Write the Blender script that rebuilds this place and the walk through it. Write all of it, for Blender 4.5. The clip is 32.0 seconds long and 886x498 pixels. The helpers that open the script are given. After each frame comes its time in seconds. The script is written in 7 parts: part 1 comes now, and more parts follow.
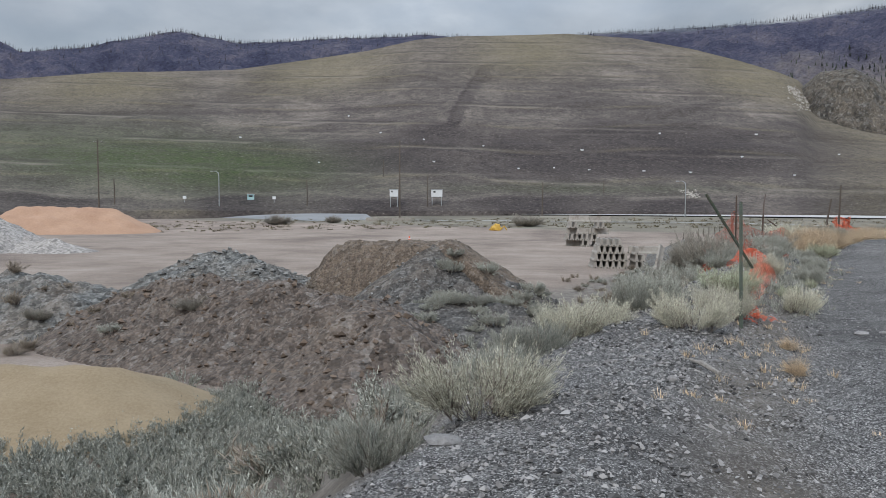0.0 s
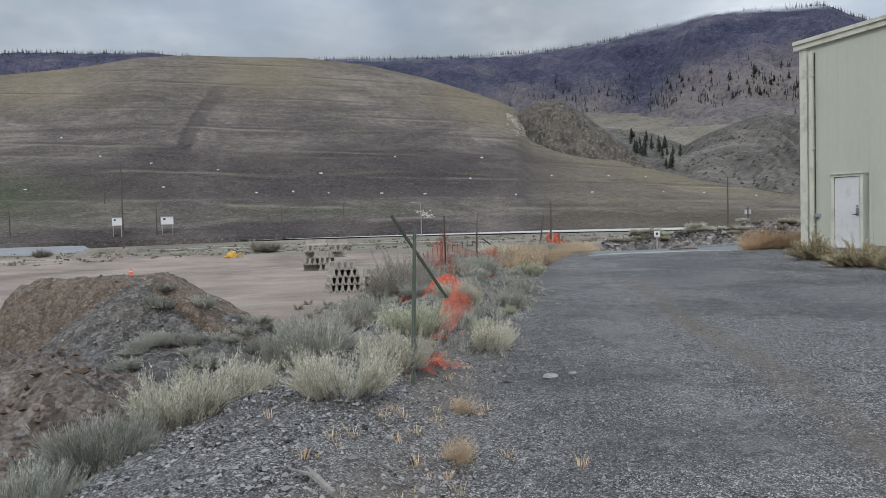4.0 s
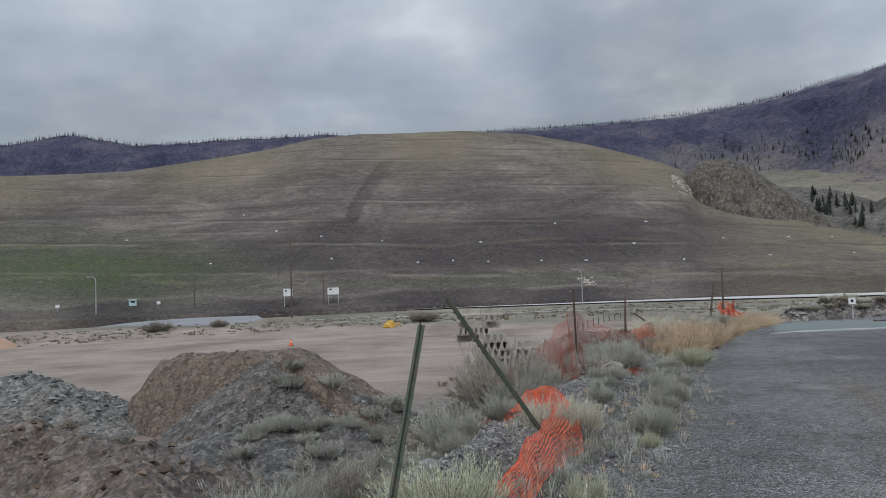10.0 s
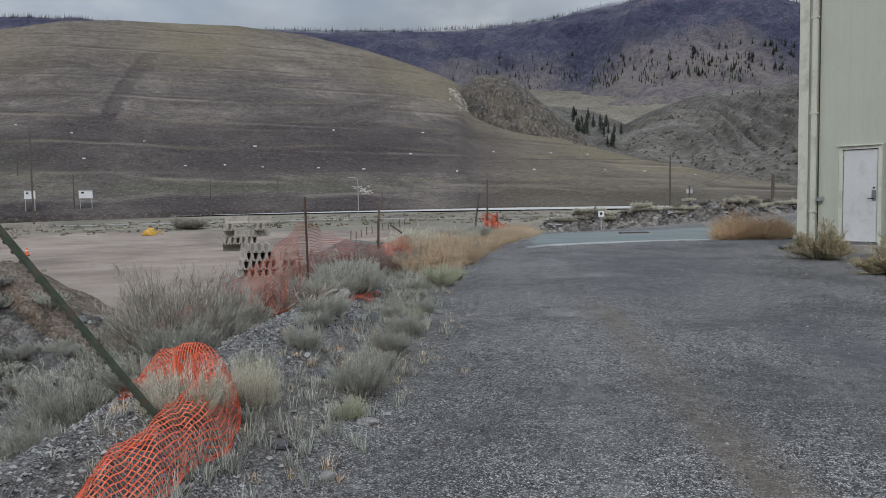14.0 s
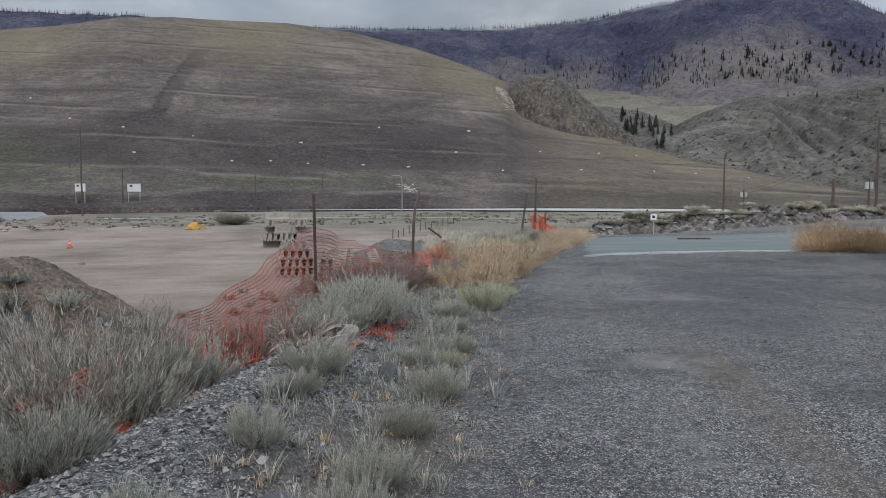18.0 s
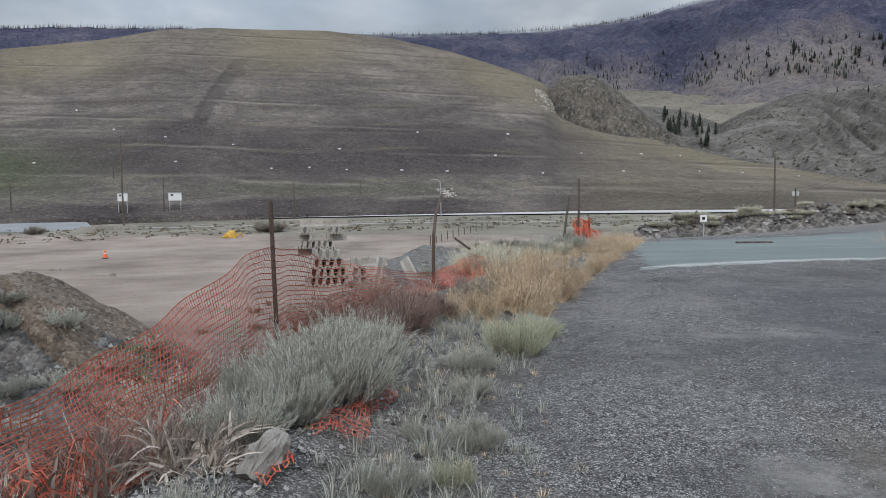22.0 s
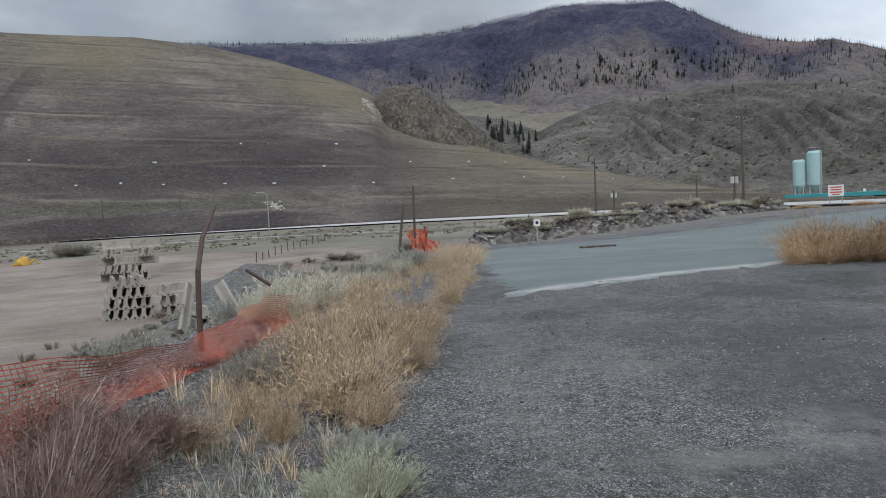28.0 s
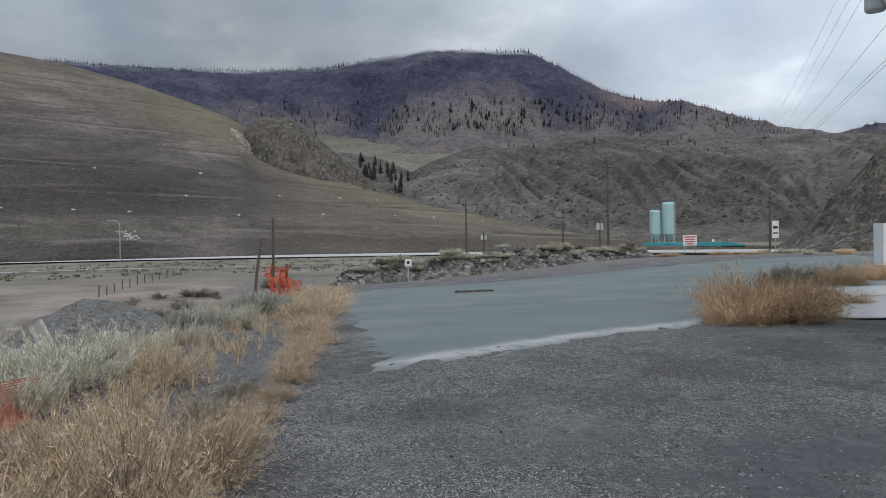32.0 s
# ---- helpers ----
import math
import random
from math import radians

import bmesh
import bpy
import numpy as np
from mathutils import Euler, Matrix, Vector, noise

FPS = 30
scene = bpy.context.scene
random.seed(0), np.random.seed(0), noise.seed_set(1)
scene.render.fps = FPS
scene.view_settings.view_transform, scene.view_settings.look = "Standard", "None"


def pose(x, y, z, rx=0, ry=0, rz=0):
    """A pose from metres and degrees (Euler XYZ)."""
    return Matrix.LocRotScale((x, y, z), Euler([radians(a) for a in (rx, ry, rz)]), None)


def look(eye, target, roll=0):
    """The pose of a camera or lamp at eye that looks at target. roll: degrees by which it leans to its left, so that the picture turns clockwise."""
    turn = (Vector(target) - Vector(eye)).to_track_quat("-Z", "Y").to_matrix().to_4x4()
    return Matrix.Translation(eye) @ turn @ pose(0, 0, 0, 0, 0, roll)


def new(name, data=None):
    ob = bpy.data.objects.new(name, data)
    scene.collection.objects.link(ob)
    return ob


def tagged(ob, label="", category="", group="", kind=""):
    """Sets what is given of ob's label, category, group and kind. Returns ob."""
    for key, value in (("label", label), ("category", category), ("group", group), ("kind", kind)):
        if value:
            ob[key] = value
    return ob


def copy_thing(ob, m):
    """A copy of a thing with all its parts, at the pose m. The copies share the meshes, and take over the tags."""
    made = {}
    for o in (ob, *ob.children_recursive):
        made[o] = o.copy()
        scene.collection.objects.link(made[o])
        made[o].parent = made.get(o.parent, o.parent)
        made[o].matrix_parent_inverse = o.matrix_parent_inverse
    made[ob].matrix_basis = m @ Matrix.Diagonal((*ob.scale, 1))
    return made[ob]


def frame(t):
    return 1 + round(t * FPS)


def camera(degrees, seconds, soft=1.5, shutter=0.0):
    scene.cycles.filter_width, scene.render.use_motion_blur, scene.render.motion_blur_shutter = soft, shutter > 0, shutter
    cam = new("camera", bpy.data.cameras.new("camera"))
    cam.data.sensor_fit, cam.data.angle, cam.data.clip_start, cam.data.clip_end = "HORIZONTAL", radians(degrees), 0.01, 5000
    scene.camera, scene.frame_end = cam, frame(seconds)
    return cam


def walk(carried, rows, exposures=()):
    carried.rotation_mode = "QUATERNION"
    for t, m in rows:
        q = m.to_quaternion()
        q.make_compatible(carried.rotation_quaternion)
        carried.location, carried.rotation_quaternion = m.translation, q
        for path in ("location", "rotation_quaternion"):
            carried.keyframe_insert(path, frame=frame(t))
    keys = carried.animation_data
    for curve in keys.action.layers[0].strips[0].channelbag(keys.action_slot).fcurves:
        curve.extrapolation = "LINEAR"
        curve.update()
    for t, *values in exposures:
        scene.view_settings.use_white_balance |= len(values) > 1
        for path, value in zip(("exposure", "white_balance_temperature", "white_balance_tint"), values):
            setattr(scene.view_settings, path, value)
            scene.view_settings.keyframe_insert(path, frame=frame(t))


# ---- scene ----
cam = camera(60.93, 32.0, soft=0.55)
PATH = [
    (0, pose(-0.824, -0.173, 1.313, 86.33, -0.21, 2.20)),
    (0.5, pose(-0.747, -0.020, 1.309, 86.30, 0.95, 4.59)),
    (1, pose(-0.523, 0.170, 1.332, 86.25, 1.64, 0.88)),
    (1.5, pose(-0.365, 0.430, 1.314, 86.01, 1.46, -5.71)),
    (2, pose(-0.226, 0.702, 1.358, 87.05, 1.27, -6.86)),
    (2.5, pose(-0.012, 0.912, 1.368, 87.82, 1.11, -2.74)),
    (3, pose(0.082, 1.160, 1.351, 87.99, 0.79, 1.57)),
    (3.5, pose(0.168, 1.396, 1.381, 87.99, -0.39, -6.33)),
    (4, pose(0.399, 1.673, 1.338, 87.88, 1.52, -17.06)),
    (4.5, pose(0.564, 1.915, 1.367, 87.51, 1.62, -17.07)),
    (6.5, pose(1.120, 2.699, 1.395, 86.39, 0.26, -18.23)),
    (7, pose(1.262, 2.952, 1.432, 89.57, -0.03, -18.17)),
    (7.5, pose(1.472, 3.291, 1.425, 90.75, 0.47, -18.40)),
    (8, pose(1.576, 3.600, 1.414, 91.12, 0.38, -18.62)),
    (8.5, pose(1.691, 3.940, 1.420, 91.32, 1.34, -18.57)),
    (9, pose(1.895, 4.208, 1.430, 90.60, 2.75, -18.49)),
    (9.5, pose(1.977, 4.507, 1.417, 89.63, 2.83, -16.07)),
    (10, pose(2.011, 4.832, 1.456, 93.41, 2.14, -4.72)),
    (10.5, pose(2.087, 5.082, 1.469, 97.99, 1.21, 7.77)),
    (11, pose(2.166, 5.335, 1.478, 97.93, 0.98, 9.06)),
    (11.5, pose(2.261, 5.623, 1.468, 95.87, 0.43, 2.33)),
    (12, pose(2.357, 5.862, 1.427, 91.92, 0.61, -10.20)),
    (12.5, pose(2.585, 6.098, 1.440, 89.86, 1.08, -14.82)),
    (13, pose(2.759, 6.405, 1.405, 85.84, 0.85, -19.09)),
    (13.5, pose(2.987, 6.663, 1.410, 85.90, 0.95, -20.97)),
    (14, pose(3.235, 6.885, 1.435, 85.98, 0.99, -21.38)),
    (14.5, pose(3.326, 7.258, 1.417, 85.96, 0.65, -20.03)),
    (15, pose(3.353, 7.492, 1.436, 85.96, 0.60, -11.37)),
    (15.5, pose(3.478, 7.750, 1.480, 86.50, 0.76, -2.88)),
    (17.5, pose(3.998, 8.904, 1.416, 85.55, 0.47, -13.07)),
    (18, pose(4.100, 9.203, 1.446, 85.93, 0.01, -18.00)),
    (18.5, pose(4.318, 9.445, 1.443, 86.93, -0.14, -18.98)),
    (19, pose(4.465, 9.752, 1.427, 87.02, -0.21, -19.18)),
    (19.5, pose(4.522, 10.055, 1.454, 87.13, -0.11, -19.34)),
    (20, pose(4.658, 10.342, 1.437, 87.51, -0.17, -18.78)),
    (20.5, pose(4.783, 10.659, 1.434, 87.45, -0.34, -16.69)),
    (21, pose(4.818, 11.017, 1.433, 87.19, -0.30, -16.27)),
    (21.5, pose(4.955, 11.319, 1.405, 86.04, 0.81, -15.73)),
    (22, pose(5.114, 11.618, 1.445, 86.28, 0.92, -14.95)),
    (22.5, pose(5.190, 11.975, 1.452, 88.10, 0.11, -15.78)),
    (23, pose(5.265, 12.287, 1.432, 88.70, -0.11, -17.41)),
    (23.5, pose(5.440, 12.585, 1.434, 88.62, 0.40, -18.35)),
    (24, pose(5.541, 12.913, 1.419, 87.38, 0.48, -19.90)),
    (24.5, pose(5.687, 13.236, 1.426, 87.26, 0.47, -21.53)),
    (25, pose(5.898, 13.541, 1.445, 87.91, 0.46, -19.51)),
    (25.5, pose(5.991, 13.861, 1.438, 88.22, 0.52, -15.99)),
    (27.5, pose(6.474, 15.183, 1.452, 86.82, 2.07, -23.28)),
    (28, pose(6.765, 15.517, 1.430, 86.64, 2.92, -27.65)),
    (28.5, pose(7.054, 15.856, 1.421, 84.15, 2.37, -31.37)),
    (29, pose(7.248, 16.195, 1.423, 84.23, 1.05, -33.48)),
    (29.5, pose(7.468, 16.500, 1.418, 84.63, 1.77, -35.36)),
    (30, pose(7.733, 16.795, 1.441, 87.54, 0.58, -40.30)),
    (30.5, pose(7.882, 17.173, 1.438, 88.11, -1.51, -43.81)),
    (31, pose(8.051, 17.512, 1.437, 88.54, 0.11, -42.96)),
    (31.5, pose(8.298, 17.833, 1.445, 88.88, 1.22, -39.88)),
    (32, pose(8.438, 18.197, 1.413, 89.22, 0.91, -37.48)),
]
EXPOSURES = [(0, -0.06), (1, -0.16), (2, -0.18), (3, -0.18), (4, -0.15), (6.5, -0.42), (9.5, -0.42), (10.2, -0.34), (10.8, -0.6), (11.2, -0.6), (12.2, -0.1), (13, -0.02), (13.5, -0.22), (14, -0.31), (14.6, -0.15), (15, -0.05), (17.5, -0.15), (18, -0.28), (19, -0.24), (20, -0.05), (22, -0.08), (23, -0.33), (24, -0.15), (25, -0.18), (28, -0.3), (29, -0.28), (30, -0.45), (31, -0.56), (32, -0.46)]
walk(cam, PATH, EXPOSURES)

# ---- world, sun, exposure ----
def link(nt, a, b):
    nt.links.new(a, b)


def node(nt, kind, **values):
    n = nt.nodes.new(kind)
    for key, value in values.items():
        if key in n.inputs:
            n.inputs[key].default_value = value
        else:
            setattr(n, key, value)
    return n


def ramp(nt, source, stops):
    r = nt.nodes.new("ShaderNodeValToRGB")
    el = r.color_ramp.elements
    while len(el) < len(stops):
        el.new(0.5)
    for e, (at, c) in zip(el, stops):
        e.position, e.color = at, (c, c, c, 1) if isinstance(c, float) else (*c, 1)
    link(nt, source, r.inputs["Fac"])
    return r.outputs["Color"]


SUN_ELEVATION, SUN_AZIMUTH = 38.0, 205.0      # degrees; azimuth clockwise from +y
world = bpy.data.worlds.new("overcast_sky")
scene.world = world
world.use_nodes = True
nt = world.node_tree
nt.nodes.clear()
sky = node(nt, "ShaderNodeTexSky", sky_type="NISHITA", sun_disc=False, sun_elevation=radians(SUN_ELEVATION), sun_rotation=radians(SUN_AZIMUTH))
where = node(nt, "ShaderNodeTexCoord")
# cloud layer seen in perspective: the bearing over the rise
split = node(nt, "ShaderNodeSeparateXYZ")
link(nt, where.outputs["Generated"], split.inputs["Vector"])
lift = node(nt, "ShaderNodeMath", operation="MAXIMUM")
link(nt, split.outputs["Z"], lift.inputs[0])
lift.inputs[1].default_value = 0.0
deep = node(nt, "ShaderNodeMath", operation="ADD")
link(nt, lift.outputs[0], deep.inputs[0])
deep.inputs[1].default_value = 0.34
stretch = node(nt, "ShaderNodeVectorMath", operation="DIVIDE")
tri = node(nt, "ShaderNodeCombineXYZ")
for key in ("X", "Y", "Z"):
    link(nt, deep.outputs[0], tri.inputs[key])
link(nt, where.outputs["Generated"], stretch.inputs[0])
link(nt, tri.outputs["Vector"], stretch.inputs[1])
big = node(nt, "ShaderNodeTexNoise", Scale=2.1, Detail=7.0, Roughness=0.5, Distortion=0.12)
link(nt, stretch.outputs["Vector"], big.inputs["Vector"])
shape = ramp(nt, big.outputs["Fac"], [(0.30, (0.345, 0.40, 0.478)), (0.44, (0.425, 0.487, 0.568)), (0.56, (0.53, 0.592, 0.672)), (0.70, (0.80, 0.86, 0.93))])
gaps = node(nt, "ShaderNodeTexNoise", Scale=3.3, Detail=5.0, Roughness=0.5)
link(nt, stretch.outputs["Vector"], gaps.inputs["Vector"])
cover = ramp(nt, gaps.outputs["Fac"], [(0.36, 0.8), (0.55, 1.0)])
blue = node(nt, "ShaderNodeVectorMath", operation="SCALE")
link(nt, sky.outputs["Color"], blue.inputs[0])
blue.inputs["Scale"].default_value = 0.09
mix = node(nt, "ShaderNodeMix", data_type="RGBA")
link(nt, cover, mix.inputs["Factor"])
link(nt, blue.outputs["Vector"], mix.inputs[6])
link(nt, shape, mix.inputs[7])
glow_dir = Vector((math.sin(radians(75)) * 0.96, math.cos(radians(75)) * 0.96, 0.28))
dot = node(nt, "ShaderNodeVectorMath", operation="DOT_PRODUCT")
link(nt, where.outputs["Generated"], dot.inputs[0])
dot.inputs[1].default_value = glow_dir
thin = node(nt, "ShaderNodeMapRange", interpolation_type="SMOOTHSTEP")
for key, v in (("From Min", 0.6), ("From Max", 0.97), ("To Min", 1.0), ("To Max", 1.9)):
    thin.inputs[key].default_value = v
link(nt, dot.outputs["Value"], thin.inputs["Value"])
# an overcast sky is brighter overhead than at the horizon
over = node(nt, "ShaderNodeMath", operation="MULTIPLY_ADD")
link(nt, lift.outputs[0], over.inputs[0])
over.inputs[1].default_value, over.inputs[2].default_value = 2.1, 0.56
high = node(nt, "ShaderNodeVectorMath", operation="SCALE")
link(nt, mix.outputs[2], high.inputs[0]), link(nt, over.outputs[0], high.inputs["Scale"])
lit = node(nt, "ShaderNodeVectorMath", operation="SCALE")
link(nt, high.outputs["Vector"], lit.inputs[0])
link(nt, thin.outputs["Result"], lit.inputs["Scale"])
summit = node(nt, "ShaderNodeVectorMath", operation="DOT_PRODUCT")
link(nt, where.outputs["Generated"], summit.inputs[0])
summit.inputs[1].default_value = Vector((math.sin(radians(33)), math.cos(radians(33)), 0.30)).normalized()
low_cloud = node(nt, "ShaderNodeMapRange", interpolation_type="SMOOTHSTEP")
for key, v in (("From Min", 0.92), ("From Max", 0.995), ("To Min", 1.0), ("To Max", 0.76)):
    low_cloud.inputs[key].default_value = v
link(nt, summit.outputs["Value"], low_cloud.inputs["Value"])
dim = node(nt, "ShaderNodeVectorMath", operation="SCALE")
link(nt, lit.outputs["Vector"], dim.inputs[0]), link(nt, low_cloud.outputs["Result"], dim.inputs["Scale"])
back = node(nt, "ShaderNodeBackground", Strength=0.95)
link(nt, dim.outputs["Vector"], back.inputs["Color"])
link(nt, back.outputs["Background"], node(nt, "ShaderNodeOutputWorld").inputs["Surface"])

sun = new("sun", bpy.data.lights.new("sun", "SUN"))
sun.data.energy, sun.data.angle, sun.data.color = 1.45, radians(18), (1.0, 0.955, 0.90)
sa, se = radians(SUN_AZIMUTH), radians(SUN_ELEVATION)
sun.matrix_world = look((0, 0, 60), (-math.sin(sa) * math.cos(se) * 10, -math.cos(sa) * math.cos(se) * 10, 60 - math.sin(se) * 10))


# ---- materials ----
def gritty(nt, vec, col, scale, amount):
    """Coarse speckle: stones and clods lighter and darker than their soil, at two sizes."""
    for s, k in ((scale, amount), (scale * 3.1, amount * 0.8)):
        vo = node(nt, "ShaderNodeTexVoronoi", Scale=s)
        link(nt, vec, vo.inputs["Vector"])
        bw = node(nt, "ShaderNodeRGBToBW")
        link(nt, vo.outputs["Color"], bw.inputs["Color"])
        f = ramp(nt, bw.outputs["Val"], [(0.22, 1.0 - k), (0.5, 1.0 - 0.12 * k), (0.72, 1.0), (0.82, 1.0)])
        up = ramp(nt, bw.outputs["Val"], [(0.74, 0.0), (0.86, 0.45 * k)])
        mul = node(nt, "ShaderNodeVectorMath", operation="MULTIPLY")
        link(nt, col, mul.inputs[0]), link(nt, f, mul.inputs[1])
        mx = node(nt, "ShaderNodeMix", data_type="RGBA")
        link(nt, up, mx.inputs["Factor"]), link(nt, mul.outputs["Vector"], mx.inputs[6])
        mx.inputs[7].default_value = (0.46, 0.45, 0.43, 1)
        col = mx.outputs[2]
    return col


def shader(name, dark, light, scale=4.0, fine=40.0, rough=0.9, bump=0.3, bump_scale=60.0, spread=0.35, cells=0.0,
           metal=0.0, bump_dist=0.02, random=0.0, stretch=(1, 1, 1), stain=None, stain_scale=0.6, stain_at=(0.5, 0.7), grit=None):
    """Two scales of colour noise between dark and light, optional stone cells, stains and per-object variation."""
    m = bpy.data.materials.new(name)
    m.use_nodes = True
    nt = m.node_tree
    b = nt.nodes["Principled BSDF"]
    b.inputs["Roughness"].default_value, b.inputs["Metallic"].default_value = rough, metal
    tc = node(nt, "ShaderNodeTexCoord")
    mp = node(nt, "ShaderNodeMapping")
    mp.inputs["Scale"].default_value = stretch
    link(nt, tc.outputs["Object"], mp.inputs["Vector"])
    vec = mp.outputs["Vector"]
    n1 = node(nt, "ShaderNodeTexNoise", Scale=scale, Detail=6.0, Roughness=0.6)
    n2 = node(nt, "ShaderNodeTexNoise", Scale=fine, Detail=3.0, Roughness=0.65)
    link(nt, vec, n1.inputs["Vector"]), link(nt, vec, n2.inputs["Vector"])
    add = node(nt, "ShaderNodeMix", data_type="FLOAT")
    add.inputs["Factor"].default_value = 0.45
    link(nt, n1.outputs["Fac"], add.inputs[2]), link(nt, n2.outputs["Fac"], add.inputs[3])
    fac = add.outputs[0]
    height = n2.outputs["Fac"]
    if cells:
        vo = node(nt, "ShaderNodeTexVoronoi", Scale=cells)
        link(nt, vec, vo.inputs["Vector"])
        bw = node(nt, "ShaderNodeRGBToBW")
        link(nt, vo.outputs["Color"], bw.inputs["Color"])
        c2 = node(nt, "ShaderNodeMix", data_type="FLOAT")
        c2.inputs["Factor"].default_value = 0.5
        link(nt, fac, c2.inputs[2]), link(nt, bw.outputs["Val"], c2.inputs[3])
        fac = c2.outputs[0]
        inv = node(nt, "ShaderNodeMath", operation="SUBTRACT")
        inv.inputs[0].default_value = 1.0
        link(nt, vo.outputs["Distance"], inv.inputs[1])
        height = inv.outputs[0]
    col = ramp(nt, fac, [(0.5 - spread / 2, dark), (0.5 + spread / 2, light)])
    if stain:
        n3 = node(nt, "ShaderNodeTexNoise", Scale=stain_scale, Detail=8.0, Roughness=0.6)
        link(nt, vec, n3.inputs["Vector"])
        f3 = ramp(nt, n3.outputs["Fac"], [(stain_at[0], 0.0), (stain_at[1], 0.8)])
        mx = node(nt, "ShaderNodeMix", data_type="RGBA")
        link(nt, f3, mx.inputs["Factor"]), link(nt, col, mx.inputs[6])
        mx.inputs[7].default_value = (*stain, 1)
        col = mx.outputs[2]
    if grit:
        col = gritty(nt, vec, col, *grit)
    if random:
        info = node(nt, "ShaderNodeObjectInfo")
        hsv = node(nt, "ShaderNodeHueSaturation")
        rng = node(nt, "ShaderNodeMapRange")
        link(nt, info.outputs["Random"], rng.inputs["Value"])
        rng.inputs["To Min"].default_value, rng.inputs["To Max"].default_value = 1 - random, 1 + random
        link(nt, rng.outputs["Result"], hsv.inputs["Value"]), link(nt, col, hsv.inputs["Color"])
        col = hsv.outputs["Color"]
    link(nt, col, b.inputs["Base Color"])
    if bump:
        nb = node(nt, "ShaderNodeTexNoise", Scale=bump_scale, Detail=4.0)
        link(nt, vec, nb.inputs["Vector"])
        bp = node(nt, "ShaderNodeBump", Strength=bump, Distance=bump_dist)
        link(nt, height if cells else nb.outputs["Fac"], bp.inputs["Height"])
        link(nt, bp.outputs["Normal"], b.inputs["Normal"])
    return m


def leafy(name, dark, light, random=0.18):
    """Thin foliage: colour varies blade by blade and bush by bush."""
    m = bpy.data.materials.new(name)
    m.use_nodes = True
    nt = m.node_tree
    b = nt.nodes["Principled BSDF"]
    b.inputs["Roughness"].default_value = 0.85
    b.inputs["Specular IOR Level"].default_value = 0.2
    geo = node(nt, "ShaderNodeNewGeometry")
    col = ramp(nt, geo.outputs["Random Per Island"], [(0.0, dark), (1.0, light)])
    info = node(nt, "ShaderNodeObjectInfo")
    rng = node(nt, "ShaderNodeMapRange")
    rng.inputs["To Min"].default_value, rng.inputs["To Max"].default_value = 1 - random, 1 + random
    link(nt, info.outputs["Random"], rng.inputs["Value"])
    hsv = node(nt, "ShaderNodeHueSaturation")
    link(nt, rng.outputs["Result"], hsv.inputs["Value"]), link(nt, col, hsv.inputs["Color"])
    link(nt, hsv.outputs["Color"], b.inputs["Base Color"])
    return m


M_STONE = shader("stone", (0.10, 0.097, 0.096), (0.42, 0.405, 0.395), scale=9, fine=60, random=0.2, spread=0.6)
M_CHIP = leafy("gravel_chip", (0.03, 0.029, 0.029), (0.37, 0.355, 0.345))
M_SAGE = leafy("sage_leaf", (0.185, 0.19, 0.165), (0.56, 0.562, 0.495))
M_RABBIT = leafy("rabbitbrush_leaf", (0.32, 0.31, 0.245), (0.82, 0.79, 0.65))
M_GREENISH = leafy("green_brush_leaf", (0.30, 0.32, 0.22), (0.62, 0.64, 0.48))
M_STRAW = leafy("straw", (0.28, 0.205, 0.135), (0.80, 0.63, 0.43))
M_RUSTSTRAW = leafy("rusty_straw", (0.40, 0.27, 0.165), (0.82, 0.61, 0.41))
M_TWIG = leafy("dry_twig", (0.15, 0.12, 0.105), (0.42, 0.36, 0.32))
M_NET = leafy("orange_plastic_net", (0.60, 0.085, 0.04), (0.82, 0.20, 0.11), random=0.05)
M_NETFADE = leafy("faded_orange_net", (0.33, 0.065, 0.04), (0.60, 0.175, 0.115), random=0.05)
M_POSTGREEN = shader("green_post_paint", (0.035, 0.05, 0.035), (0.10, 0.12, 0.09), scale=14, fine=80, rough=0.6, metal=0.2, stain=(0.13, 0.08, 0.05), stain_scale=9)
M_POSTRUST = shader("rusty_post", (0.05, 0.035, 0.03), (0.16, 0.11, 0.085), scale=14, fine=80, rough=0.75, metal=0.2)
M_CONCRETE = shader("concrete", (0.27, 0.245, 0.215), (0.46, 0.43, 0.39), scale=1.6, fine=25, random=0.12, bump=0.2, stain=(0.2, 0.17, 0.14), stain_scale=1.4)
M_WALL = shader("cream_metal_cladding", (0.50, 0.52, 0.43), (0.57, 0.59, 0.50), scale=0.7, fine=14, rough=0.5, bump=0.06, bump_scale=8, stretch=(1, 1, 0.25), stain=(0.46, 0.47, 0.39), stain_scale=1.1)
M_TRIM = shader("cream_trim", (0.60, 0.60, 0.50), (0.72, 0.72, 0.62), scale=1.2, fine=20, rough=0.45, bump=0.03, stain=(0.42, 0.40, 0.33), stain_scale=2.2)
M_DOOR = shader("white_door_paint", (0.66, 0.66, 0.66), (0.76, 0.76, 0.76), scale=1.5, fine=30, rough=0.45, bump=0.03, stain=(0.55, 0.54, 0.52), stain_scale=3)
M_DARK = shader("dark_gap", (0.015, 0.015, 0.015), (0.04, 0.04, 0.04))
M_STEEL = shader("brushed_steel", (0.30, 0.30, 0.31), (0.5, 0.5, 0.52), rough=0.35, metal=0.9, bump=0.02)
M_POLE = shader("weathered_pole_wood", (0.06, 0.048, 0.04), (0.16, 0.13, 0.105), scale=3, fine=40, stretch=(1, 1, 0.12))
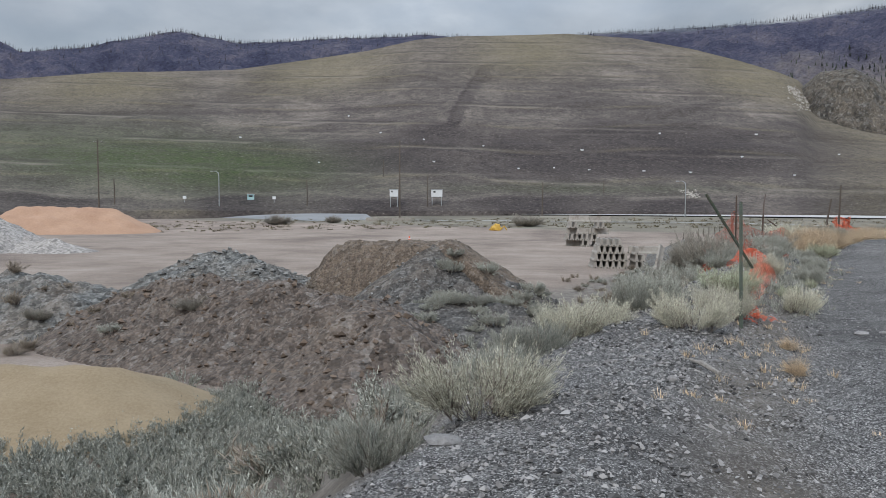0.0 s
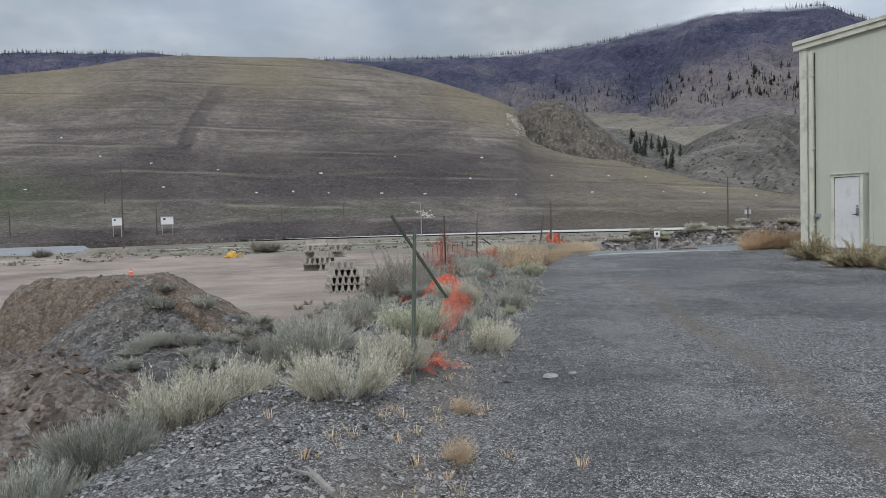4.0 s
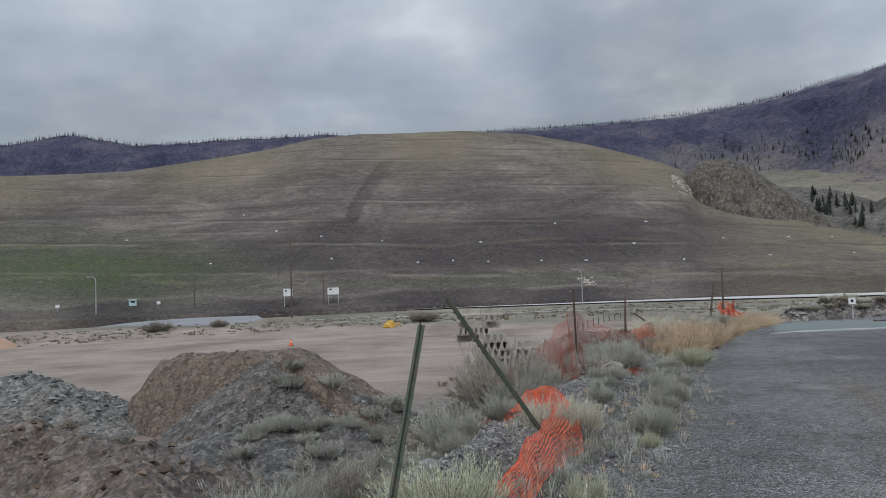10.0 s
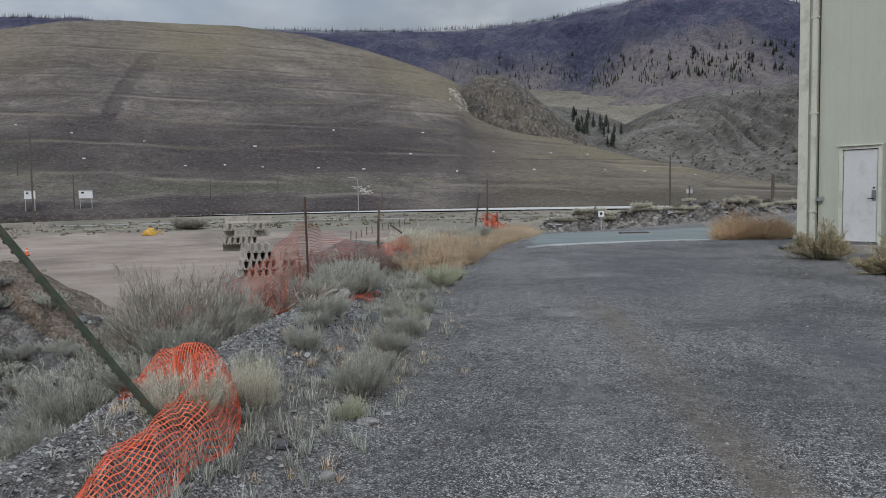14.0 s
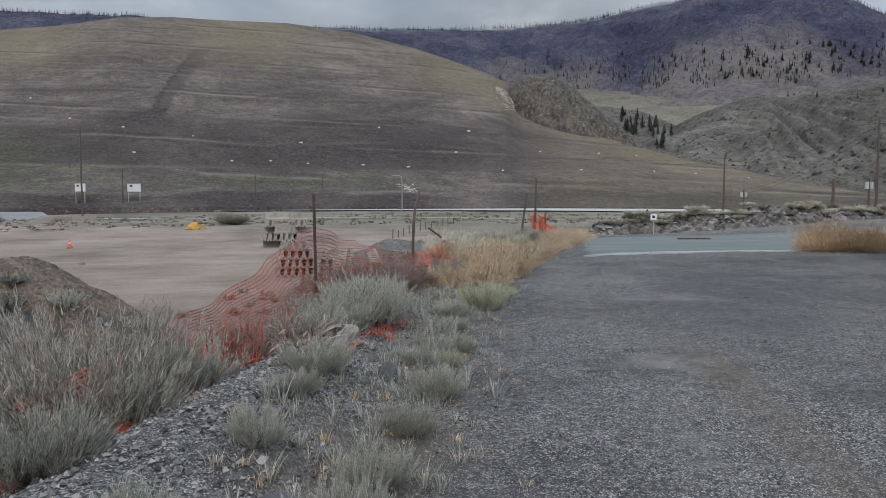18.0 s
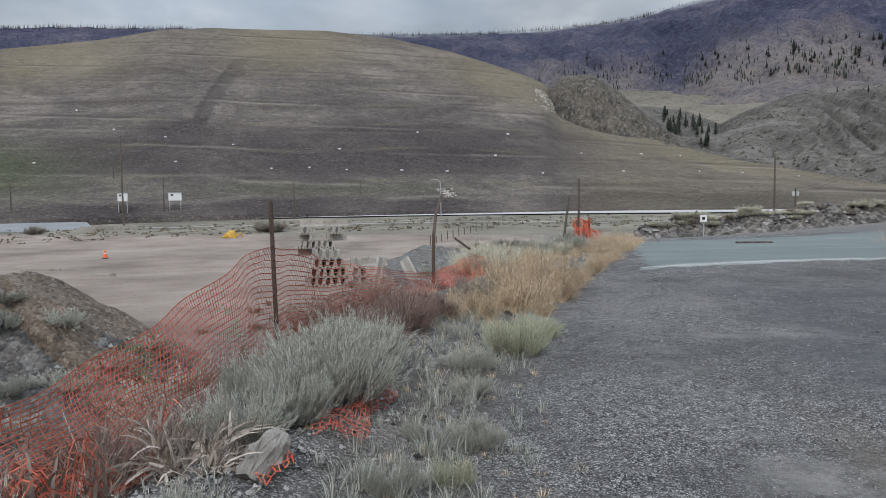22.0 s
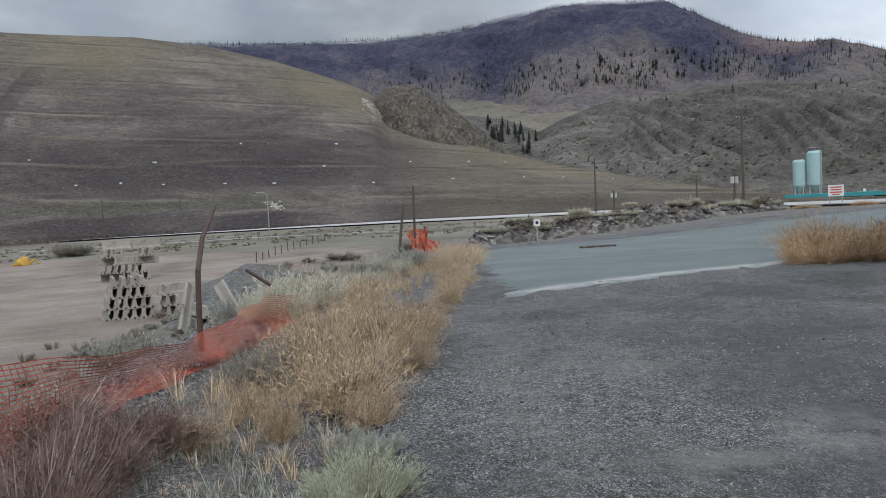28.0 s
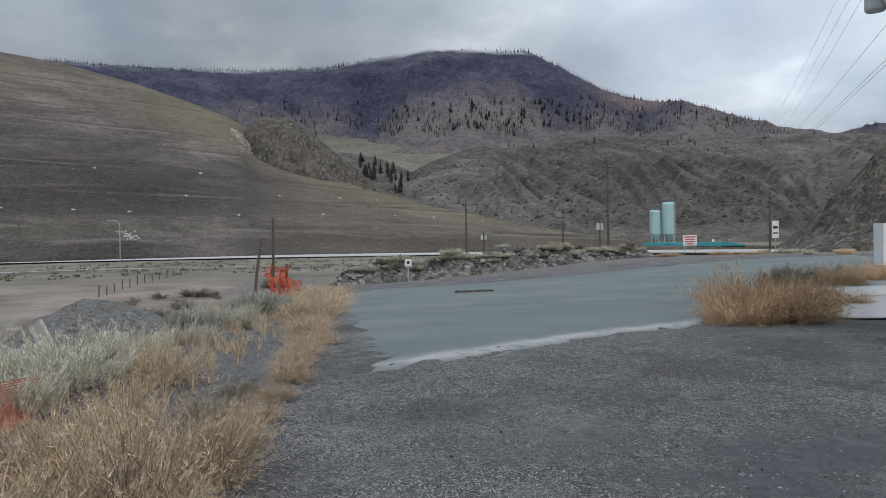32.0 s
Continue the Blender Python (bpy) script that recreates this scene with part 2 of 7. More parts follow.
M_GALV = shader("galvanised", (0.32, 0.33, 0.34), (0.50, 0.51, 0.52), scale=3, rough=0.5, metal=0.6, bump=0.03)
M_TRANS = shader("grey_transformer", (0.42, 0.43, 0.44), (0.58, 0.59, 0.60), scale=3, rough=0.5, bump=0.04)
M_SILO = shader("pale_teal_paint", (0.36, 0.58, 0.60), (0.46, 0.68, 0.70), scale=0.5, fine=6, rough=0.5, bump=0.03, stain=(0.55, 0.66, 0.65), stain_scale=0.9)
M_TEAL = shader("teal_roof", (0.03, 0.27, 0.31), (0.07, 0.38, 0.42), scale=0.5, fine=6, rough=0.5, bump=0.03)
M_NAVY = shader("dark_teal_wall", (0.02, 0.09, 0.11), (0.05, 0.14, 0.16))
M_WHITE = shader("white_sign_paint", (0.70, 0.71, 0.72), (0.83, 0.84, 0.85), scale=2, rough=0.5, bump=0.02)
M_RED = shader("red_paint", (0.45, 0.06, 0.05), (0.60, 0.10, 0.08), rough=0.5)
M_YELLOW = shader("yellow_paint", (0.50, 0.29, 0.04), (0.66, 0.41, 0.07), scale=4, rough=0.5)
M_CONE = shader("cone_orange", (0.75, 0.10, 0.03), (0.9, 0.18, 0.06), rough=0.5)
M_CABLE = shader("cable", (0.03, 0.03, 0.032), (0.06, 0.06, 0.065), bump=0)
M_LOG = shader("weathered_grey_wood", (0.18, 0.165, 0.15), (0.46, 0.43, 0.39), scale=3, fine=30, stretch=(6, 6, 0.6), bump=0.6)
M_BARK = shader("bark", (0.03, 0.025, 0.02), (0.08, 0.065, 0.05))
M_NEEDLE = leafy("pine_needles", (0.025, 0.034, 0.026), (0.075, 0.088, 0.066))
M_CHAR = leafy("charred_trunk", (0.02, 0.018, 0.022), (0.085, 0.075, 0.08))
M_ASPHALT = shader("old_asphalt", (0.115, 0.142, 0.138), (0.195, 0.225, 0.218), scale=0.35, fine=45, rough=0.85, bump=0.25, bump_scale=90, stain=(0.25, 0.25, 0.24), stain_scale=0.25, stain_at=(0.52, 0.72))
M_DUST = shader("pale_dust_line", (0.27, 0.27, 0.26), (0.45, 0.45, 0.43), scale=1.5, fine=40, bump=0.2)
M_HIGHWAY = shader("highway_asphalt", (0.40, 0.39, 0.38), (0.54, 0.53, 0.51), scale=0.2, fine=3, bump=0)
M_SIDEROAD = shader("worn_side_road", (0.20, 0.205, 0.21), (0.30, 0.305, 0.31), scale=0.2, fine=3, rough=0.95, bump=0)
M_MUD = shader("pile_brown", (0.11, 0.082, 0.06), (0.215, 0.163, 0.122), scale=0.5, fine=6, cells=7.0, bump=0.9, bump_dist=0.12, spread=0.5, stain=(0.235, 0.18, 0.135), stain_scale=0.25, grit=(4.0, 0.35))
M_DARKMUD = shader("pile_dark_soil", (0.075, 0.058, 0.048), (0.205, 0.162, 0.134), scale=0.8, fine=7, cells=8.0, bump=0.8, bump_dist=0.1, spread=0.5, stain=(0.22, 0.175, 0.14), stain_scale=0.3, stain_at=(0.52, 0.72), grit=(4.0, 0.4))
M_BLUEGRAVEL = shader("pile_bluegrey_rubble", (0.10, 0.10, 0.096), (0.29, 0.29, 0.275), scale=0.6, fine=8, cells=6.0, bump=0.9, bump_dist=0.1, spread=0.5, stain=(0.20, 0.165, 0.135), stain_scale=0.35, stain_at=(0.44, 0.62), grit=(4.0, 0.5))
M_GREYSOIL = shader("pile_grey_soil", (0.062, 0.058, 0.055), (0.17, 0.16, 0.15), scale=0.6, fine=8, cells=6.0, bump=0.9, bump_dist=0.1, spread=0.5, stain=(0.18, 0.145, 0.115), stain_scale=0.35, grit=(4.0, 0.45))
M_PALEGRAVEL = shader("pile_pale_gravel", (0.28, 0.255, 0.235), (0.52, 0.48, 0.445), scale=0.3, fine=5, cells=5.0, bump=0.5, bump_dist=0.08, grit=(2.5, 0.35))
M_ORANGESAND = shader("pile_orange_sand", (0.36, 0.21, 0.135), (0.50, 0.32, 0.215), scale=0.3, fine=4, bump=0.4, bump_scale=1.5, bump_dist=0.2)
M_SAND = shader("pile_yellow_sand", (0.235, 0.175, 0.105), (0.345, 0.27, 0.175), scale=0.8, fine=14, bump=0.35, bump_scale=5, bump_dist=0.08)
M_BERM = shader("berm_rubble", (0.09, 0.082, 0.075), (0.27, 0.245, 0.22), scale=0.5, fine=6, cells=2.2, bump=1.0, bump_dist=0.25, grit=(1.6, 0.5))
M_CLIFF = shader("cliff_rock", (0.035, 0.031, 0.026), (0.19, 0.158, 0.122), scale=0.12, fine=0.9, bump=1.0, bump_scale=0.3, bump_dist=2.5, stretch=(1, 1, 0.6), spread=0.3, grit=(0.9, 0.45))


def dusty_edge(m):
    """Pale dust where the mask of a road's edge says so, broken up by noise."""
    nt = m.node_tree
    b = nt.nodes["Principled BSDF"]
    old = b.inputs["Base Color"].links[0].from_socket
    at = node(nt, "ShaderNodeAttribute", attribute_name="edge")
    sep = node(nt, "ShaderNodeSeparateColor")
    link(nt, at.outputs["Color"], sep.inputs["Color"])
    tc = node(nt, "ShaderNodeTexCoord")
    n = node(nt, "ShaderNodeTexNoise", Scale=2.4, Detail=9.0, Roughness=0.75)
    link(nt, tc.outputs["Object"], n.inputs["Vector"])
    f = ramp(nt, n.outputs["Fac"], [(0.34, 0.0), (0.5, 1.0)])
    mul = node(nt, "ShaderNodeMath", operation="MULTIPLY")
    link(nt, f, mul.inputs[0]), link(nt, sep.outputs["Red"], mul.inputs[1])
    mx = node(nt, "ShaderNodeMix", data_type="RGBA")
    link(nt, mul.outputs[0], mx.inputs["Factor"]), link(nt, old, mx.inputs[6])
    mx.inputs[7].default_value = (0.42, 0.41, 0.40, 1)
    link(nt, mx.outputs[2], b.inputs["Base Color"])


dusty_edge(M_ASPHALT)


def puddle_material():
    m = bpy.data.materials.new("shallow_puddle")
    m.use_nodes = True
    nt = m.node_tree
    b = nt.nodes["Principled BSDF"]
    tc = node(nt, "ShaderNodeTexCoord")
    n = node(nt, "ShaderNodeTexNoise", Scale=0.5, Detail=5.0)
    link(nt, tc.outputs["Object"], n.inputs["Vector"])
    # white base colour stands in for the reflected sky; the browns are stains
    link(nt, ramp(nt, n.outputs["Fac"], [(0.56, (0.88, 0.88, 0.90)), (0.64, (0.74, 0.68, 0.65)), (0.72, (0.34, 0.25, 0.2))]), b.inputs["Base Color"])
    b.inputs["Roughness"].default_value = 0.16
    return m


M_PUDDLE = puddle_material()


def ground_material():
    """Crushed gravel on the yard road, brown scrub soil on the bank, pale dirt below; the areas are laid out in the mesh's masks."""
    m = bpy.data.materials.new("ground")
    m.use_nodes = True
    nt = m.node_tree
    b = nt.nodes["Principled BSDF"]
    b.inputs["Roughness"].default_value = 0.92
    tc = node(nt, "ShaderNodeTexCoord")
    vec = tc.outputs["Object"]

    def noise(scale, detail=5.0):
        n = node(nt, "ShaderNodeTexNoise", Scale=scale, Detail=detail, Roughness=0.62)
        link(nt, vec, n.inputs["Vector"])
        return n.outputs["Fac"]

    def blend(f, a, c):
        mx = node(nt, "ShaderNodeMix", data_type="RGBA")
        for s, v in ((f, mx.inputs["Factor"]), (a, mx.inputs[6]), (c, mx.inputs[7])):
            if isinstance(s, tuple):
                v.default_value = (*s, 1)
            elif isinstance(s, float):
                v.default_value = s
            else:
                link(nt, s, v)
        return mx.outputs[2]

    stone = node(nt, "ShaderNodeTexVoronoi", Scale=120.0)
    link(nt, vec, stone.inputs["Vector"])
    bw = node(nt, "ShaderNodeRGBToBW")
    link(nt, stone.outputs["Color"], bw.inputs["Color"])
    chips = ramp(nt, bw.outputs["Val"], [(0.16, (0.027, 0.026, 0.027)), (0.40, (0.103, 0.099, 0.099)), (0.62, (0.222, 0.214, 0.211)), (0.84, (0.75, 0.73, 0.71))])
    dust = ramp(nt, noise(0.55, 8.0), [(0.42, 0.0), (0.72, 0.4)])
    gravel = blend(dust, chips, (0.215, 0.205, 0.198))
    gravel = gritty(nt, vec, gravel, 48.0, 0.55)
    wet = ramp(nt, noise(0.42, 9.0), [(0.47, 0.0), (0.62, 0.62)])
    gravel = blend(wet, gravel, (0.058, 0.055, 0.055))
    scrub = ramp(nt, noise(2.2, 9.0), [(0.3, (0.105, 0.09, 0.077)), (0.5, (0.20, 0.176, 0.152)), (0.7, (0.32, 0.29, 0.255))])
    yard = ramp(nt, noise(0.12, 10.0), [(0.33, (0.185, 0.143, 0.119)), (0.5, (0.31, 0.248, 0.206)), (0.68, (0.41, 0.338, 0.287))])
    tracks = node(nt, "ShaderNodeTexNoise", Scale=0.25, Detail=6.0)
    mp = node(nt, "ShaderNodeMapping")
    mp.inputs["Scale"].default_value = (1.0, 5.0, 1.0)
    link(nt, vec, mp.inputs["Vector"]), link(nt, mp.outputs["Vector"], tracks.inputs["Vector"])
    yard = blend(ramp(nt, tracks.outputs["Fac"], [(0.5, 0.0), (0.66, 0.6)]), yard, (0.25, 0.19, 0.15))
    field = ramp(nt, noise(0.06, 10.0), [(0.35, (0.13, 0.115, 0.085)), (0.55, (0.235, 0.21, 0.16)), (0.7, (0.31, 0.28, 0.22))])
    at = node(nt, "ShaderNodeAttribute", attribute_name="area")
    part_of = node(nt, "ShaderNodeSeparateColor")
    link(nt, at.outputs["Color"], part_of.inputs["Color"])
    col = blend(part_of.outputs["Green"], scrub, yard)
    col = blend(part_of.outputs["Blue"], col, field)
    col = blend(part_of.outputs["Red"], col, gravel)
    at2 = node(nt, "ShaderNodeAttribute", attribute_name="soil")
    part2 = node(nt, "ShaderNodeSeparateColor")
    link(nt, at2.outputs["Color"], part2.inputs["Color"])
    patchy = node(nt, "ShaderNodeMath", operation="MULTIPLY")
    link(nt, part2.outputs["Red"], patchy.inputs[0])
    link(nt, ramp(nt, noise(1.1, 8.0), [(0.36, 0.25), (0.58, 1.0)]), patchy.inputs[1])
    col = blend(patchy.outputs[0], col, (0.105, 0.104, 0.112))
    col = blend(part2.outputs["Green"], col, (0.16, 0.13, 0.10))
    worn = node(nt, "ShaderNodeMath", operation="MULTIPLY")
    link(nt, part2.outputs["Blue"], worn.inputs[0])
    link(nt, ramp(nt, noise(2.6, 8.0), [(0.38, 0.0), (0.6, 0.8)]), worn.inputs[1])
    col = blend(worn.outputs[0], col, (0.27, 0.257, 0.243))
    col = gritty(nt, vec, col, 11.0, 0.16)
    link(nt, col, b.inputs["Base Color"])
    up = node(nt, "ShaderNodeMath", operation="SUBTRACT")
    up.inputs[0].default_value = 1.0
    link(nt, stone.outputs["Distance"], up.inputs[1])
    bp = node(nt, "ShaderNodeBump", Strength=0.9, Distance=0.010)
    link(nt, up.outputs[0], bp.inputs["Height"])
    link(nt, bp.outputs["Normal"], b.inputs["Normal"])
    return m


M_GROUND = ground_material()


def hill_material(name, dark, mid, light, scale, band=0.0, green=None, stretch=(1, 1, 1), bump=0.5, dist=3.0, fine=0.25, mask=None, cloud=None, speck=1.1, bench=False):
    """Dry hillside: patches at two scales, worn bench lines with painted shade that follow the height, optional grass
    areas from the mesh's mask.
    """
    m = bpy.data.materials.new(name)
    m.use_nodes = True
    nt = m.node_tree
    b = nt.nodes["Principled BSDF"]
    b.inputs["Roughness"].default_value = 0.95
    b.inputs["Specular IOR Level"].default_value = 0.1
    tc = node(nt, "ShaderNodeTexCoord")
    mp = node(nt, "ShaderNodeMapping")
    mp.inputs["Scale"].default_value = stretch
    link(nt, tc.outputs["Object"], mp.inputs["Vector"])
    a = node(nt, "ShaderNodeTexNoise", Scale=scale, Detail=10.0, Roughness=0.68)
    f = node(nt, "ShaderNodeTexNoise", Scale=fine, Detail=6.0, Roughness=0.75)
    link(nt, mp.outputs["Vector"], a.inputs["Vector"]), link(nt, mp.outputs["Vector"], f.inputs["Vector"])
    mx = node(nt, "ShaderNodeMix", data_type="FLOAT")
    mx.inputs["Factor"].default_value = 0.5
    link(nt, a.outputs["Fac"], mx.inputs[2]), link(nt, f.outputs["Fac"], mx.inputs[3])
    fac = mx.outputs[0]
    if band:
        xyz = node(nt, "ShaderNodeMapping")
        xyz.inputs["Scale"].default_value = (0.011, 0.011, band)
        link(nt, tc.outputs["Object"], xyz.inputs["Vector"])
        w = node(nt, "ShaderNodeTexNoise", Scale=1.0, Detail=7.0, Roughness=0.72)
        link(nt, xyz.outputs["Vector"], w.inputs["Vector"])
        m2 = node(nt, "ShaderNodeMix", data_type="FLOAT")
        m2.inputs["Factor"].default_value = 0.06
        link(nt, fac, m2.inputs[2]), link(nt, w.outputs["Fac"], m2.inputs[3])
        fac = m2.outputs[0]
    wide = node(nt, "ShaderNodeTexNoise", Scale=scale * 0.9, Detail=8.0, Roughness=0.75, Distortion=0.6)
    link(nt, mp.outputs["Vector"], wide.inputs["Vector"])
    m3 = node(nt, "ShaderNodeMix", data_type="FLOAT")
    m3.inputs["Factor"].default_value = 0.45
    link(nt, fac, m3.inputs[2]), link(nt, wide.outputs["Fac"], m3.inputs[3])
    fac = m3.outputs[0]
    col = ramp(nt, fac, [(0.40, dark), (0.5, mid), (0.60, light)])
    if mask:
        at = node(nt, "ShaderNodeAttribute", attribute_name="cover")
        sep = node(nt, "ShaderNodeSeparateColor")
        link(nt, at.outputs["Color"], sep.inputs["Color"])
        for ch, c in zip(("Red", "Green", "Blue"), mask):
            g = node(nt, "ShaderNodeMix", data_type="RGBA")
            pl = node(nt, "ShaderNodeMath", operation="MULTIPLY")
            link(nt, sep.outputs[ch], pl.inputs[0])
            soft = ramp(nt, f.outputs["Fac"], [(0.3, 0.35), (0.6, 1.0)])
            link(nt, soft, pl.inputs[1])
            link(nt, pl.outputs[0], g.inputs["Factor"]), link(nt, col, g.inputs[6])
            g.inputs[7].default_value = (*c, 1)
            col = g.outputs[2]
    # tufts and stones, drawn out along the slope's contour
    long = node(nt, "ShaderNodeMapping")
    long.inputs["Scale"].default_value = (0.85, 0.85, 1.15)
    link(nt, tc.outputs["Object"], long.inputs["Vector"])
    tuft = node(nt, "ShaderNodeTexNoise", Scale=speck, Detail=4.0, Roughness=0.75)
    link(nt, long.outputs["Vector"], tuft.inputs["Vector"])
    tone = ramp(nt, tuft.outputs["Fac"], [(0.36, 0.62), (0.5, 1.0), (0.64, 1.0)])
    pale = ramp(nt, tuft.outputs["Fac"], [(0.57, 0.0), (0.72, 0.38)])
    mul = node(nt, "ShaderNodeVectorMath", operation="MULTIPLY")
    link(nt, col, mul.inputs[0]), link(nt, tone, mul.inputs[1])
    top = node(nt, "ShaderNodeMix", data_type="RGBA")
    link(nt, pale, top.inputs["Factor"]), link(nt, mul.outputs["Vector"], top.inputs[6])
    top.inputs[7].default_value = (*[min(0.5, c * 1.7) for c in light], 1)
    col = top.outputs[2]
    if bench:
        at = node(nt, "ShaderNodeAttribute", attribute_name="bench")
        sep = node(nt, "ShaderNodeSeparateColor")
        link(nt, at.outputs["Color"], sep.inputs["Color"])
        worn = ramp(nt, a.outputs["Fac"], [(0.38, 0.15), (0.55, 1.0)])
        # red: pale worn bench; green: the shade beside it, painted dark
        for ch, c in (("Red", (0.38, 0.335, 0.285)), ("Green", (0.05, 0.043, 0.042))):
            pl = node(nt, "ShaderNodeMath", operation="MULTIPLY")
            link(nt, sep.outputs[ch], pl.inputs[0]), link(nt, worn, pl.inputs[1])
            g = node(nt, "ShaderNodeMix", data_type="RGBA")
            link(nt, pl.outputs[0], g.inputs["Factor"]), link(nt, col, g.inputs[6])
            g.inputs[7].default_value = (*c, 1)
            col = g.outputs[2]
    link(nt, col, b.inputs["Base Color"])
    bp = node(nt, "ShaderNodeBump", Strength=bump, Distance=dist)
    link(nt, f.outputs["Fac"], bp.inputs["Height"])
    link(nt, bp.outputs["Normal"], b.inputs["Normal"])
    if cloud:
        # the summit goes up into a ragged cloud base
        pos = node(nt, "ShaderNodeSeparateXYZ")
        link(nt, tc.outputs["Object"], pos.inputs["Vector"])
        puff = node(nt, "ShaderNodeTexNoise", Scale=0.006, Detail=5.0)
        link(nt, tc.outputs["Object"], puff.inputs["Vector"])
        h = node(nt, "ShaderNodeMath", operation="MULTIPLY_ADD")
        link(nt, puff.outputs["Fac"], h.inputs[0])
        h.inputs[1].default_value = 46.0
        link(nt, pos.outputs["Z"], h.inputs[2])
        rg = node(nt, "ShaderNodeMapRange", interpolation_type="SMOOTHSTEP")
        link(nt, h.outputs[0], rg.inputs["Value"])
        for key, v in (("From Min", cloud[0]), ("From Max", cloud[1]), ("To Min", 1.0), ("To Max", 0.0)):
            rg.inputs[key].default_value = v
        link(nt, rg.outputs["Result"], b.inputs["Alpha"])
    return m


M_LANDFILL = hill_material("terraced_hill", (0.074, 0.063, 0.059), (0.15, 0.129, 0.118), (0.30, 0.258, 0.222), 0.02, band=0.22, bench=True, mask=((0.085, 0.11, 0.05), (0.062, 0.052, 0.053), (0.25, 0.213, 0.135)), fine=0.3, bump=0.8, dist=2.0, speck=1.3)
M_MIDHILL = hill_material("gullied_hill", (0.075, 0.07, 0.062), (0.16, 0.148, 0.132), (0.29, 0.265, 0.235), 0.012, fine=0.12, bump=0.8, dist=6.0, speck=0.5)
M_PLATEAU = hill_material("plateau_grass", (0.125, 0.113, 0.09), (0.195, 0.175, 0.14), (0.27, 0.243, 0.195), 0.012, fine=0.1, bump=0.4, dist=4.0, speck=0.3)
# burnt forest tones with the blue haze of distance mixed into the colours
M_MOUNTAIN = hill_material("hazed_burnt_mountain", (0.036, 0.040, 0.075), (0.078, 0.080, 0.125), (0.165, 0.15, 0.18), 0.006, mask=((0.26, 0.225, 0.20), (0.33, 0.235, 0.20), (0.30, 0.26, 0.21)), fine=0.05, bump=0.8, dist=14.0, stretch=(1, 1, 0.6), cloud=(428, 468), speck=0.22)


# ---- plan: u runs along the gravel road, v to its right ----
ROAD = radians(24)
SU, CU = math.sin(ROAD), math.cos(ROAD)
YARD = -4.15


def xy(u, v):
    return u * SU + v * CU, u * CU - v * SU


def sstep(a, b, x):
    t = np.clip((x - a) / (b - a), 0, 1)
    return t * t * (3 - 2 * t)


def wobble(x, y, k, seed=0.0):
    """Cheap smooth noise from a few crossed waves."""
    return (np.sin(x * k + 1.3 + seed) * np.cos(y * k * 1.17 - 0.7 + seed) + 0.5 * np.sin(x * k * 2.3 - y * k * 1.9 + 2.1 + seed)
            + 0.3 * np.cos(x * k * 4.7 + y * k * 5.3 + seed * 2)) / 1.8


def edge_v(u):
    return -2.75 + 0.22 * np.sin(u * 0.45 + 0.6) + 3.0 * sstep(24, 50, u) + 4.0 * sstep(50, 75, u)


def crest_in(u):
    """How far inside the verge's line the bank breaks off."""
    return 0.04 + 0.26 * sstep(5.5, 8, u) + 0.66 * np.exp(-((u - 10.8) / 1.5) ** 2) - 0.24 * sstep(12, 14, u)


def ground_z(x, y):
    x, y = np.asarray(x, float), np.asarray(y, float)
    u, v = x * SU + y * CU, x * CU - y * SU
    e = edge_v(u)
    left = e + crest_in(u) - v
    fall = 0.043 + (0.012 - 0.043) * sstep(6, 40, v)
    top = -np.clip((u - 30) * fall, 0, 3.1)
    top = top + 0.02 * wobble(x, y, 0.9) * (1 - sstep(30, 60, u))
    windrow = (0.15 + 0.2 * sstep(7, 11, u) - 0.17 * sstep(14, 18, u)) * np.exp(-((v - e - 0.95 - 0.3 * crest_in(u)) / 0.6) ** 2) * (1 - sstep(22, 30, u))
    ditch = -0.05 * np.exp(-((v - e - 2.3) / 0.5) ** 2)
    low = YARD + 0.9 * sstep(95, 150, u) + 0.8 * sstep(150, 190, u) + 0.10 * wobble(x, y, 0.12)
    bank = left * 0.62 + 0.35 * sstep(0.3, 2.0, left) * wobble(x, y, 0.8, 2.0)
    z = np.where(left > 0, top + windrow - np.clip(bank, 0, None), top + windrow + ditch)
    soft = sstep(0, 2.0, z - low)
    z = np.where(z > low, low + (z - low) * (0.35 + 0.65 * soft), low)
    end = sstep(70, 120, u - 0.35 * np.clip(v, 0, 60))
    return z * (1 - end) + np.minimum(z, -3.1 + 0.7 * sstep(120, 190, u)) * end


def sheet(name, X, Y, Z, material, masks=None, smooth=True):
    """A grid of rows and columns as one mesh, with colour masks on its vertices."""
    r, c = X.shape
    co = np.stack([X, Y, Z], -1).reshape(-1, 3)
    i = np.arange(r * c).reshape(r, c)
    q = np.stack([i[:-1, :-1], i[:-1, 1:], i[1:, 1:], i[1:, :-1]], -1).reshape(-1, 4)
    a, b, d = co[q[:, 0]], co[q[:, 1]], co[q[:, 2]]
    if np.cross(b - a, d - b)[:, 2].mean() < 0:
        q = q[:, ::-1]
    me = bpy.data.meshes.new(name)
    me.vertices.add(len(co))
    me.vertices.foreach_set("co", co.ravel())
    me.loops.add(q.size)
    me.loops.foreach_set("vertex_index", q.ravel())
    me.polygons.add(len(q))
    me.polygons.foreach_set("loop_start", np.arange(0, q.size, 4))
    me.update(calc_edges=True)
    me.validate()
    if smooth:
        me.shade_smooth()
    for key, (a, b, d) in (masks or {}).items():
        at = me.color_attributes.new(key, "FLOAT_COLOR", "POINT")
        at.data.foreach_set("color", np.stack([a, b, d, np.ones_like(a)], -1).reshape(-1).astype(np.float32))
    me.materials.append(material)
    return new(name, me)


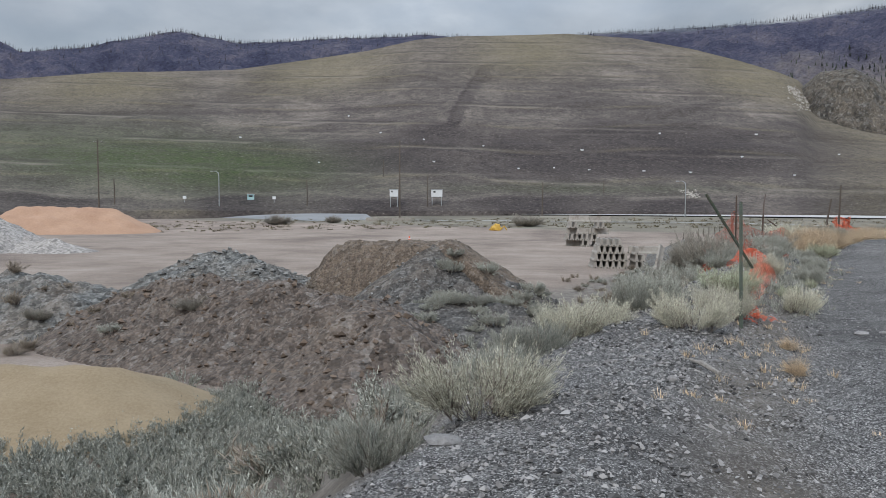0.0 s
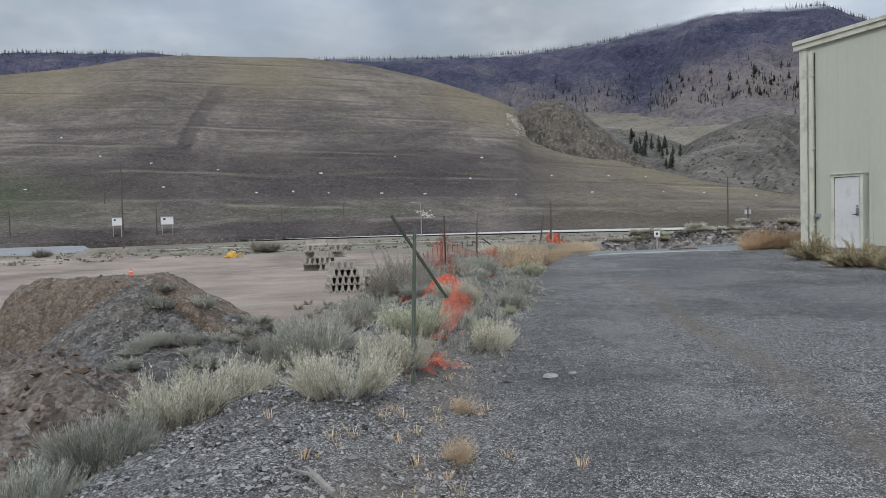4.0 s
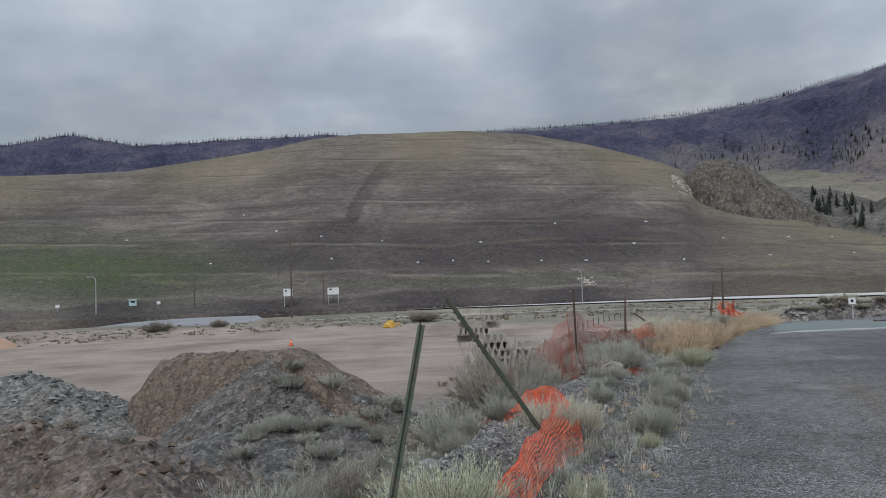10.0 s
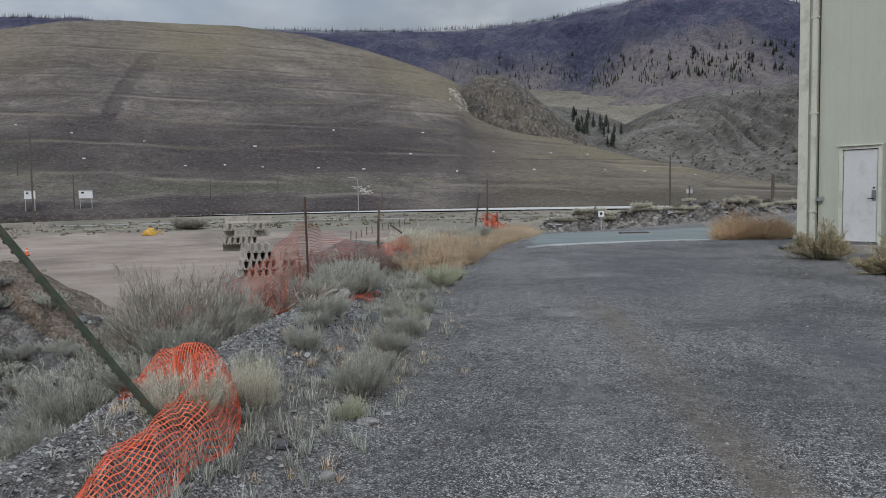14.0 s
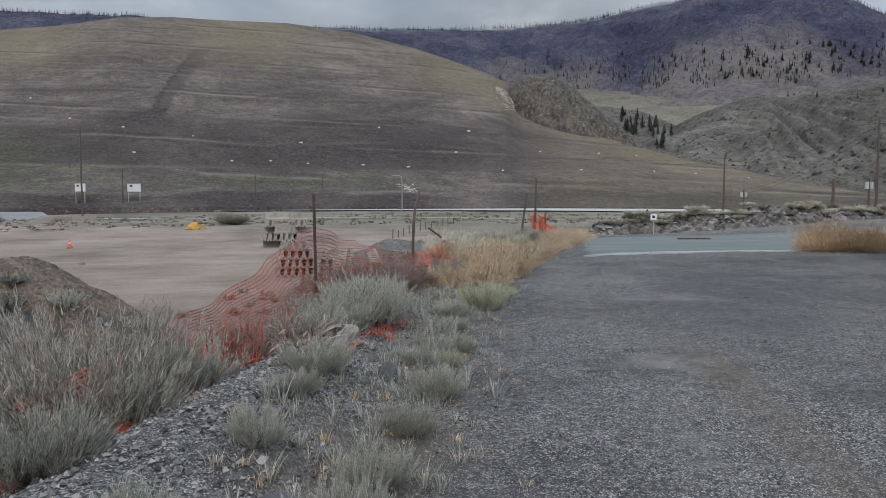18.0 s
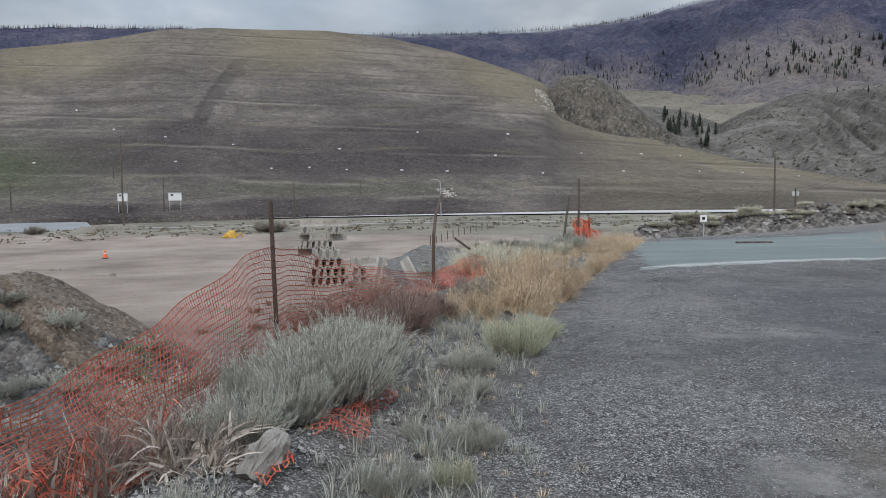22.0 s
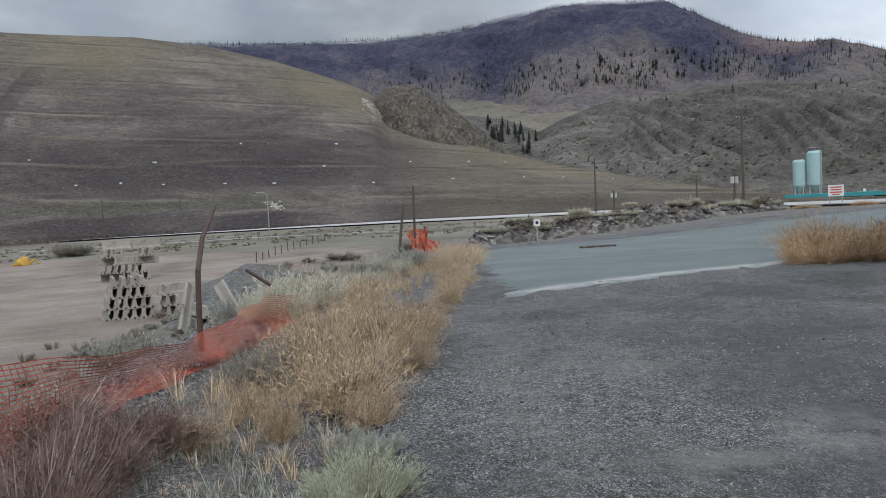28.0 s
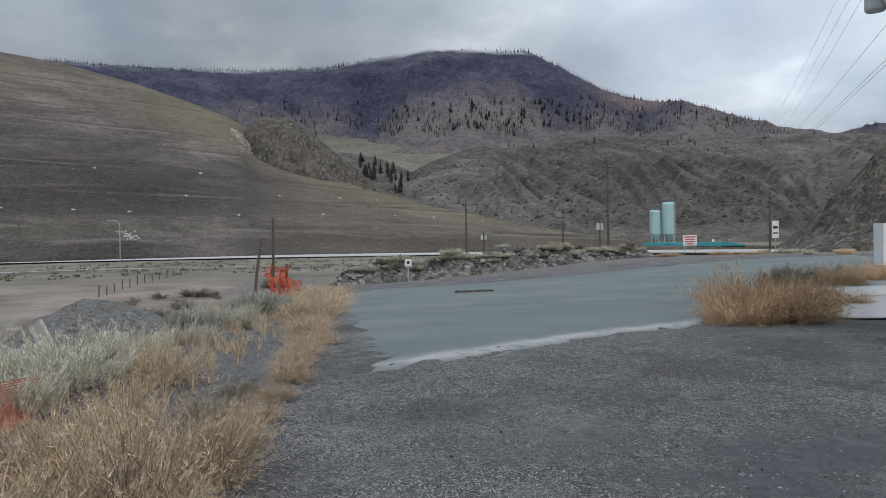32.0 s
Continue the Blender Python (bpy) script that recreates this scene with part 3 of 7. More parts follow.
def graded(*runs):
    out = [runs[0][0]]
    for a, b, n in runs:
        out += list(np.linspace(a, b, n + 1)[1:])
    return np.array(out)


us = graded((-900, -60, 8), (-60, -8, 20), (-8, 40, 270), (40, 130, 90), (130, 300, 30), (300, 4200, 14))
vs = graded((-2600, -300, 8), (-300, -60, 30), (-60, -9, 80), (-9, 11, 110), (11, 90, 56), (90, 400, 20), (400, 2600, 7))
Ug, Vg = np.meshgrid(us, vs, indexing="ij")
Xg, Yg = Ug * SU + Vg * CU, Ug * CU - Vg * SU
Zg = ground_z(Xg, Yg)
near = (1 - sstep(18, 40, np.abs(Ug - 12))) * (1 - sstep(6, 12, np.abs(Vg)))
rng = np.random.default_rng(3)
Zg = Zg + near * rng.normal(0, 0.008, Zg.shape)
left = edge_v(Ug) - Vg
g_mask = (1 - sstep(-0.1, 0.9, left + 0.35 * wobble(Xg, Yg, 1.3))) * (1 - sstep(70, 90, Ug))
far_bank = 7.0 * sstep(27, 34, Ug) * (1 - sstep(60, 75, Ug))
y_mask = sstep(5.5, 9.0, left - far_bank + wobble(Xg, Yg, 0.3)) * (1 - sstep(118, 126, Ug + 0.1 * Vg))
f_mask = sstep(118, 126, Ug + 0.1 * Vg)


def blob(u, v, ru, rv, turn=0.0):
    c, s = math.cos(turn), math.sin(turn)
    du, dv = (Ug - u), (Vg - v)
    a, b = (c * du + s * dv) / ru, (-s * du + c * dv) / rv
    return np.exp(-(a * a + b * b) ** 1.5)


damp = np.clip(1.1 * blob(22.2, 3.6, 1.9, 1.4, 0.25) + 1.1 * blob(19.6, 2.7, 1.6, 0.9, 0.2) + 0.9 * blob(15.0, 3.5, 1.6, 0.45, 0.1) + 0.8 * blob(24.4, 3.6, 1.3, 1.7, 0.5)
               + 0.5 * blob(24.6, 1.9, 0.7, 1.0) + 0.5 * blob(12.5, 3.9, 1.4, 0.4) + 0.45 * blob(8.2, 3.2, 1.6, 0.5, 0.2), 0, 1)
trail = 0.9 * np.exp(-((Vg - (1.62 + 0.05 * np.sin(Ug * 0.9))) / 0.17) ** 2) * (1 - sstep(16, 19, Ug)) * np.clip(0.7 + 0.4 * wobble(Xg, Yg, 1.5), 0, 1)
verge = 0.75 * np.exp(-((Vg - edge_v(Ug) - 1.75 - 0.15 * np.sin(Ug)) / 0.33) ** 2) * (1 - sstep(28, 33, Ug)) * np.clip(0.6 + 0.6 * wobble(Xg, Yg, 1.9), 0, 1)
apron = 0.8 * blob(18, 9.3, 4.0, 1.6)
pale_spots = np.clip(blob(20.85, 1.5, 0.45, 0.4) + blob(23.3, 1.65, 0.7, 0.5) + 0.9 * blob(21.07, 2.42, 0.5, 0.45) + 0.8 * blob(16.72, 1.34, 0.5, 0.35) + 0.5 * blob(25.5, 2.4, 0.8, 0.5) + 0.5 * blob(13.4, 2.9, 0.9, 0.4)
                     + 0.45 * np.exp(-((Vg - 0.9 - 0.2 * np.sin(Ug * 0.5)) / 0.3) ** 2) * (1 - sstep(24, 28, Ug)), 0, 1)
ground = sheet("ground", Xg, Yg, Zg, M_GROUND, {"area": (g_mask, y_mask, f_mask), "soil": (damp, np.clip(trail + verge + apron, 0, 1), pale_spots)})
tagged(ground, "grey crushed gravel road above a pale dirt yard", "ground", kind="structure")

# worn asphalt beyond the gravel, pale with dust along its broken near edge
A, W = np.meshgrid(np.concatenate([np.linspace(0, 0.05, 24), np.linspace(0.06, 1, 70)]), np.linspace(0, 1, 240), indexing="ij")
Va = 1.2 + W * 61
start = 27.35 + 0.43 * Va + 0.012 * Va ** 2 + 0.1 * np.sin(Va * 1.7) + 0.05 * np.sin(Va * 6.1)
stop = 62 + 0.25 * Va
Ua = start + A * (stop - start)
inside = Ua - start
side = W * 61
Va = Va + 0.07 * (Ua - 28) * (1 - W) + (edge_v(Ua) + 0.2) * (1 - W) * sstep(42, 60, Ua)
Xa, Ya = Ua * SU + Va * CU, Ua * CU - Va * SU
dusty = np.exp(-((inside - 0.42) / (0.2 + 0.012 * Va)) ** 2) * sstep(1.2, 2.0, Va) * (1 - 0.6 * sstep(9, 16, Va))
tagged(sheet("road", Xa, Ya, ground_z(Xa, Ya) - 0.012 + 0.034 * sstep(0, 0.45, inside) * sstep(0.0, 0.9, side + 0.25 * wobble(Xa, Ya, 2.1)), M_ASPHALT, {"edge": (dusty, dusty * 0, dusty * 0)}), "old grey-green asphalt road with a dusty edge", "road", kind="structure")

# highway across the valley
th = np.linspace(-75, 70, 120)
rr = np.array([0.0, 5.5, 11.0])
Th, Rr = np.meshgrid(np.radians(th), rr, indexing="ij")
Dh = 176 + 14 * np.cos(Th * 1.3) + 25 * np.sin(-Th) * (Th < 0) - 10 * np.sin(Th) + Rr
Xh, Yh = 3 + Dh * np.sin(Th), 8 + Dh * np.cos(Th)
tagged(sheet("highway", Xh, Yh, np.full_like(Xh, -2.15) + 0.03 * Rr, M_HIGHWAY), "pale two-lane highway along the foot of the hill", "highway", kind="structure")

def ribbon(name, near_edge, far_edge, z_far, material, label, cols=60):
    """A strip of road between two edge lines over the ground; its far edge may join a road at a given height."""
    t = np.linspace(0, 1, cols)
    lines = [np.stack([np.interp(t, np.linspace(0, 1, len(e)), [p[k] for p in e]) for k in (0, 1)], -1) for e in (near_edge, far_edge)]
    W = np.linspace(0, 1, 9)[None, :]
    X = lines[0][:, :1] * (1 - W) + lines[1][:, :1] * W
    Y = lines[0][:, 1:] * (1 - W) + lines[1][:, 1:] * W
    Z = ground_z(X, Y) + 0.06
    if z_far is not None:
        Z = Z * (1 - W) + z_far * W
    tagged(sheet(name, X, Y, Z, material), label, "road", kind="structure")


ribbon("side_road", [(-72, 193), (-52, 179), (-35, 167), (-23, 173)], [(-66, 198), (-52, 196), (-40, 194), (-28, 192)], -2.1, M_SIDEROAD, "pale asphalt side road joining the highway")
track_line = [(-60, 187), (-26, 177.6), (-10.6, 172), (7.7, 168), (27.3, 160.5), (46.8, 157), (61, 147.5), (71, 134)]
ribbon("dirt_track", track_line, [(x + 0.5, y + 2.4) for x, y in track_line], None, M_DUST, "pale dirt track across the flat field", 90)

# ---- hills and mountains ----
EYE = (4.0, 9.0, 1.44)


def table(deg, rows):
    return np.interp(deg, [r[0] for r in rows], [r[1] for r in rows])


def octaves(X, Y, k, n=5, gain=0.5, ridged=False, seed=0.0):
    out, amp = np.zeros_like(X), 1.0
    for i in range(n):
        w = wobble(X, Y, k, seed + 1.7 * i)
        out += amp * ((1 - 2 * np.abs(w)) if ridged else w)
        X, Y = X * 0.8 - Y * 0.6, X * 0.6 + Y * 0.8
        k, amp = k * 2.05, amp * gain
    return out


def hill(name, a0, a1, na, nr, crest_el, crest_d, foot_d, foot_z, material, power=1.2, back=0.5, shape=None, masks=None, label="", category="hill"):
    """A hillside seen from the valley: the crest's rise and distance by bearing, a foot, and a back slope that falls away."""
    deg = np.linspace(a0, a1, na)
    s = np.concatenate([np.linspace(0, 1, nr), np.linspace(1.04, 1.4, 8)])
    Dg, S = np.meshgrid(deg, s, indexing="ij")
    cd, ce, fd = crest_d(Dg), crest_el(Dg), foot_d(Dg)
    zc = EYE[2] + ce * cd
    R = fd + (cd - fd) * S
    rise = np.where(S <= 1, np.clip(S, 0, 1) ** power, 1 - back * (S - 1) * 2)
    Z = foot_z + (zc - foot_z) * rise
    X, Y = EYE[0] + R * np.sin(np.radians(Dg)), EYE[1] + R * np.cos(np.radians(Dg))
    if shape:
        Z = shape(X, Y, Z, S, Dg, zc)
    Z = np.where(S == 0, foot_z - 2, Z)
    ob = sheet(name, X, Y, Z, material, masks(X, Y, Z, S, Dg) if masks else None)
    return tagged(ob, label, category, kind="structure")


def terraces(X, Y, Z, S, Dg, zc):
    t = Z + 0.015 * (X - 60) * sstep(0, 20, Z)
    step = 11.5
    q = t / step
    f = q - np.floor(q)
    bench = (np.floor(q) + np.clip(f * 1.35, 0, 1)) * step
    w = sstep(0.08, 0.2, S) * (1 - sstep(0.93, 1.0, S))
    return Z + (bench - t) * 0.3 * w + 0.5 * octaves(X, Y, 0.05, 4) * sstep(0.02, 0.1, S) * (1 - sstep(0.85, 1.0, S) * 0.9)


def landfill_cover(X, Y, Z, S, Dg):
    green = np.exp(-(((Dg + 21) / 11) ** 2 + ((Z - 12) / 9) ** 2)) * 1.0 + 0.5 * sstep(-10, -30, Dg) * np.exp(-((Z - 22) / 14) ** 2) \
        + 0.45 * np.exp(-(((Dg - 8) / 12) ** 2 + ((Z - 5) / 1.6) ** 2))
    track_d = 0.49 + 0.0706 * (Z - 74)
    dark = (0.55 + 0.4 * (Dg < track_d - 0.3)) * (1 - sstep(0.5, 0.66, np.abs(Dg - track_d - 0.06 * np.sin(Z * 0.6)))) * sstep(24, 32, Z) * (1 - sstep(74, 77, Z))
    dark += 0.9 * sstep(-16, -4, Dg) * sstep(6, 12, Z) * (1 - sstep(24, 36, Z + 4 * np.sin(Dg * 0.5))) * (1 - sstep(18, 34, Dg))
    toe = 2.0 + 0.7 * np.sin(Dg * 0.3) + 0.4 * np.sin(Dg * 0.9 + 1)
    dark += 0.95 * (1 - sstep(toe - 0.4, toe + 0.5, Z)) * np.clip(0.75 + 0.4 * np.sin(Dg * 0.55), 0, 1)
    dark += 0.6 * np.exp(-((Z - 40 - 0.25 * (Dg + 20)) / 1.1) ** 2) * (1 - sstep(-6, 0, Dg)) * sstep(-40, -30, Dg)
    t = Z + 0.015 * (X - 60)
    for step, shift, strength in ((11.5, 0.0, 0.25), (23.0, 8.0, 0.2)):
        f = (t + shift + 1.2 * np.sin(Dg * 0.33 + shift)) / step % 1.0
        dark += strength * np.exp(-((f - 0.5) * step / 0.75) ** 2) * (0.55 + 0.45 * np.sin(Dg * 0.9 + step + shift)) * sstep(0.05, 0.1, S)
    straw = 0.75 * sstep(0.5, 0.8, S) * (0.6 + 0.4 * np.sin(Dg * 0.4)) + 0.35 * sstep(22, 28, Dg)
    f = (t + 1.2 * np.sin(Dg * 0.33)) / 11.5 % 1.0
    straw = straw + 0.4 * np.exp(-((f - 0.6) * 11.5 / 0.55) ** 2) * (0.5 + 0.5 * np.sin(Dg * 0.7))
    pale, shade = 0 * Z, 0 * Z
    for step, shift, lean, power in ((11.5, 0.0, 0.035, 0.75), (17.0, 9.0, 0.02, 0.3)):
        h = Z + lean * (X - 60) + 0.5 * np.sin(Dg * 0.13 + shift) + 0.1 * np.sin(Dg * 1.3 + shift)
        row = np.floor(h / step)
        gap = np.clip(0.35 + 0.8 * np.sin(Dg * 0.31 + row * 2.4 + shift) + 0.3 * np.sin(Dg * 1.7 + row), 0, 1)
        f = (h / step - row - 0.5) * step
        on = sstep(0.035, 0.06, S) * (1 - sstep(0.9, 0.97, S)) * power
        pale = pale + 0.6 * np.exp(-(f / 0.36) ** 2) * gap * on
        # shade of the step above each bench, painted as a dark line
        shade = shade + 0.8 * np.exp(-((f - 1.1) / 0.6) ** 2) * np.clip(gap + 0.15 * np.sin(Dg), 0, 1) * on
    pale = pale + 0.4 * np.exp(-((Z - toe - 0.8) / 0.3) ** 2) * np.clip(0.2 + 0.7 * np.sin(Dg * 0.4 + 2), 0, 1)
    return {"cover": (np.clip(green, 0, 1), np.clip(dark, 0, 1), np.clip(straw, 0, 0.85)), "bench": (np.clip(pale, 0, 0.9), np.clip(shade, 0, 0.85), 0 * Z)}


CREST_FRONT = [(-75, 0.10), (-55, 0.115), (-40, 0.13), (-33, 0.138), (-27, 0.154), (-18.6, 0.166), (-8.7, 0.197), (-4.9, 0.213), (-1.5, 0.2185),
               (6.5, 0.2195), (11.3, 0.2105), (15.7, 0.1925), (18.9, 0.1745), (21.3, 0.159), (22.7, 0.147), (23.9, 0.116), (27.8, 0.0885), (32.4, 0.062), (36, 0.0435), (38.8, 0.0335), (43.7, 0.0145), (48, 0.0), (54, -0.014), (60, -0.02)]
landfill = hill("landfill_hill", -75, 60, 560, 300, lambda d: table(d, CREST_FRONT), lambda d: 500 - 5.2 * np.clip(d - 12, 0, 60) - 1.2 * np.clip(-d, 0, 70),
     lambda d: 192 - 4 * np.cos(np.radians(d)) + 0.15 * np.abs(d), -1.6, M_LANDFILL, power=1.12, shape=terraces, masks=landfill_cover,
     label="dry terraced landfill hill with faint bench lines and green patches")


def gullies(X, Y, Z, S, Dg, zc):
    run = Dg * 1.0 + S * 13.0 + 1.1 * np.sin(S * 5 + Dg * 0.4)
    run = run + 2.2 * np.sin(Dg * 0.23 + S * 3) + 0.9 * np.sin(Dg * 0.61 - S * 2)
    ridge = 1 - 2 * np.abs((run / 3.3) % 1.0 - 0.5) + 0.45 * (1 - 2 * np.abs((run / 1.25 + 0.3 * np.sin(S * 9)) % 1.0 - 0.5))
    return Z + 8.0 * (ridge - 0.7) * np.sin(np.pi * np.clip(S, 0, 1)) ** 0.8 + 1.6 * octaves(X, Y, 0.03, 4)


CREST_MID = [(20, 0.10), (24, 0.125), (28.6, 0.1152), (31, 0.112), (33, 0.104), (35.0, 0.088), (36.3, 0.0998), (38, 0.11), (41, 0.1246), (44.2, 0.1248), (47, 0.128), (50, 0.1268), (58, 0.1187), (62.7, 0.117), (70, 0.11), (90, 0.10)]
gullied = hill("gullied_hills", 20, 95, 420, 90, lambda d: table(d, CREST_MID), lambda d: 760 + 40 * np.sin(np.radians(d) * 9), lambda d: 330 + 1.4 * (d - 20),
     -2.0, M_MIDHILL, power=0.85, back=0.15, shape=gullies, label="bare brown hills cut by gullies")


def plateau_swell(X, Y, Z, S, Dg, zc):
    return Z + 3.0 * octaves(X, Y, 0.02, 4) * np.sin(np.pi * np.clip(S, 0, 1))


hill("plateau", 24, 46, 120, 40, lambda d: table(d, [(24, 0.14), (27.4, 0.1362), (32, 0.1316), (35.4, 0.1315), (41, 0.1262), (44.2, 0.124), (46, 0.118)]), lambda d: 1080 + 0 * d, lambda d: 690 + 0 * d,
     38, M_PLATEAU, power=0.9, back=0.1, shape=plateau_swell, label="pale dry grass plateau behind the gullied hills")


def knob(X, Y, Z, S, Dg, zc):
    return Z + 4.0 * octaves(X, Y, 0.08, 4, 0.55, True) * np.sin(np.pi * np.clip(S, 0, 1))


hill("rock_knob", 22.6, 33, 60, 30, lambda d: table(d, [(22.6, 0.135), (24, 0.156), (26, 0.158), (28, 0.135), (30.5, 0.095), (33, 0.05)]), lambda d: 430 + 0 * d,
     lambda d: 370 + 0 * d, 15, M_CLIFF, power=0.7, shape=knob, label="dark rocky knob beside the terraced hill", category="rock outcrop")


def crags(X, Y, Z, S, Dg, zc):
    return Z + 30 * octaves(X, Y, 0.006, 5, 0.5, True) * np.sin(np.pi * np.clip(S, 0, 1)) + 3.0 * octaves(X, Y, 0.05, 3) * np.clip(S, 0, 1)


def burnt_cover(X, Y, Z, S, Dg):
    # bare brown ground below the burnt forest, warm sunlight painted reddish on the ridge towards the east
    line = 205 + 35 * np.sin(Dg * 0.35) + 25 * np.sin(Dg * 0.9 + 1) + 18 * wobble(X, Y, 0.02)
    bare = 0.85 * (1 - sstep(line - 70, line + 60, Z)) * sstep(18, 26, Dg)
    red = 0.75 * sstep(46, 52, Dg) * sstep(0.62, 0.95, S) * (1 - sstep(64, 68, Dg))
    return {"cover": (bare, red, 0 * Z)}


CREST_BACK = [(-60, 0.13), (-40, 0.150), (-38, 0.155), (-36.5, 0.178), (-34.9, 0.187), (-33, 0.182), (-31.5, 0.168), (-27.6, 0.180), (-24, 0.198), (-21.5, 0.208),
              (-17.3, 0.198), (-10, 0.210), (-4, 0.2165), (4, 0.210), (9.6, 0.216), (18, 0.217), (23, 0.2185), (26.6, 0.221), (29.5, 0.226), (32.8, 0.243),
              (36, 0.253), (40, 0.253), (44, 0.243), (46, 0.224), (47.6, 0.2075), (49.5, 0.188), (51.5, 0.1755), (53, 0.170), (55.2, 0.168), (58, 0.1487), (62, 0.122), (64.8, 0.112),
              (67.2, 0.121), (72, 0.11), (95, 0.10)]
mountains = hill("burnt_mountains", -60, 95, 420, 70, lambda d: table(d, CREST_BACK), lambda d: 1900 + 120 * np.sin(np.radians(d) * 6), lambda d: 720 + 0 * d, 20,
     M_MOUNTAIN, power=1.15, back=0.2, shape=crags, masks=burnt_cover, label="dark purple-grey burnt forest mountains tinted with blue haze under low cloud", category="mountain")
hill("cliff", 59, 100, 140, 60, lambda d: table(d, [(59, -0.025), (60.1, -0.013), (61.2, 0.0075), (62.3, 0.0275), (63.7, 0.047), (65.4, 0.086), (66.8, 0.107), (68.1, 0.144), (69.4, 0.196), (72, 0.24), (84, 0.26), (100, 0.2)]),
     lambda d: 190 + 0 * d, lambda d: 125 + 0 * d, -1.5, M_CLIFF, power=0.8, back=0.1,
     shape=lambda X, Y, Z, S, Dg, zc: Z + 2.0 * octaves(X, Y, 0.12, 6, 0.62, True) * np.sin(np.pi * np.clip(S, 0, 1)) ** 0.6 * sstep(59, 63, Dg),
     label="steep brown rocky bluff beside the road", category="cliff")


# ---- helpers for things ----
def thing(name, label, category, at=(0, 0, 0), turn=0.0, group=""):
    ob = tagged(new(name), label, category, group)
    ob.empty_display_size = 0.2
    ob.matrix_basis = pose(*at, 0, 0, turn)
    return ob


def part(name, bm, material, parent=None, label=""):
    if isinstance(bm, bpy.types.Mesh):
        me = bm
    else:
        me = bpy.data.meshes.new(name)
        bm.to_mesh(me)
        bm.free()
    if material and not me.materials:
        me.materials.append(material)
    ob = new(name, me)
    ob.parent = parent
    if label:
        tagged(ob, label)
    return ob


def raw(name, verts, faces, material, smooth=False):
    me = bpy.data.meshes.new(name)
    me.from_pydata([tuple(v) for v in verts], [], faces)
    me.materials.append(material)
    if smooth:
        me.shade_smooth()
    return me


def box(bm, x0, x1, y0, y1, z0, z1, bevel=0.0):
    r = bmesh.ops.create_cube(bm, size=1.0, matrix=Matrix.LocRotScale(((x0 + x1) / 2, (y0 + y1) / 2, (z0 + z1) / 2), None, (x1 - x0, y1 - y0, z1 - z0)))
    if bevel:
        es = list({e for v in r["verts"] for e in v.link_edges})
        bmesh.ops.bevel(bm, geom=es, offset=bevel, segments=2, affect="EDGES")
    return bm


def boxed(*args, **kw):
    return box(bmesh.new(), *args, **kw)


def tube(bm, points, radii, sides=8, cap=True):
    """A tapering tube along points."""
    pts = [Vector(p) for p in points]
    rings = []
    for i, p in enumerate(pts):
        d = (pts[min(i + 1, len(pts) - 1)] - pts[max(i - 1, 0)]).normalized()
        a = d.orthogonal().normalized() if i == 0 else (a - d * a.dot(d)).normalized()
        b = d.cross(a)
        r = radii[i] if isinstance(radii, (list, tuple)) else radii
        rings.append([bm.verts.new(p + (a * math.cos(k) + b * math.sin(k)) * r) for k in np.linspace(0, 2 * math.pi, sides, endpoint=False)])
    for q, w in zip(rings, rings[1:]):
        for k in range(sides):
            bm.faces.new((q[k], q[(k + 1) % sides], w[(k + 1) % sides], w[k]))
    if cap:
        bm.faces.new(rings[0][::-1]), bm.faces.new(rings[-1])
    return bm


def profile(bm, outline, y0, y1):
    """An outline in x, z pushed along y."""
    a = [bm.verts.new((x, y0, z)) for x, z in outline]
    b = [bm.verts.new((x, y1, z)) for x, z in outline]
    n = len(outline)
    for i in range(n):
        bm.faces.new((a[i], a[(i + 1) % n], b[(i + 1) % n], b[i]))
    bm.faces.new(a[::-1]), bm.faces.new(b)
    bmesh.ops.recalc_face_normals(bm, faces=bm.faces)
    return bm


def on_ground(x, y, dz=0.0):
    return (x, y, float(ground_z(x, y)) + dz)


# ---- the metal warehouse: local x runs along its front wall from the corner, y points outwards ----
CORNER, WALL_AZ = (17.80, 20.64), 162.5
shed = thing("warehouse", "cream metal-clad warehouse with white trim, side door and downpipe", "building", (CORNER[0], CORNER[1], 0.0), 90 - WALL_AZ)
LEN, DEEP, EAVE = 18.0, 14.0, 6.3


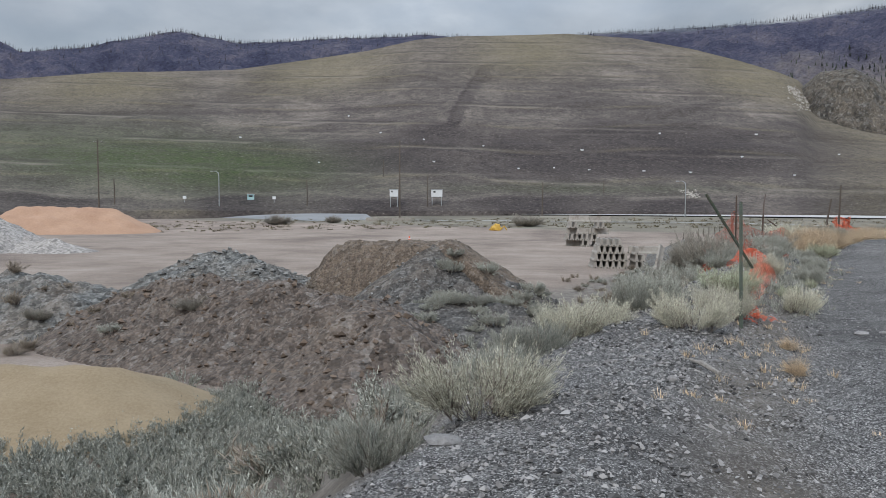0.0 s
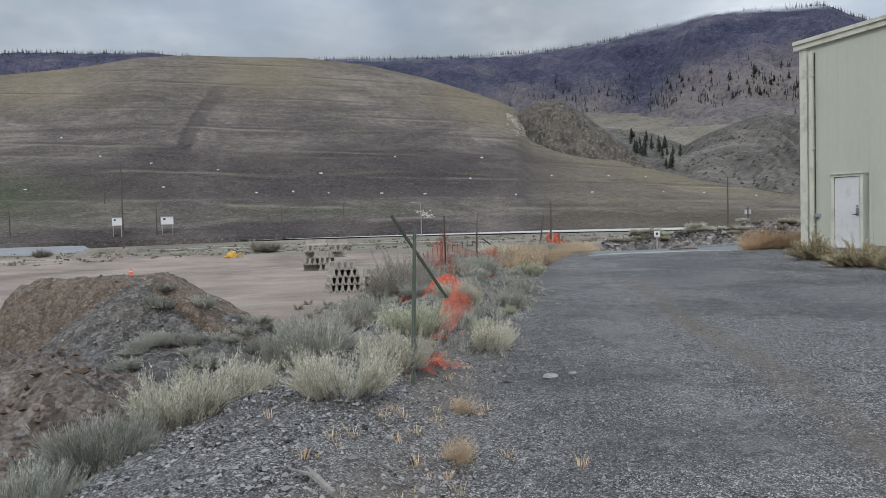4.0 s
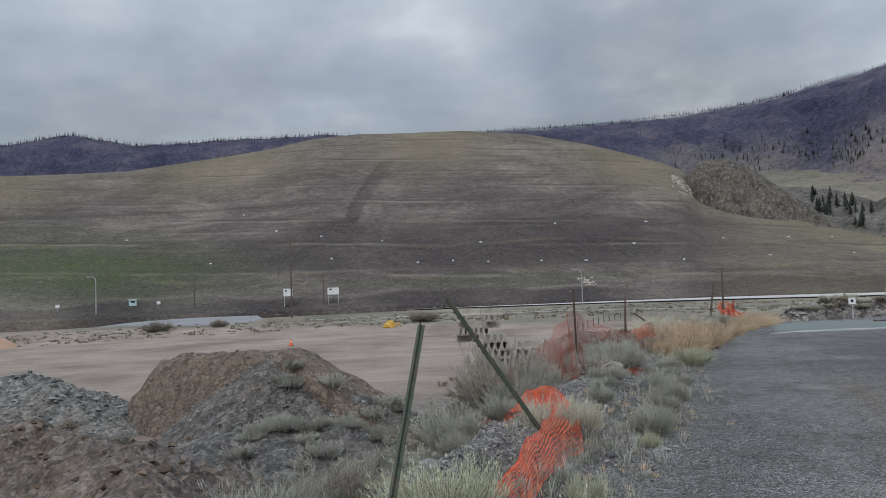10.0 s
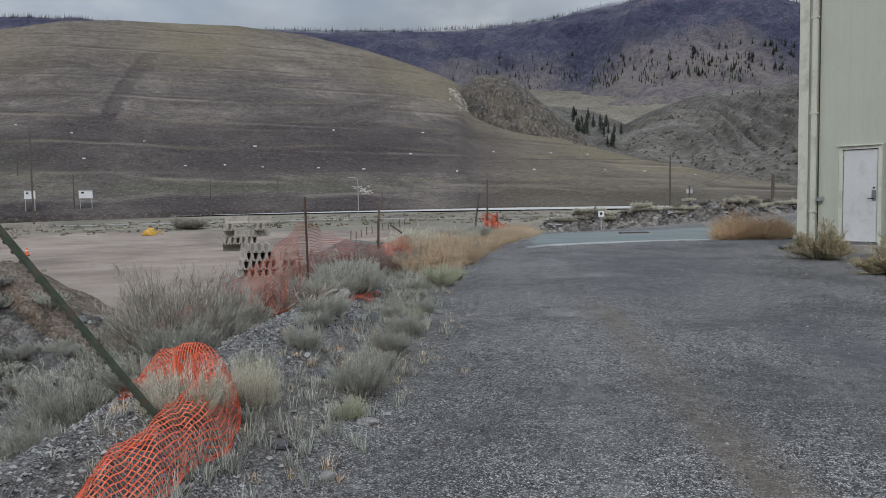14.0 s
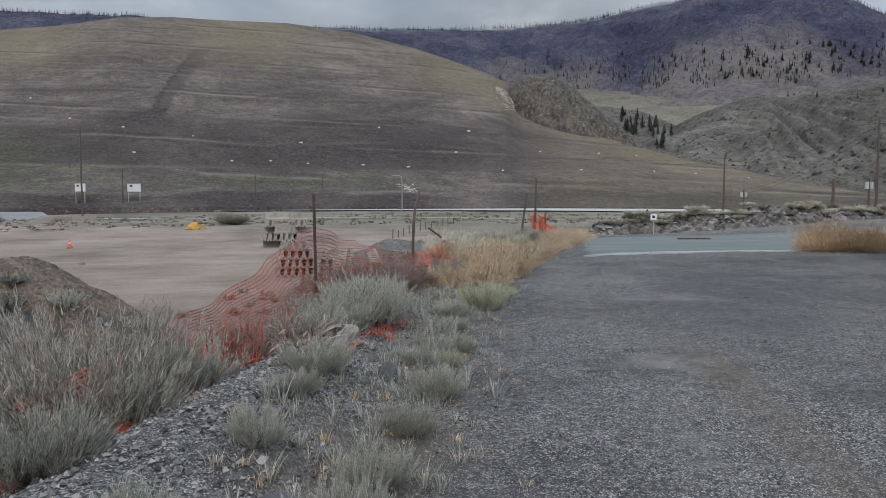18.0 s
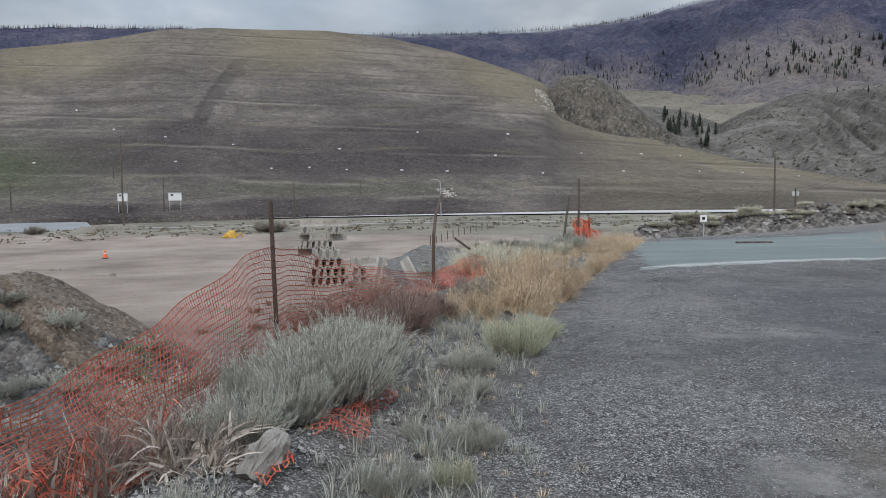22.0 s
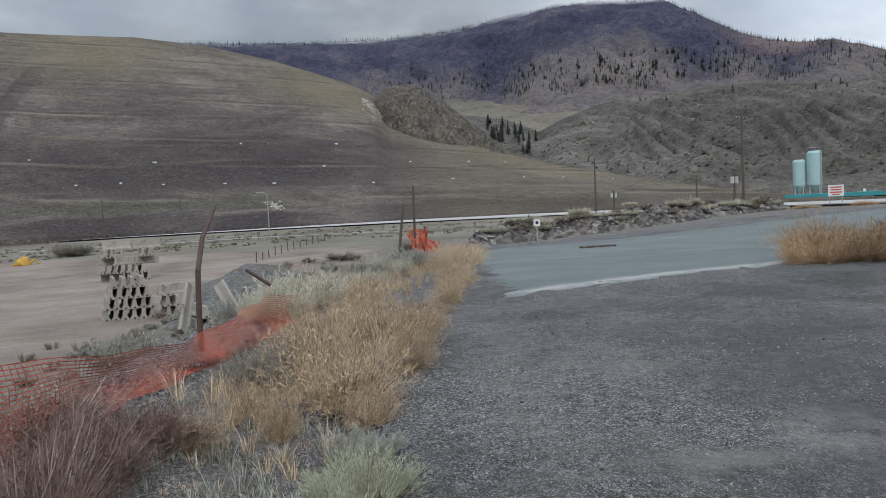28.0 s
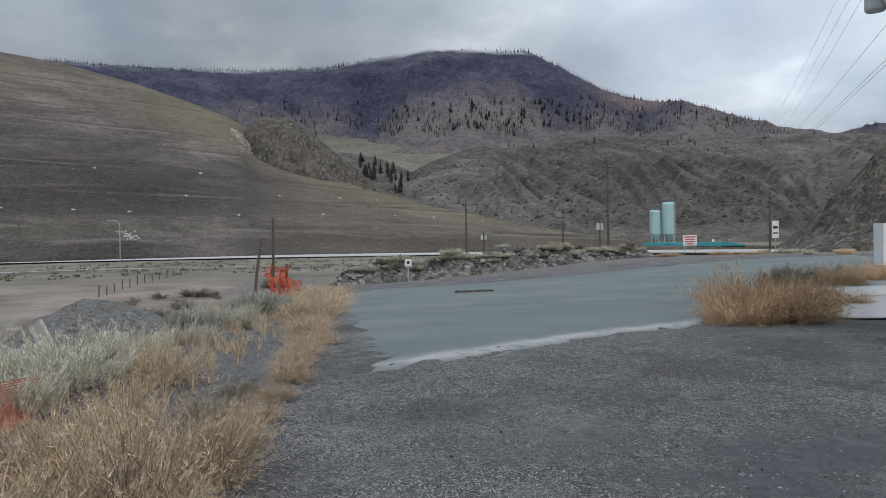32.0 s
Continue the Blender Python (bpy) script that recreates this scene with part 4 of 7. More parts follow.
def warehouse():
    def roof_z(x):
        return EAVE + 0.075 * min(x, LEN - x)
    d0, d1, dz0, dz1 = 0.96, 1.78, 0.22, 2.36
    # cladding in ribbed sheets, with the doorway left open
    x = 0.02
    k = 0
    while x < LEN - 0.01:
        w = min(0.3, LEN - x)
        bm = bmesh.new()
        lo = 0.3
        if x + w > d0 - 0.02 and x < d1 + 0.02:
            lo = dz1 + 0.06
        top = roof_z(x + w / 2)
        out = [(x, 0.0), (x + w * 0.62, 0.0), (x + w * 0.70, 0.0025), (x + w * 0.90, 0.0025), (x + w * 0.97, 0.0), (x + w, 0.0)]
        f = [(bm.verts.new((a, b, lo)), bm.verts.new((a, b, top))) for a, b in out]
        r = [(bm.verts.new((a, -0.05, lo)), bm.verts.new((a, -0.05, top))) for a in (x, x + w)]
        for p, q in zip(f, f[1:]):
            bm.faces.new((p[0], q[0], q[1], p[1]))
        bm.faces.new((r[0][1], r[1][1], r[1][0], r[0][0]))
        part("wall_panel", bm, M_WALL, shed)
        x += w
    part("wall_panel", boxed(0.86, d0 - 0.05, -0.05, 0.0, 0.3, dz1 + 0.06), M_WALL, shed)
    part("wall_panel", boxed(d1 + 0.05, 2.12, -0.05, 0.0, 0.3, dz1 + 0.06), M_WALL, shed)
    part("end_wall", boxed(0.0, 0.05, -DEEP, -0.06, 0.0, EAVE), M_WALL, shed)
    part("end_wall", boxed(LEN - 0.05, LEN, -DEEP, -0.06, 0.0, EAVE), M_WALL, shed)
    part("rear_wall", boxed(0.06, LEN - 0.06, -DEEP - 0.05, -DEEP, 0.0, EAVE), M_WALL, shed)
    part("footing", boxed(0.03, d0 - 0.06, -0.25, -0.005, -0.25, 0.3, bevel=0.01), M_CONCRETE, shed)
    part("footing", boxed(d1 + 0.06, LEN, -0.25, -0.005, -0.25, 0.3, bevel=0.01), M_CONCRETE, shed)
    part("doorstep", boxed(d0 - 0.06, d1 + 0.06, -0.3, 0.25, -0.2, 0.17, bevel=0.015), M_CONCRETE, shed, "worn concrete doorstep")
    part("corner_trim", box(boxed(-0.03, 0.2, 0.004, 0.032, 0.28, EAVE + 0.02), -0.03, 0.0, -0.25, 0.004, 0.28, EAVE), M_TRIM, shed)
    pipe = bmesh.new()
    box(pipe, 0.30, 0.41, 0.03, 0.12, 0.1, EAVE - 0.15, bevel=0.012)
    box(pipe, 0.29, 0.42, 0.05, 0.24, 0.04, 0.14, bevel=0.012)
    dp = part("downpipe", pipe, M_TRIM, shed, "cream square downpipe")
    for z in (0.9, 3.2, 5.4):
        part("strap", boxed(0.27, 0.44, 0.02, 0.13, z, z + 0.04), M_TRIM, dp)
    part("conduit_box", boxed(0.47, 0.60, 0.02, 0.1, 1.16, 1.27, bevel=0.008), M_GALV, shed, "small grey junction box")
    part("conduit", tube(bmesh.new(), [(0.455, 0.035, 0.3), (0.455, 0.035, EAVE - 0.2)], 0.012, 6), M_DARK, shed)
    # rake trim in two stepped boards, roof behind it
    for z0, z1, y1 in ((-0.02, 0.14, 0.10), (0.14, 0.25, 0.15)):
        bm = bmesh.new()
        pts = [(-0.18, roof_z(0) - 0.035 + z0), (LEN / 2, roof_z(LEN / 2) + z0), (LEN + 0.18, roof_z(0) - 0.035 + z0),
               (LEN + 0.18, roof_z(0) - 0.035 + z1), (LEN / 2, roof_z(LEN / 2) + z1), (-0.18, roof_z(0) - 0.035 + z1)]
        part("rake_trim", profile(bm, pts, 0.005, y1), M_TRIM, shed)
    bm = bmesh.new()
    pts = [(-0.18, roof_z(0) + 0.02), (LEN / 2, roof_z(LEN / 2) + 0.05), (LEN + 0.18, roof_z(0) + 0.02), (LEN + 0.18, roof_z(0) + 0.19), (LEN / 2, roof_z(LEN / 2) + 0.22), (-0.18, roof_z(0) + 0.19)]
    part("roof", profile(bm, pts, -DEEP, 0.0), M_TRIM, shed)
    # door
    door = part("door", boxed(d0 + 0.045, d1 - 0.045, -0.07, -0.02, dz0 + 0.02, dz1 - 0.045, bevel=0.006), M_DOOR, shed, "plain white steel door, shut")
    for a, b, c, d in ((d0 - 0.05, d0 + 0.03, dz0 - 0.05, dz1 + 0.05), (d1 - 0.03, d1 + 0.05, dz0 - 0.05, dz1 + 0.05), (d0 + 0.03, d1 - 0.03, dz1 - 0.03, dz1 + 0.05)):
        part("door_frame", boxed(a, b, -0.09, 0.012, c, d), M_TRIM, shed)
    part("door_shadow_gap", boxed(d0 + 0.03, d1 - 0.03, -0.12, -0.075, dz0, dz1 - 0.03), M_DARK, shed)
    part("drip_cap", boxed(d0 - 0.06, d1 + 0.06, 0.0, 0.05, dz1 + 0.045, dz1 + 0.065), M_TRIM, shed)
    part("threshold", boxed(d0, d1, -0.1, 0.04, dz0 - 0.05, dz0 + 0.01), M_STEEL, shed)
    lock = part("lock_plate", boxed(d1 - 0.16, d1 - 0.075, -0.022, -0.005, 1.17, 1.40, bevel=0.006), M_STEEL, door)
    part("lever", tube(bmesh.new(), [(d1 - 0.115, -0.005, 1.22), (d1 - 0.115, 0.05, 1.22), (d1 - 0.22, 0.055, 1.21)], 0.011, 8), M_DARK, door)
    part("keyhole", tube(bmesh.new(), [(d1 - 0.115, -0.015, 1.46), (d1 - 0.115, 0.004, 1.46)], 0.02, 10), M_DARK, door)
    for z in (0.5, 1.3, 2.1):
        part("hinge", boxed(d0 + 0.025, d0 + 0.05, -0.025, -0.012, z, z + 0.1), M_STEEL, door)


warehouse()
for ob in shed.children_recursive:      # outwards is towards the road
    ob.data.transform(Matrix.Diagonal((1, -1, 1, 1)))
    ob.data.flip_normals()


# ---- far things ----
from mathutils.bvhtree import BVHTree


def surface_of(ob):
    n = len(ob.data.vertices)
    co = np.zeros(n * 3)
    ob.data.vertices.foreach_get("co", co)
    return BVHTree.FromPolygons([tuple(c) for c in co.reshape(-1, 3)], [tuple(p.vertices) for p in ob.data.polygons])


TREE_LANDFILL, TREE_GULLIED, TREE_MOUNTAIN = surface_of(landfill), surface_of(gullied), surface_of(mountains)


def bearing(az, el, d=1.0):
    """The way from the valley eye point at a bearing and a rise."""
    return Vector((math.sin(radians(az)), math.cos(radians(az)), el)) * d


def on_hill(tree, az, el):
    place = tree.ray_cast(Vector(EYE), bearing(az, el).normalized())[0]
    return place


def at_bearing(az, d, z=None):
    x, y = EYE[0] + d * math.sin(radians(az)), EYE[1] + d * math.cos(radians(az))
    return (x, y, float(ground_z(x, y)) if z is None else z)


rnd = random.Random(5)

# charred trunks on the ridges and slopes


def charred():
    verts, faces = [], []
    n = len(mountains.data.vertices)
    co = np.zeros(n * 3)
    mountains.data.vertices.foreach_get("co", co)
    co = co.reshape(420, 78, 3)
    for i in range(8000):
        a = rnd.random() * 418
        s = (69 - abs(rnd.gauss(0, 1.2))) if rnd.random() < 0.55 else rnd.uniform(30, 68)
        i0, j0 = int(a), int(max(1, min(s, 68.9)))
        f, g = a - i0, s - int(s)
        p = (co[i0, j0] * (1 - f) + co[i0 + 1, j0] * f) * (1 - g) + (co[i0, j0 + 1] * (1 - f) + co[i0 + 1, j0 + 1] * f) * g
        if p[2] > 436:
            continue
        h, w = rnd.uniform(5, 12) * (1.0 if j0 > 64 else 0.85), rnd.uniform(0.4, 0.8)
        k = len(verts)
        lean = rnd.uniform(-0.6, 0.6)
        for q in range(3):
            t = q * 2.094
            verts.append((p[0] + w * math.cos(t), p[1] + w * math.sin(t), p[2] - 1.5))
        verts.append((p[0] + lean, p[1], p[2] + h))
        faces += [(k, k + 1, k + 3), (k + 1, k + 2, k + 3), (k + 2, k, k + 3)]
    ob = new("charred_trees", raw("charred_trees", verts, faces, M_CHAR))
    tagged(ob, "thin charred tree trunks along the burnt ridges", "burnt trees", kind="stuff")


charred()


def conifer_mesh(seed):
    r = random.Random(seed)
    verts, faces = [], []
    for i in range(420):
        z = r.random() ** 0.8
        reach = (1 - z) * 0.24 + 0.015
        a, q = r.random() * 6.283, r.uniform(0.25, 1.0)
        x, y = math.cos(a) * reach * q, math.sin(a) * reach * q
        s = 0.05 * (1.2 - z)
        k = len(verts)
        d = r.uniform(-0.05, 0.0)
        verts += [(x * 0.55, y * 0.55, 0.12 + z * 0.86), (x + s * math.sin(a), y - s * math.cos(a), 0.11 + z * 0.86 + d), (x - s * math.sin(a), y + s * math.cos(a), 0.1 + z * 0.86 + d)]
        faces.append((k, k + 1, k + 2))
    return raw("crown", verts, faces, M_NEEDLE)


def conifers():
    sets = []
    for seed in range(3):
        t = thing("pine_tree", "dark green pine tree on the dry slope", "tree", group="pine trees on the slopes")
        part("trunk", tube(bmesh.new(), [(0, 0, -0.05), (0, 0, 0.5), (0, 0, 0.97)], [0.025, 0.017, 0.004], 5), M_BARK, t)
        part("crown", conifer_mesh(seed), None, t)
        sets.append(t)
    spots = []
    for i in range(26):
        az = rnd.uniform(31.0, 35.2)
        spots.append((TREE_GULLIED, az, 0.113 - 0.0085 * (az - 31) - rnd.uniform(0.003, 0.028), rnd.uniform(5, 11)))
    for i in range(120):
        az = rnd.gauss(47, 7)
        spots.append((TREE_MOUNTAIN, az, rnd.uniform(0.142, 0.178) - 0.0012 * max(0, az - 50), rnd.uniform(6, 12)))
    for i in range(26):
        spots.append((TREE_MOUNTAIN, rnd.uniform(24, 40), rnd.uniform(0.15, 0.178), rnd.uniform(6, 11)))
    for i in range(16):
        spots.append((TREE_GULLIED, rnd.uniform(38, 66), rnd.uniform(0.108, 0.125), rnd.uniform(4, 7)))
    first = True
    for k, (tree, az, el, h) in enumerate(spots):
        p = on_hill(tree, az, el)
        if p is None:
            continue
        m = Matrix.LocRotScale(p, Euler((0, 0, rnd.random() * 6)), (h * rnd.uniform(0.9, 1.3), h, h))
        copy_thing(sets[k % 3], m)
    for k, t in enumerate(sets):
        p = on_hill(TREE_GULLIED, 32.2 + 0.5 * k, 0.085)
        t.matrix_basis = Matrix.LocRotScale(p, None, (11, 11, 11))


conifers()


def far_woods():
    """Trees on the mountain and shrubs on the gullied slopes, too many to count."""
    r = random.Random(61)
    trees, shrubs = ([], []), ([], [])
    for i in range(1000):
        az = r.uniform(22, 68)
        el = 0.145 + abs(r.gauss(0, 0.02)) - 0.0009 * max(0, az - 46) + 0.006 * math.sin(az * 1.3) - 0.008
        p = on_hill(TREE_MOUNTAIN, az, el)
        if p is None or (math.sin(az * 2.1) + math.sin(az * 0.77 + el * 90) < r.uniform(-1.6, 0.9)):
            continue
        h, w = r.uniform(4, 8.5), r.uniform(0.9, 1.6)
        verts, faces = trees
        for z0, z1, k in ((-1.0, 0.62, 1.0), (0.32, 1.0, 0.62)):
            n = len(verts)
            for q in range(5):
                a = q * 1.2566 + r.random()
                verts.append((p.x + w * k * r.uniform(0.6, 1.2) * math.cos(a), p.y + w * k * r.uniform(0.6, 1.2) * math.sin(a), p.z + (z0 if z0 < 0 else z0 * h)))
            verts.append((p.x + r.uniform(-0.3, 0.3), p.y, p.z + z1 * h))
            faces.extend((n + q, n + (q + 1) % 5, n + 5) for q in range(5))
    for i in range(1700):
        p = on_hill(TREE_GULLIED, r.uniform(24, 70), r.uniform(0.012, 0.125))
        if p is None:
            continue
        s = r.uniform(0.5, 1.5)
        verts, faces = shrubs
        n = len(verts)
        for q in range(6):
            a = q * 1.047
            verts.append((p.x + s * r.uniform(0.7, 1.3) * math.cos(a), p.y + s * r.uniform(0.7, 1.3) * math.sin(a), p.z - 0.3 + r.uniform(0, 0.3) * s))
        verts.append((p.x, p.y, p.z + s * r.uniform(0.7, 1.2)))
        faces.extend((n + q, n + (q + 1) % 6, n + 6) for q in range(6))
    tagged(new("mountain_woods", raw("mountain_woods", *trees, M_NEEDLE)), "dark scattered conifers on the burnt mountainside", "woods", kind="stuff")
    tagged(new("slope_shrubs", raw("slope_shrubs", *shrubs, leafy("dark_shrub", (0.04, 0.042, 0.032), (0.12, 0.115, 0.085)))), "small dark shrubs dotted over the gullied slopes", "shrubs", kind="stuff")


far_woods()


WELLS = ((-10.4, 0.1120), (-0.2, 0.0740), (-4.15, 0.0524), (2.45, 0.0436), (5.2, 0.0444), (7.4, 0.0679), (7.9, 0.0415), (12.0, 0.0396), (13.2, 0.0884), (15.4, 0.0372), (19.95, 0.084), (19.0, 0.0565),
         (22.5, 0.0325), (25.3, 0.0572), (28.36, 0.0328), (29.6, 0.0539), (32.3, 0.0506), (33.6, 0.0303), (36.45, 0.0272), (-18.56, 0.0807), (-8.1, 0.0906), (-4.8, 0.0826), (40.0, 0.0215), (-13.0, 0.0500))


def hill_boxes():
    first = None
    for az, el in WELLS:
        p = on_hill(TREE_LANDFILL, az, el)
        if p is not None:
            s = rnd.uniform(0.38, 0.65)
            m = Matrix.LocRotScale(p + Vector((0, 0, -0.2)), Euler((0, 0, rnd.random() * 3)), (s * 1.3, s, s * 0.8))
            if first is None:
                first = tagged(new("wellhead_box"), "small white wellhead box on the terraced hill", "wellhead box", "wellhead boxes")
                part("housing", boxed(-0.7, 0.7, -0.5, 0.5, 0, 1.1, bevel=0.05), M_WHITE, first)
                part("lid", boxed(-0.75, 0.75, -0.55, 0.55, 1.1, 1.2, bevel=0.03), M_WHITE, first)
                rest = m
            else:
                copy_thing(first, m)
    first.matrix_basis = rest


hill_boxes()


def rubble(name, label, category, spots, material, kind="stuff"):
    """Many angular stones joined: (x, y, z, size)."""
    r = random.Random(9)
    verts, faces = [], []
    base = [(1, 0, 0), (-1, 0, 0), (0, 1, 0), (0, -1, 0), (0, 0, 0.8), (0, 0, -0.6)]
    tri = [(0, 2, 4), (2, 1, 4), (1, 3, 4), (3, 0, 4), (2, 0, 5), (1, 2, 5), (3, 1, 5), (0, 3, 5)]
    for x, y, z, s in spots:
        k, a = len(verts), r.random() * 6.28
        ca, sa = math.cos(a), math.sin(a)
        for p in base:
            q = [c + r.uniform(-0.35, 0.35) for c in p]
            q[0] *= r.uniform(0.8, 1.5)
            verts.append((x + s * (q[0] * ca - q[1] * sa), y + s * (q[0] * sa + q[1] * ca), z + s * q[2]))
        faces += [(k + a0, k + b0, k + c0) for a0, b0, c0 in tri]
    return tagged(new(name, raw(name, verts, faces, material)), label, category, kind=kind)


M_PALESTONE = leafy("pale_stone", (0.26, 0.24, 0.21), (0.52, 0.48, 0.43))
spots = []
for i in range(300):
    t = rnd.random()
    p = on_hill(TREE_LANDFILL, 22.1 + 1.45 * t + rnd.gauss(0, 0.18 + 0.22 * t), 0.141 - 0.031 * t)
    if p:
        spots.append((*p, rnd.uniform(0.2, 0.65)))
for i in range(80):
    t = rnd.random()
    p = on_hill(TREE_LANDFILL, 15.0 + rnd.gauss(0, 0.25) + 0.6 * t, 0.004 + 0.011 * (1 - t))
    if p:
        spots.append((*p, rnd.uniform(0.15, 0.4)))
rubble("rock_chute", "pale broken rock spilled down the hillside", "rubble", spots, M_PALESTONE)

# poles along the highway: x, y, base height, height, kind
POLES = [(-86.3, 169.7, -0.2, 15.2, "arm"), (-87.7, 180.2, 0.7, 5.7, "bare"), (-65.1, 189.5, 0.2, 8.4, "lamp"), (-44.9, 200.3, -0.1, 6.9, "bare"), (-16.9, 167.4, -2.6, 17.2, "bare"),
         (-28.4, 233.5, 1.8, 12.2, "bare"), (-12.8, 203.0, -1.6, 9.6, "bare"), (17.2, 194.0, -1.7, 7.9, "bare"), (36.7, 217.0, -1.2, 8.4, "bare"), (50.2, 182.5, -2.1, 8.3, "lamp"),
         (100.2, 130.5, -1.2, 10.0, "bare"), (112.5, 139.7, -1.5, 4.2, "transformer"), (118.6, 122.6, -0.8, 5.4, "bare"), (90.4, 87.3, -1.0, 12.6, "arm"), (96.7, 94.3, -1.2, 5.2, "transformer"), (130.7, 134.2, -1.4, 6.3, "bare"), (138.4, 90.4, -1.6, 10.3, "arm")]


def poles():
    for x, y, z, h, kind in POLES:
        if kind == "lamp":
            t = thing("street_lamp", "grey galvanised street lamp with a curved arm", "street lamp", (x, y, z), rnd.uniform(-20, 20), "street lamps")
            part("pole", tube(bmesh.new(), [(0, 0, -0.5), (0, 0, h * 0.85), (-0.15, 0, h * 0.95), (-0.7, 0, h), (-1.6, 0, h)], [0.14, 0.10, 0.09, 0.07, 0.06], 8), M_GALV, t)
            part("lamp_head", boxed(-2.3, -1.5, -0.16, 0.16, h - 0.1, h + 0.06, bevel=0.04), M_GALV, t)
        else:
            t = thing("utility_pole", "weathered wooden utility pole by the highway", "utility pole", (x, y, z), rnd.uniform(-15, 15), "utility poles")
            part("pole", tube(bmesh.new(), [(0, 0, -0.6), (0, 0, h * 0.5), (rnd.uniform(-0.1, 0.1), 0, h)], [0.19, 0.16, 0.12], 8), M_POLE, t)
            if kind == "arm":
                part("crossarm", boxed(-1.2, 1.2, -0.06, 0.06, h - 0.7, h - 0.56, bevel=0.01), M_POLE, t)
                for i in (-1.05, -0.45, 0.45, 1.05):
                    part("insulator", tube(bmesh.new(), [(i, 0, h - 0.56), (i, 0, h - 0.36)], 0.05, 6), M_GALV, t)
            if kind == "transformer":
                for i in (-0.45, 0.45):
                    part("transformer", tube(bmesh.new(), [(i, 0, h - 1.6), (i, 0, h - 0.6)], 0.28, 10), M_TRANS, t)


poles()


def board(name, label, category, at, turn, w, h, lift, material=None, posts=2, group=""):
    t = thing(name, label, category, at, turn, group)
    part("panel", boxed(-w / 2, w / 2, -0.05, 0.05, lift, lift + h, bevel=0.015), material or M_WHITE, t)
    for i in ([0] if posts == 1 else [-w * 0.4, w * 0.4]):
        part("post", boxed(i - 0.06, i + 0.06, 0.05, 0.15, -0.4, lift + h), M_GALV, t)
    return t


# two white huts beside the highway
for x, y, w in ((-21.9, 203.0, 2.2), (-10.4, 204.9, 3.0)):
    t = thing("equipment_hut", "small white equipment hut on short legs", "hut", (x, y, 2.0), 4, "equipment huts")
    part("cabin", boxed(-w / 2, w / 2, -1.0, 1.0, 0.35, 2.25, bevel=0.04), M_WHITE, t)
    part("roof", boxed(-w / 2 - 0.12, w / 2 + 0.12, -1.12, 1.12, 2.25, 2.37, bevel=0.02), M_GALV, t)
    part("window", boxed(-w * 0.32, -w * 0.12, -1.03, -1.0, 1.5, 1.9), M_DARK, t)
    for i in (-w * 0.42, w * 0.42):
        part("leg", boxed(i - 0.08, i + 0.08, -0.9, 0.9, -4.0, 0.35), M_GALV, t)

# blue hut and small signs at the side road
t = thing("gate_hut", "small pale blue gate hut beside the road", "hut", on_hill(TREE_LANDFILL, -18.5, 0.0) - Vector((0, 0, 0.1)), 15)
part("cabin", boxed(-0.9, 0.9, -0.8, 0.8, 0, 1.5, bevel=0.03), M_SILO, t)
part("roof", boxed(-1.05, 1.05, -0.95, 0.95, 1.5, 1.65, bevel=0.02), M_WHITE, t)
part("window", boxed(-0.5, 0.5, -0.83, -0.8, 0.8, 1.25), M_DARK, t)
for az in (-16.8, -23.3):
    board("roadside_sign", "small white roadside sign on one post", "sign", on_hill(TREE_LANDFILL, az, -0.004), 15, 0.9, 0.8, 0.9, posts=1, group="roadside signs")

# silos, teal shed and signs up the side road
x, y, _ = at_bearing(52.7, 240)
silo = thing("silo_pair", "pair of pale teal cement silos on legs", "silo", (x, y, -1.5), -53)
for dx, top, r in ((1.3, 12.6, 1.9), (-2.6, 10.4, 1.6)):
    part("tank", tube(bmesh.new(), [(dx, 0, 3.2), (dx, 0, top - 0.6), (dx, 0, top)], [r, r, r * 0.75], 24), M_SILO, silo)
    part("hopper", tube(bmesh.new(), [(dx, 0, 1.0), (dx, 0, 3.2)], [0.4, r], 24), M_SILO, silo)
    for a in range(4):
        q = a * 1.571 + 0.78
        part("leg", tube(bmesh.new(), [(dx + r * 0.9 * math.cos(q), r * 0.9 * math.sin(q), -1), (dx + r * 0.9 * math.cos(q), r * 0.9 * math.sin(q), 4)], 0.12, 6), M_SILO, silo)
part("top_rail", tube(bmesh.new(), [(-0.6, -1.5, 12.6), (-0.6, -1.5, 13.5), (2.6, -1.5, 13.5), (2.6, -1.5, 12.6)], 0.05, 5), M_GALV, silo)
part("ladder", boxed(2.7, 3.1, -1.3, -1.2, 0, 12.6), M_GALV, silo)
x, y, _ = at_bearing(54.5, 212)
t = thing("teal_shed", "long low shed with teal roof", "shed", (x, y, -2.4), -55)
part("wall", boxed(-12, 12, -3, 3, -1, 0.95), M_WHITE, t)
part("side_wall", boxed(6.5, 12.02, -3.05, -3.0, -1, 0.95), M_NAVY, t)
bm = bmesh.new()
profile(bm, [(-12.5, 0.95), (12.4, 0.95), (12.4, 1.1), (8, 1.9), (-12.5, 1.9)], -3.4, 3.4)
part("roof", bm, M_TEAL, t)
part("vent", boxed(4.4, 5.0, -0.3, 0.3, 1.8, 2.6), M_WHITE, t)
t = board("notice_board", "white notice board with red lettering bars", "sign", (131.1, 102.1, -1.7), -54, 2.5, 2.0, 1.1)
for a, b, c in ((-1.0, 1.0, 2.6), (-0.85, 0.85, 2.15), (-0.95, 0.95, 1.7), (-0.6, 0.6, 1.3)):
    part("lettering", boxed(a, b, -0.062, -0.05, c, c + 0.22), M_RED, t)
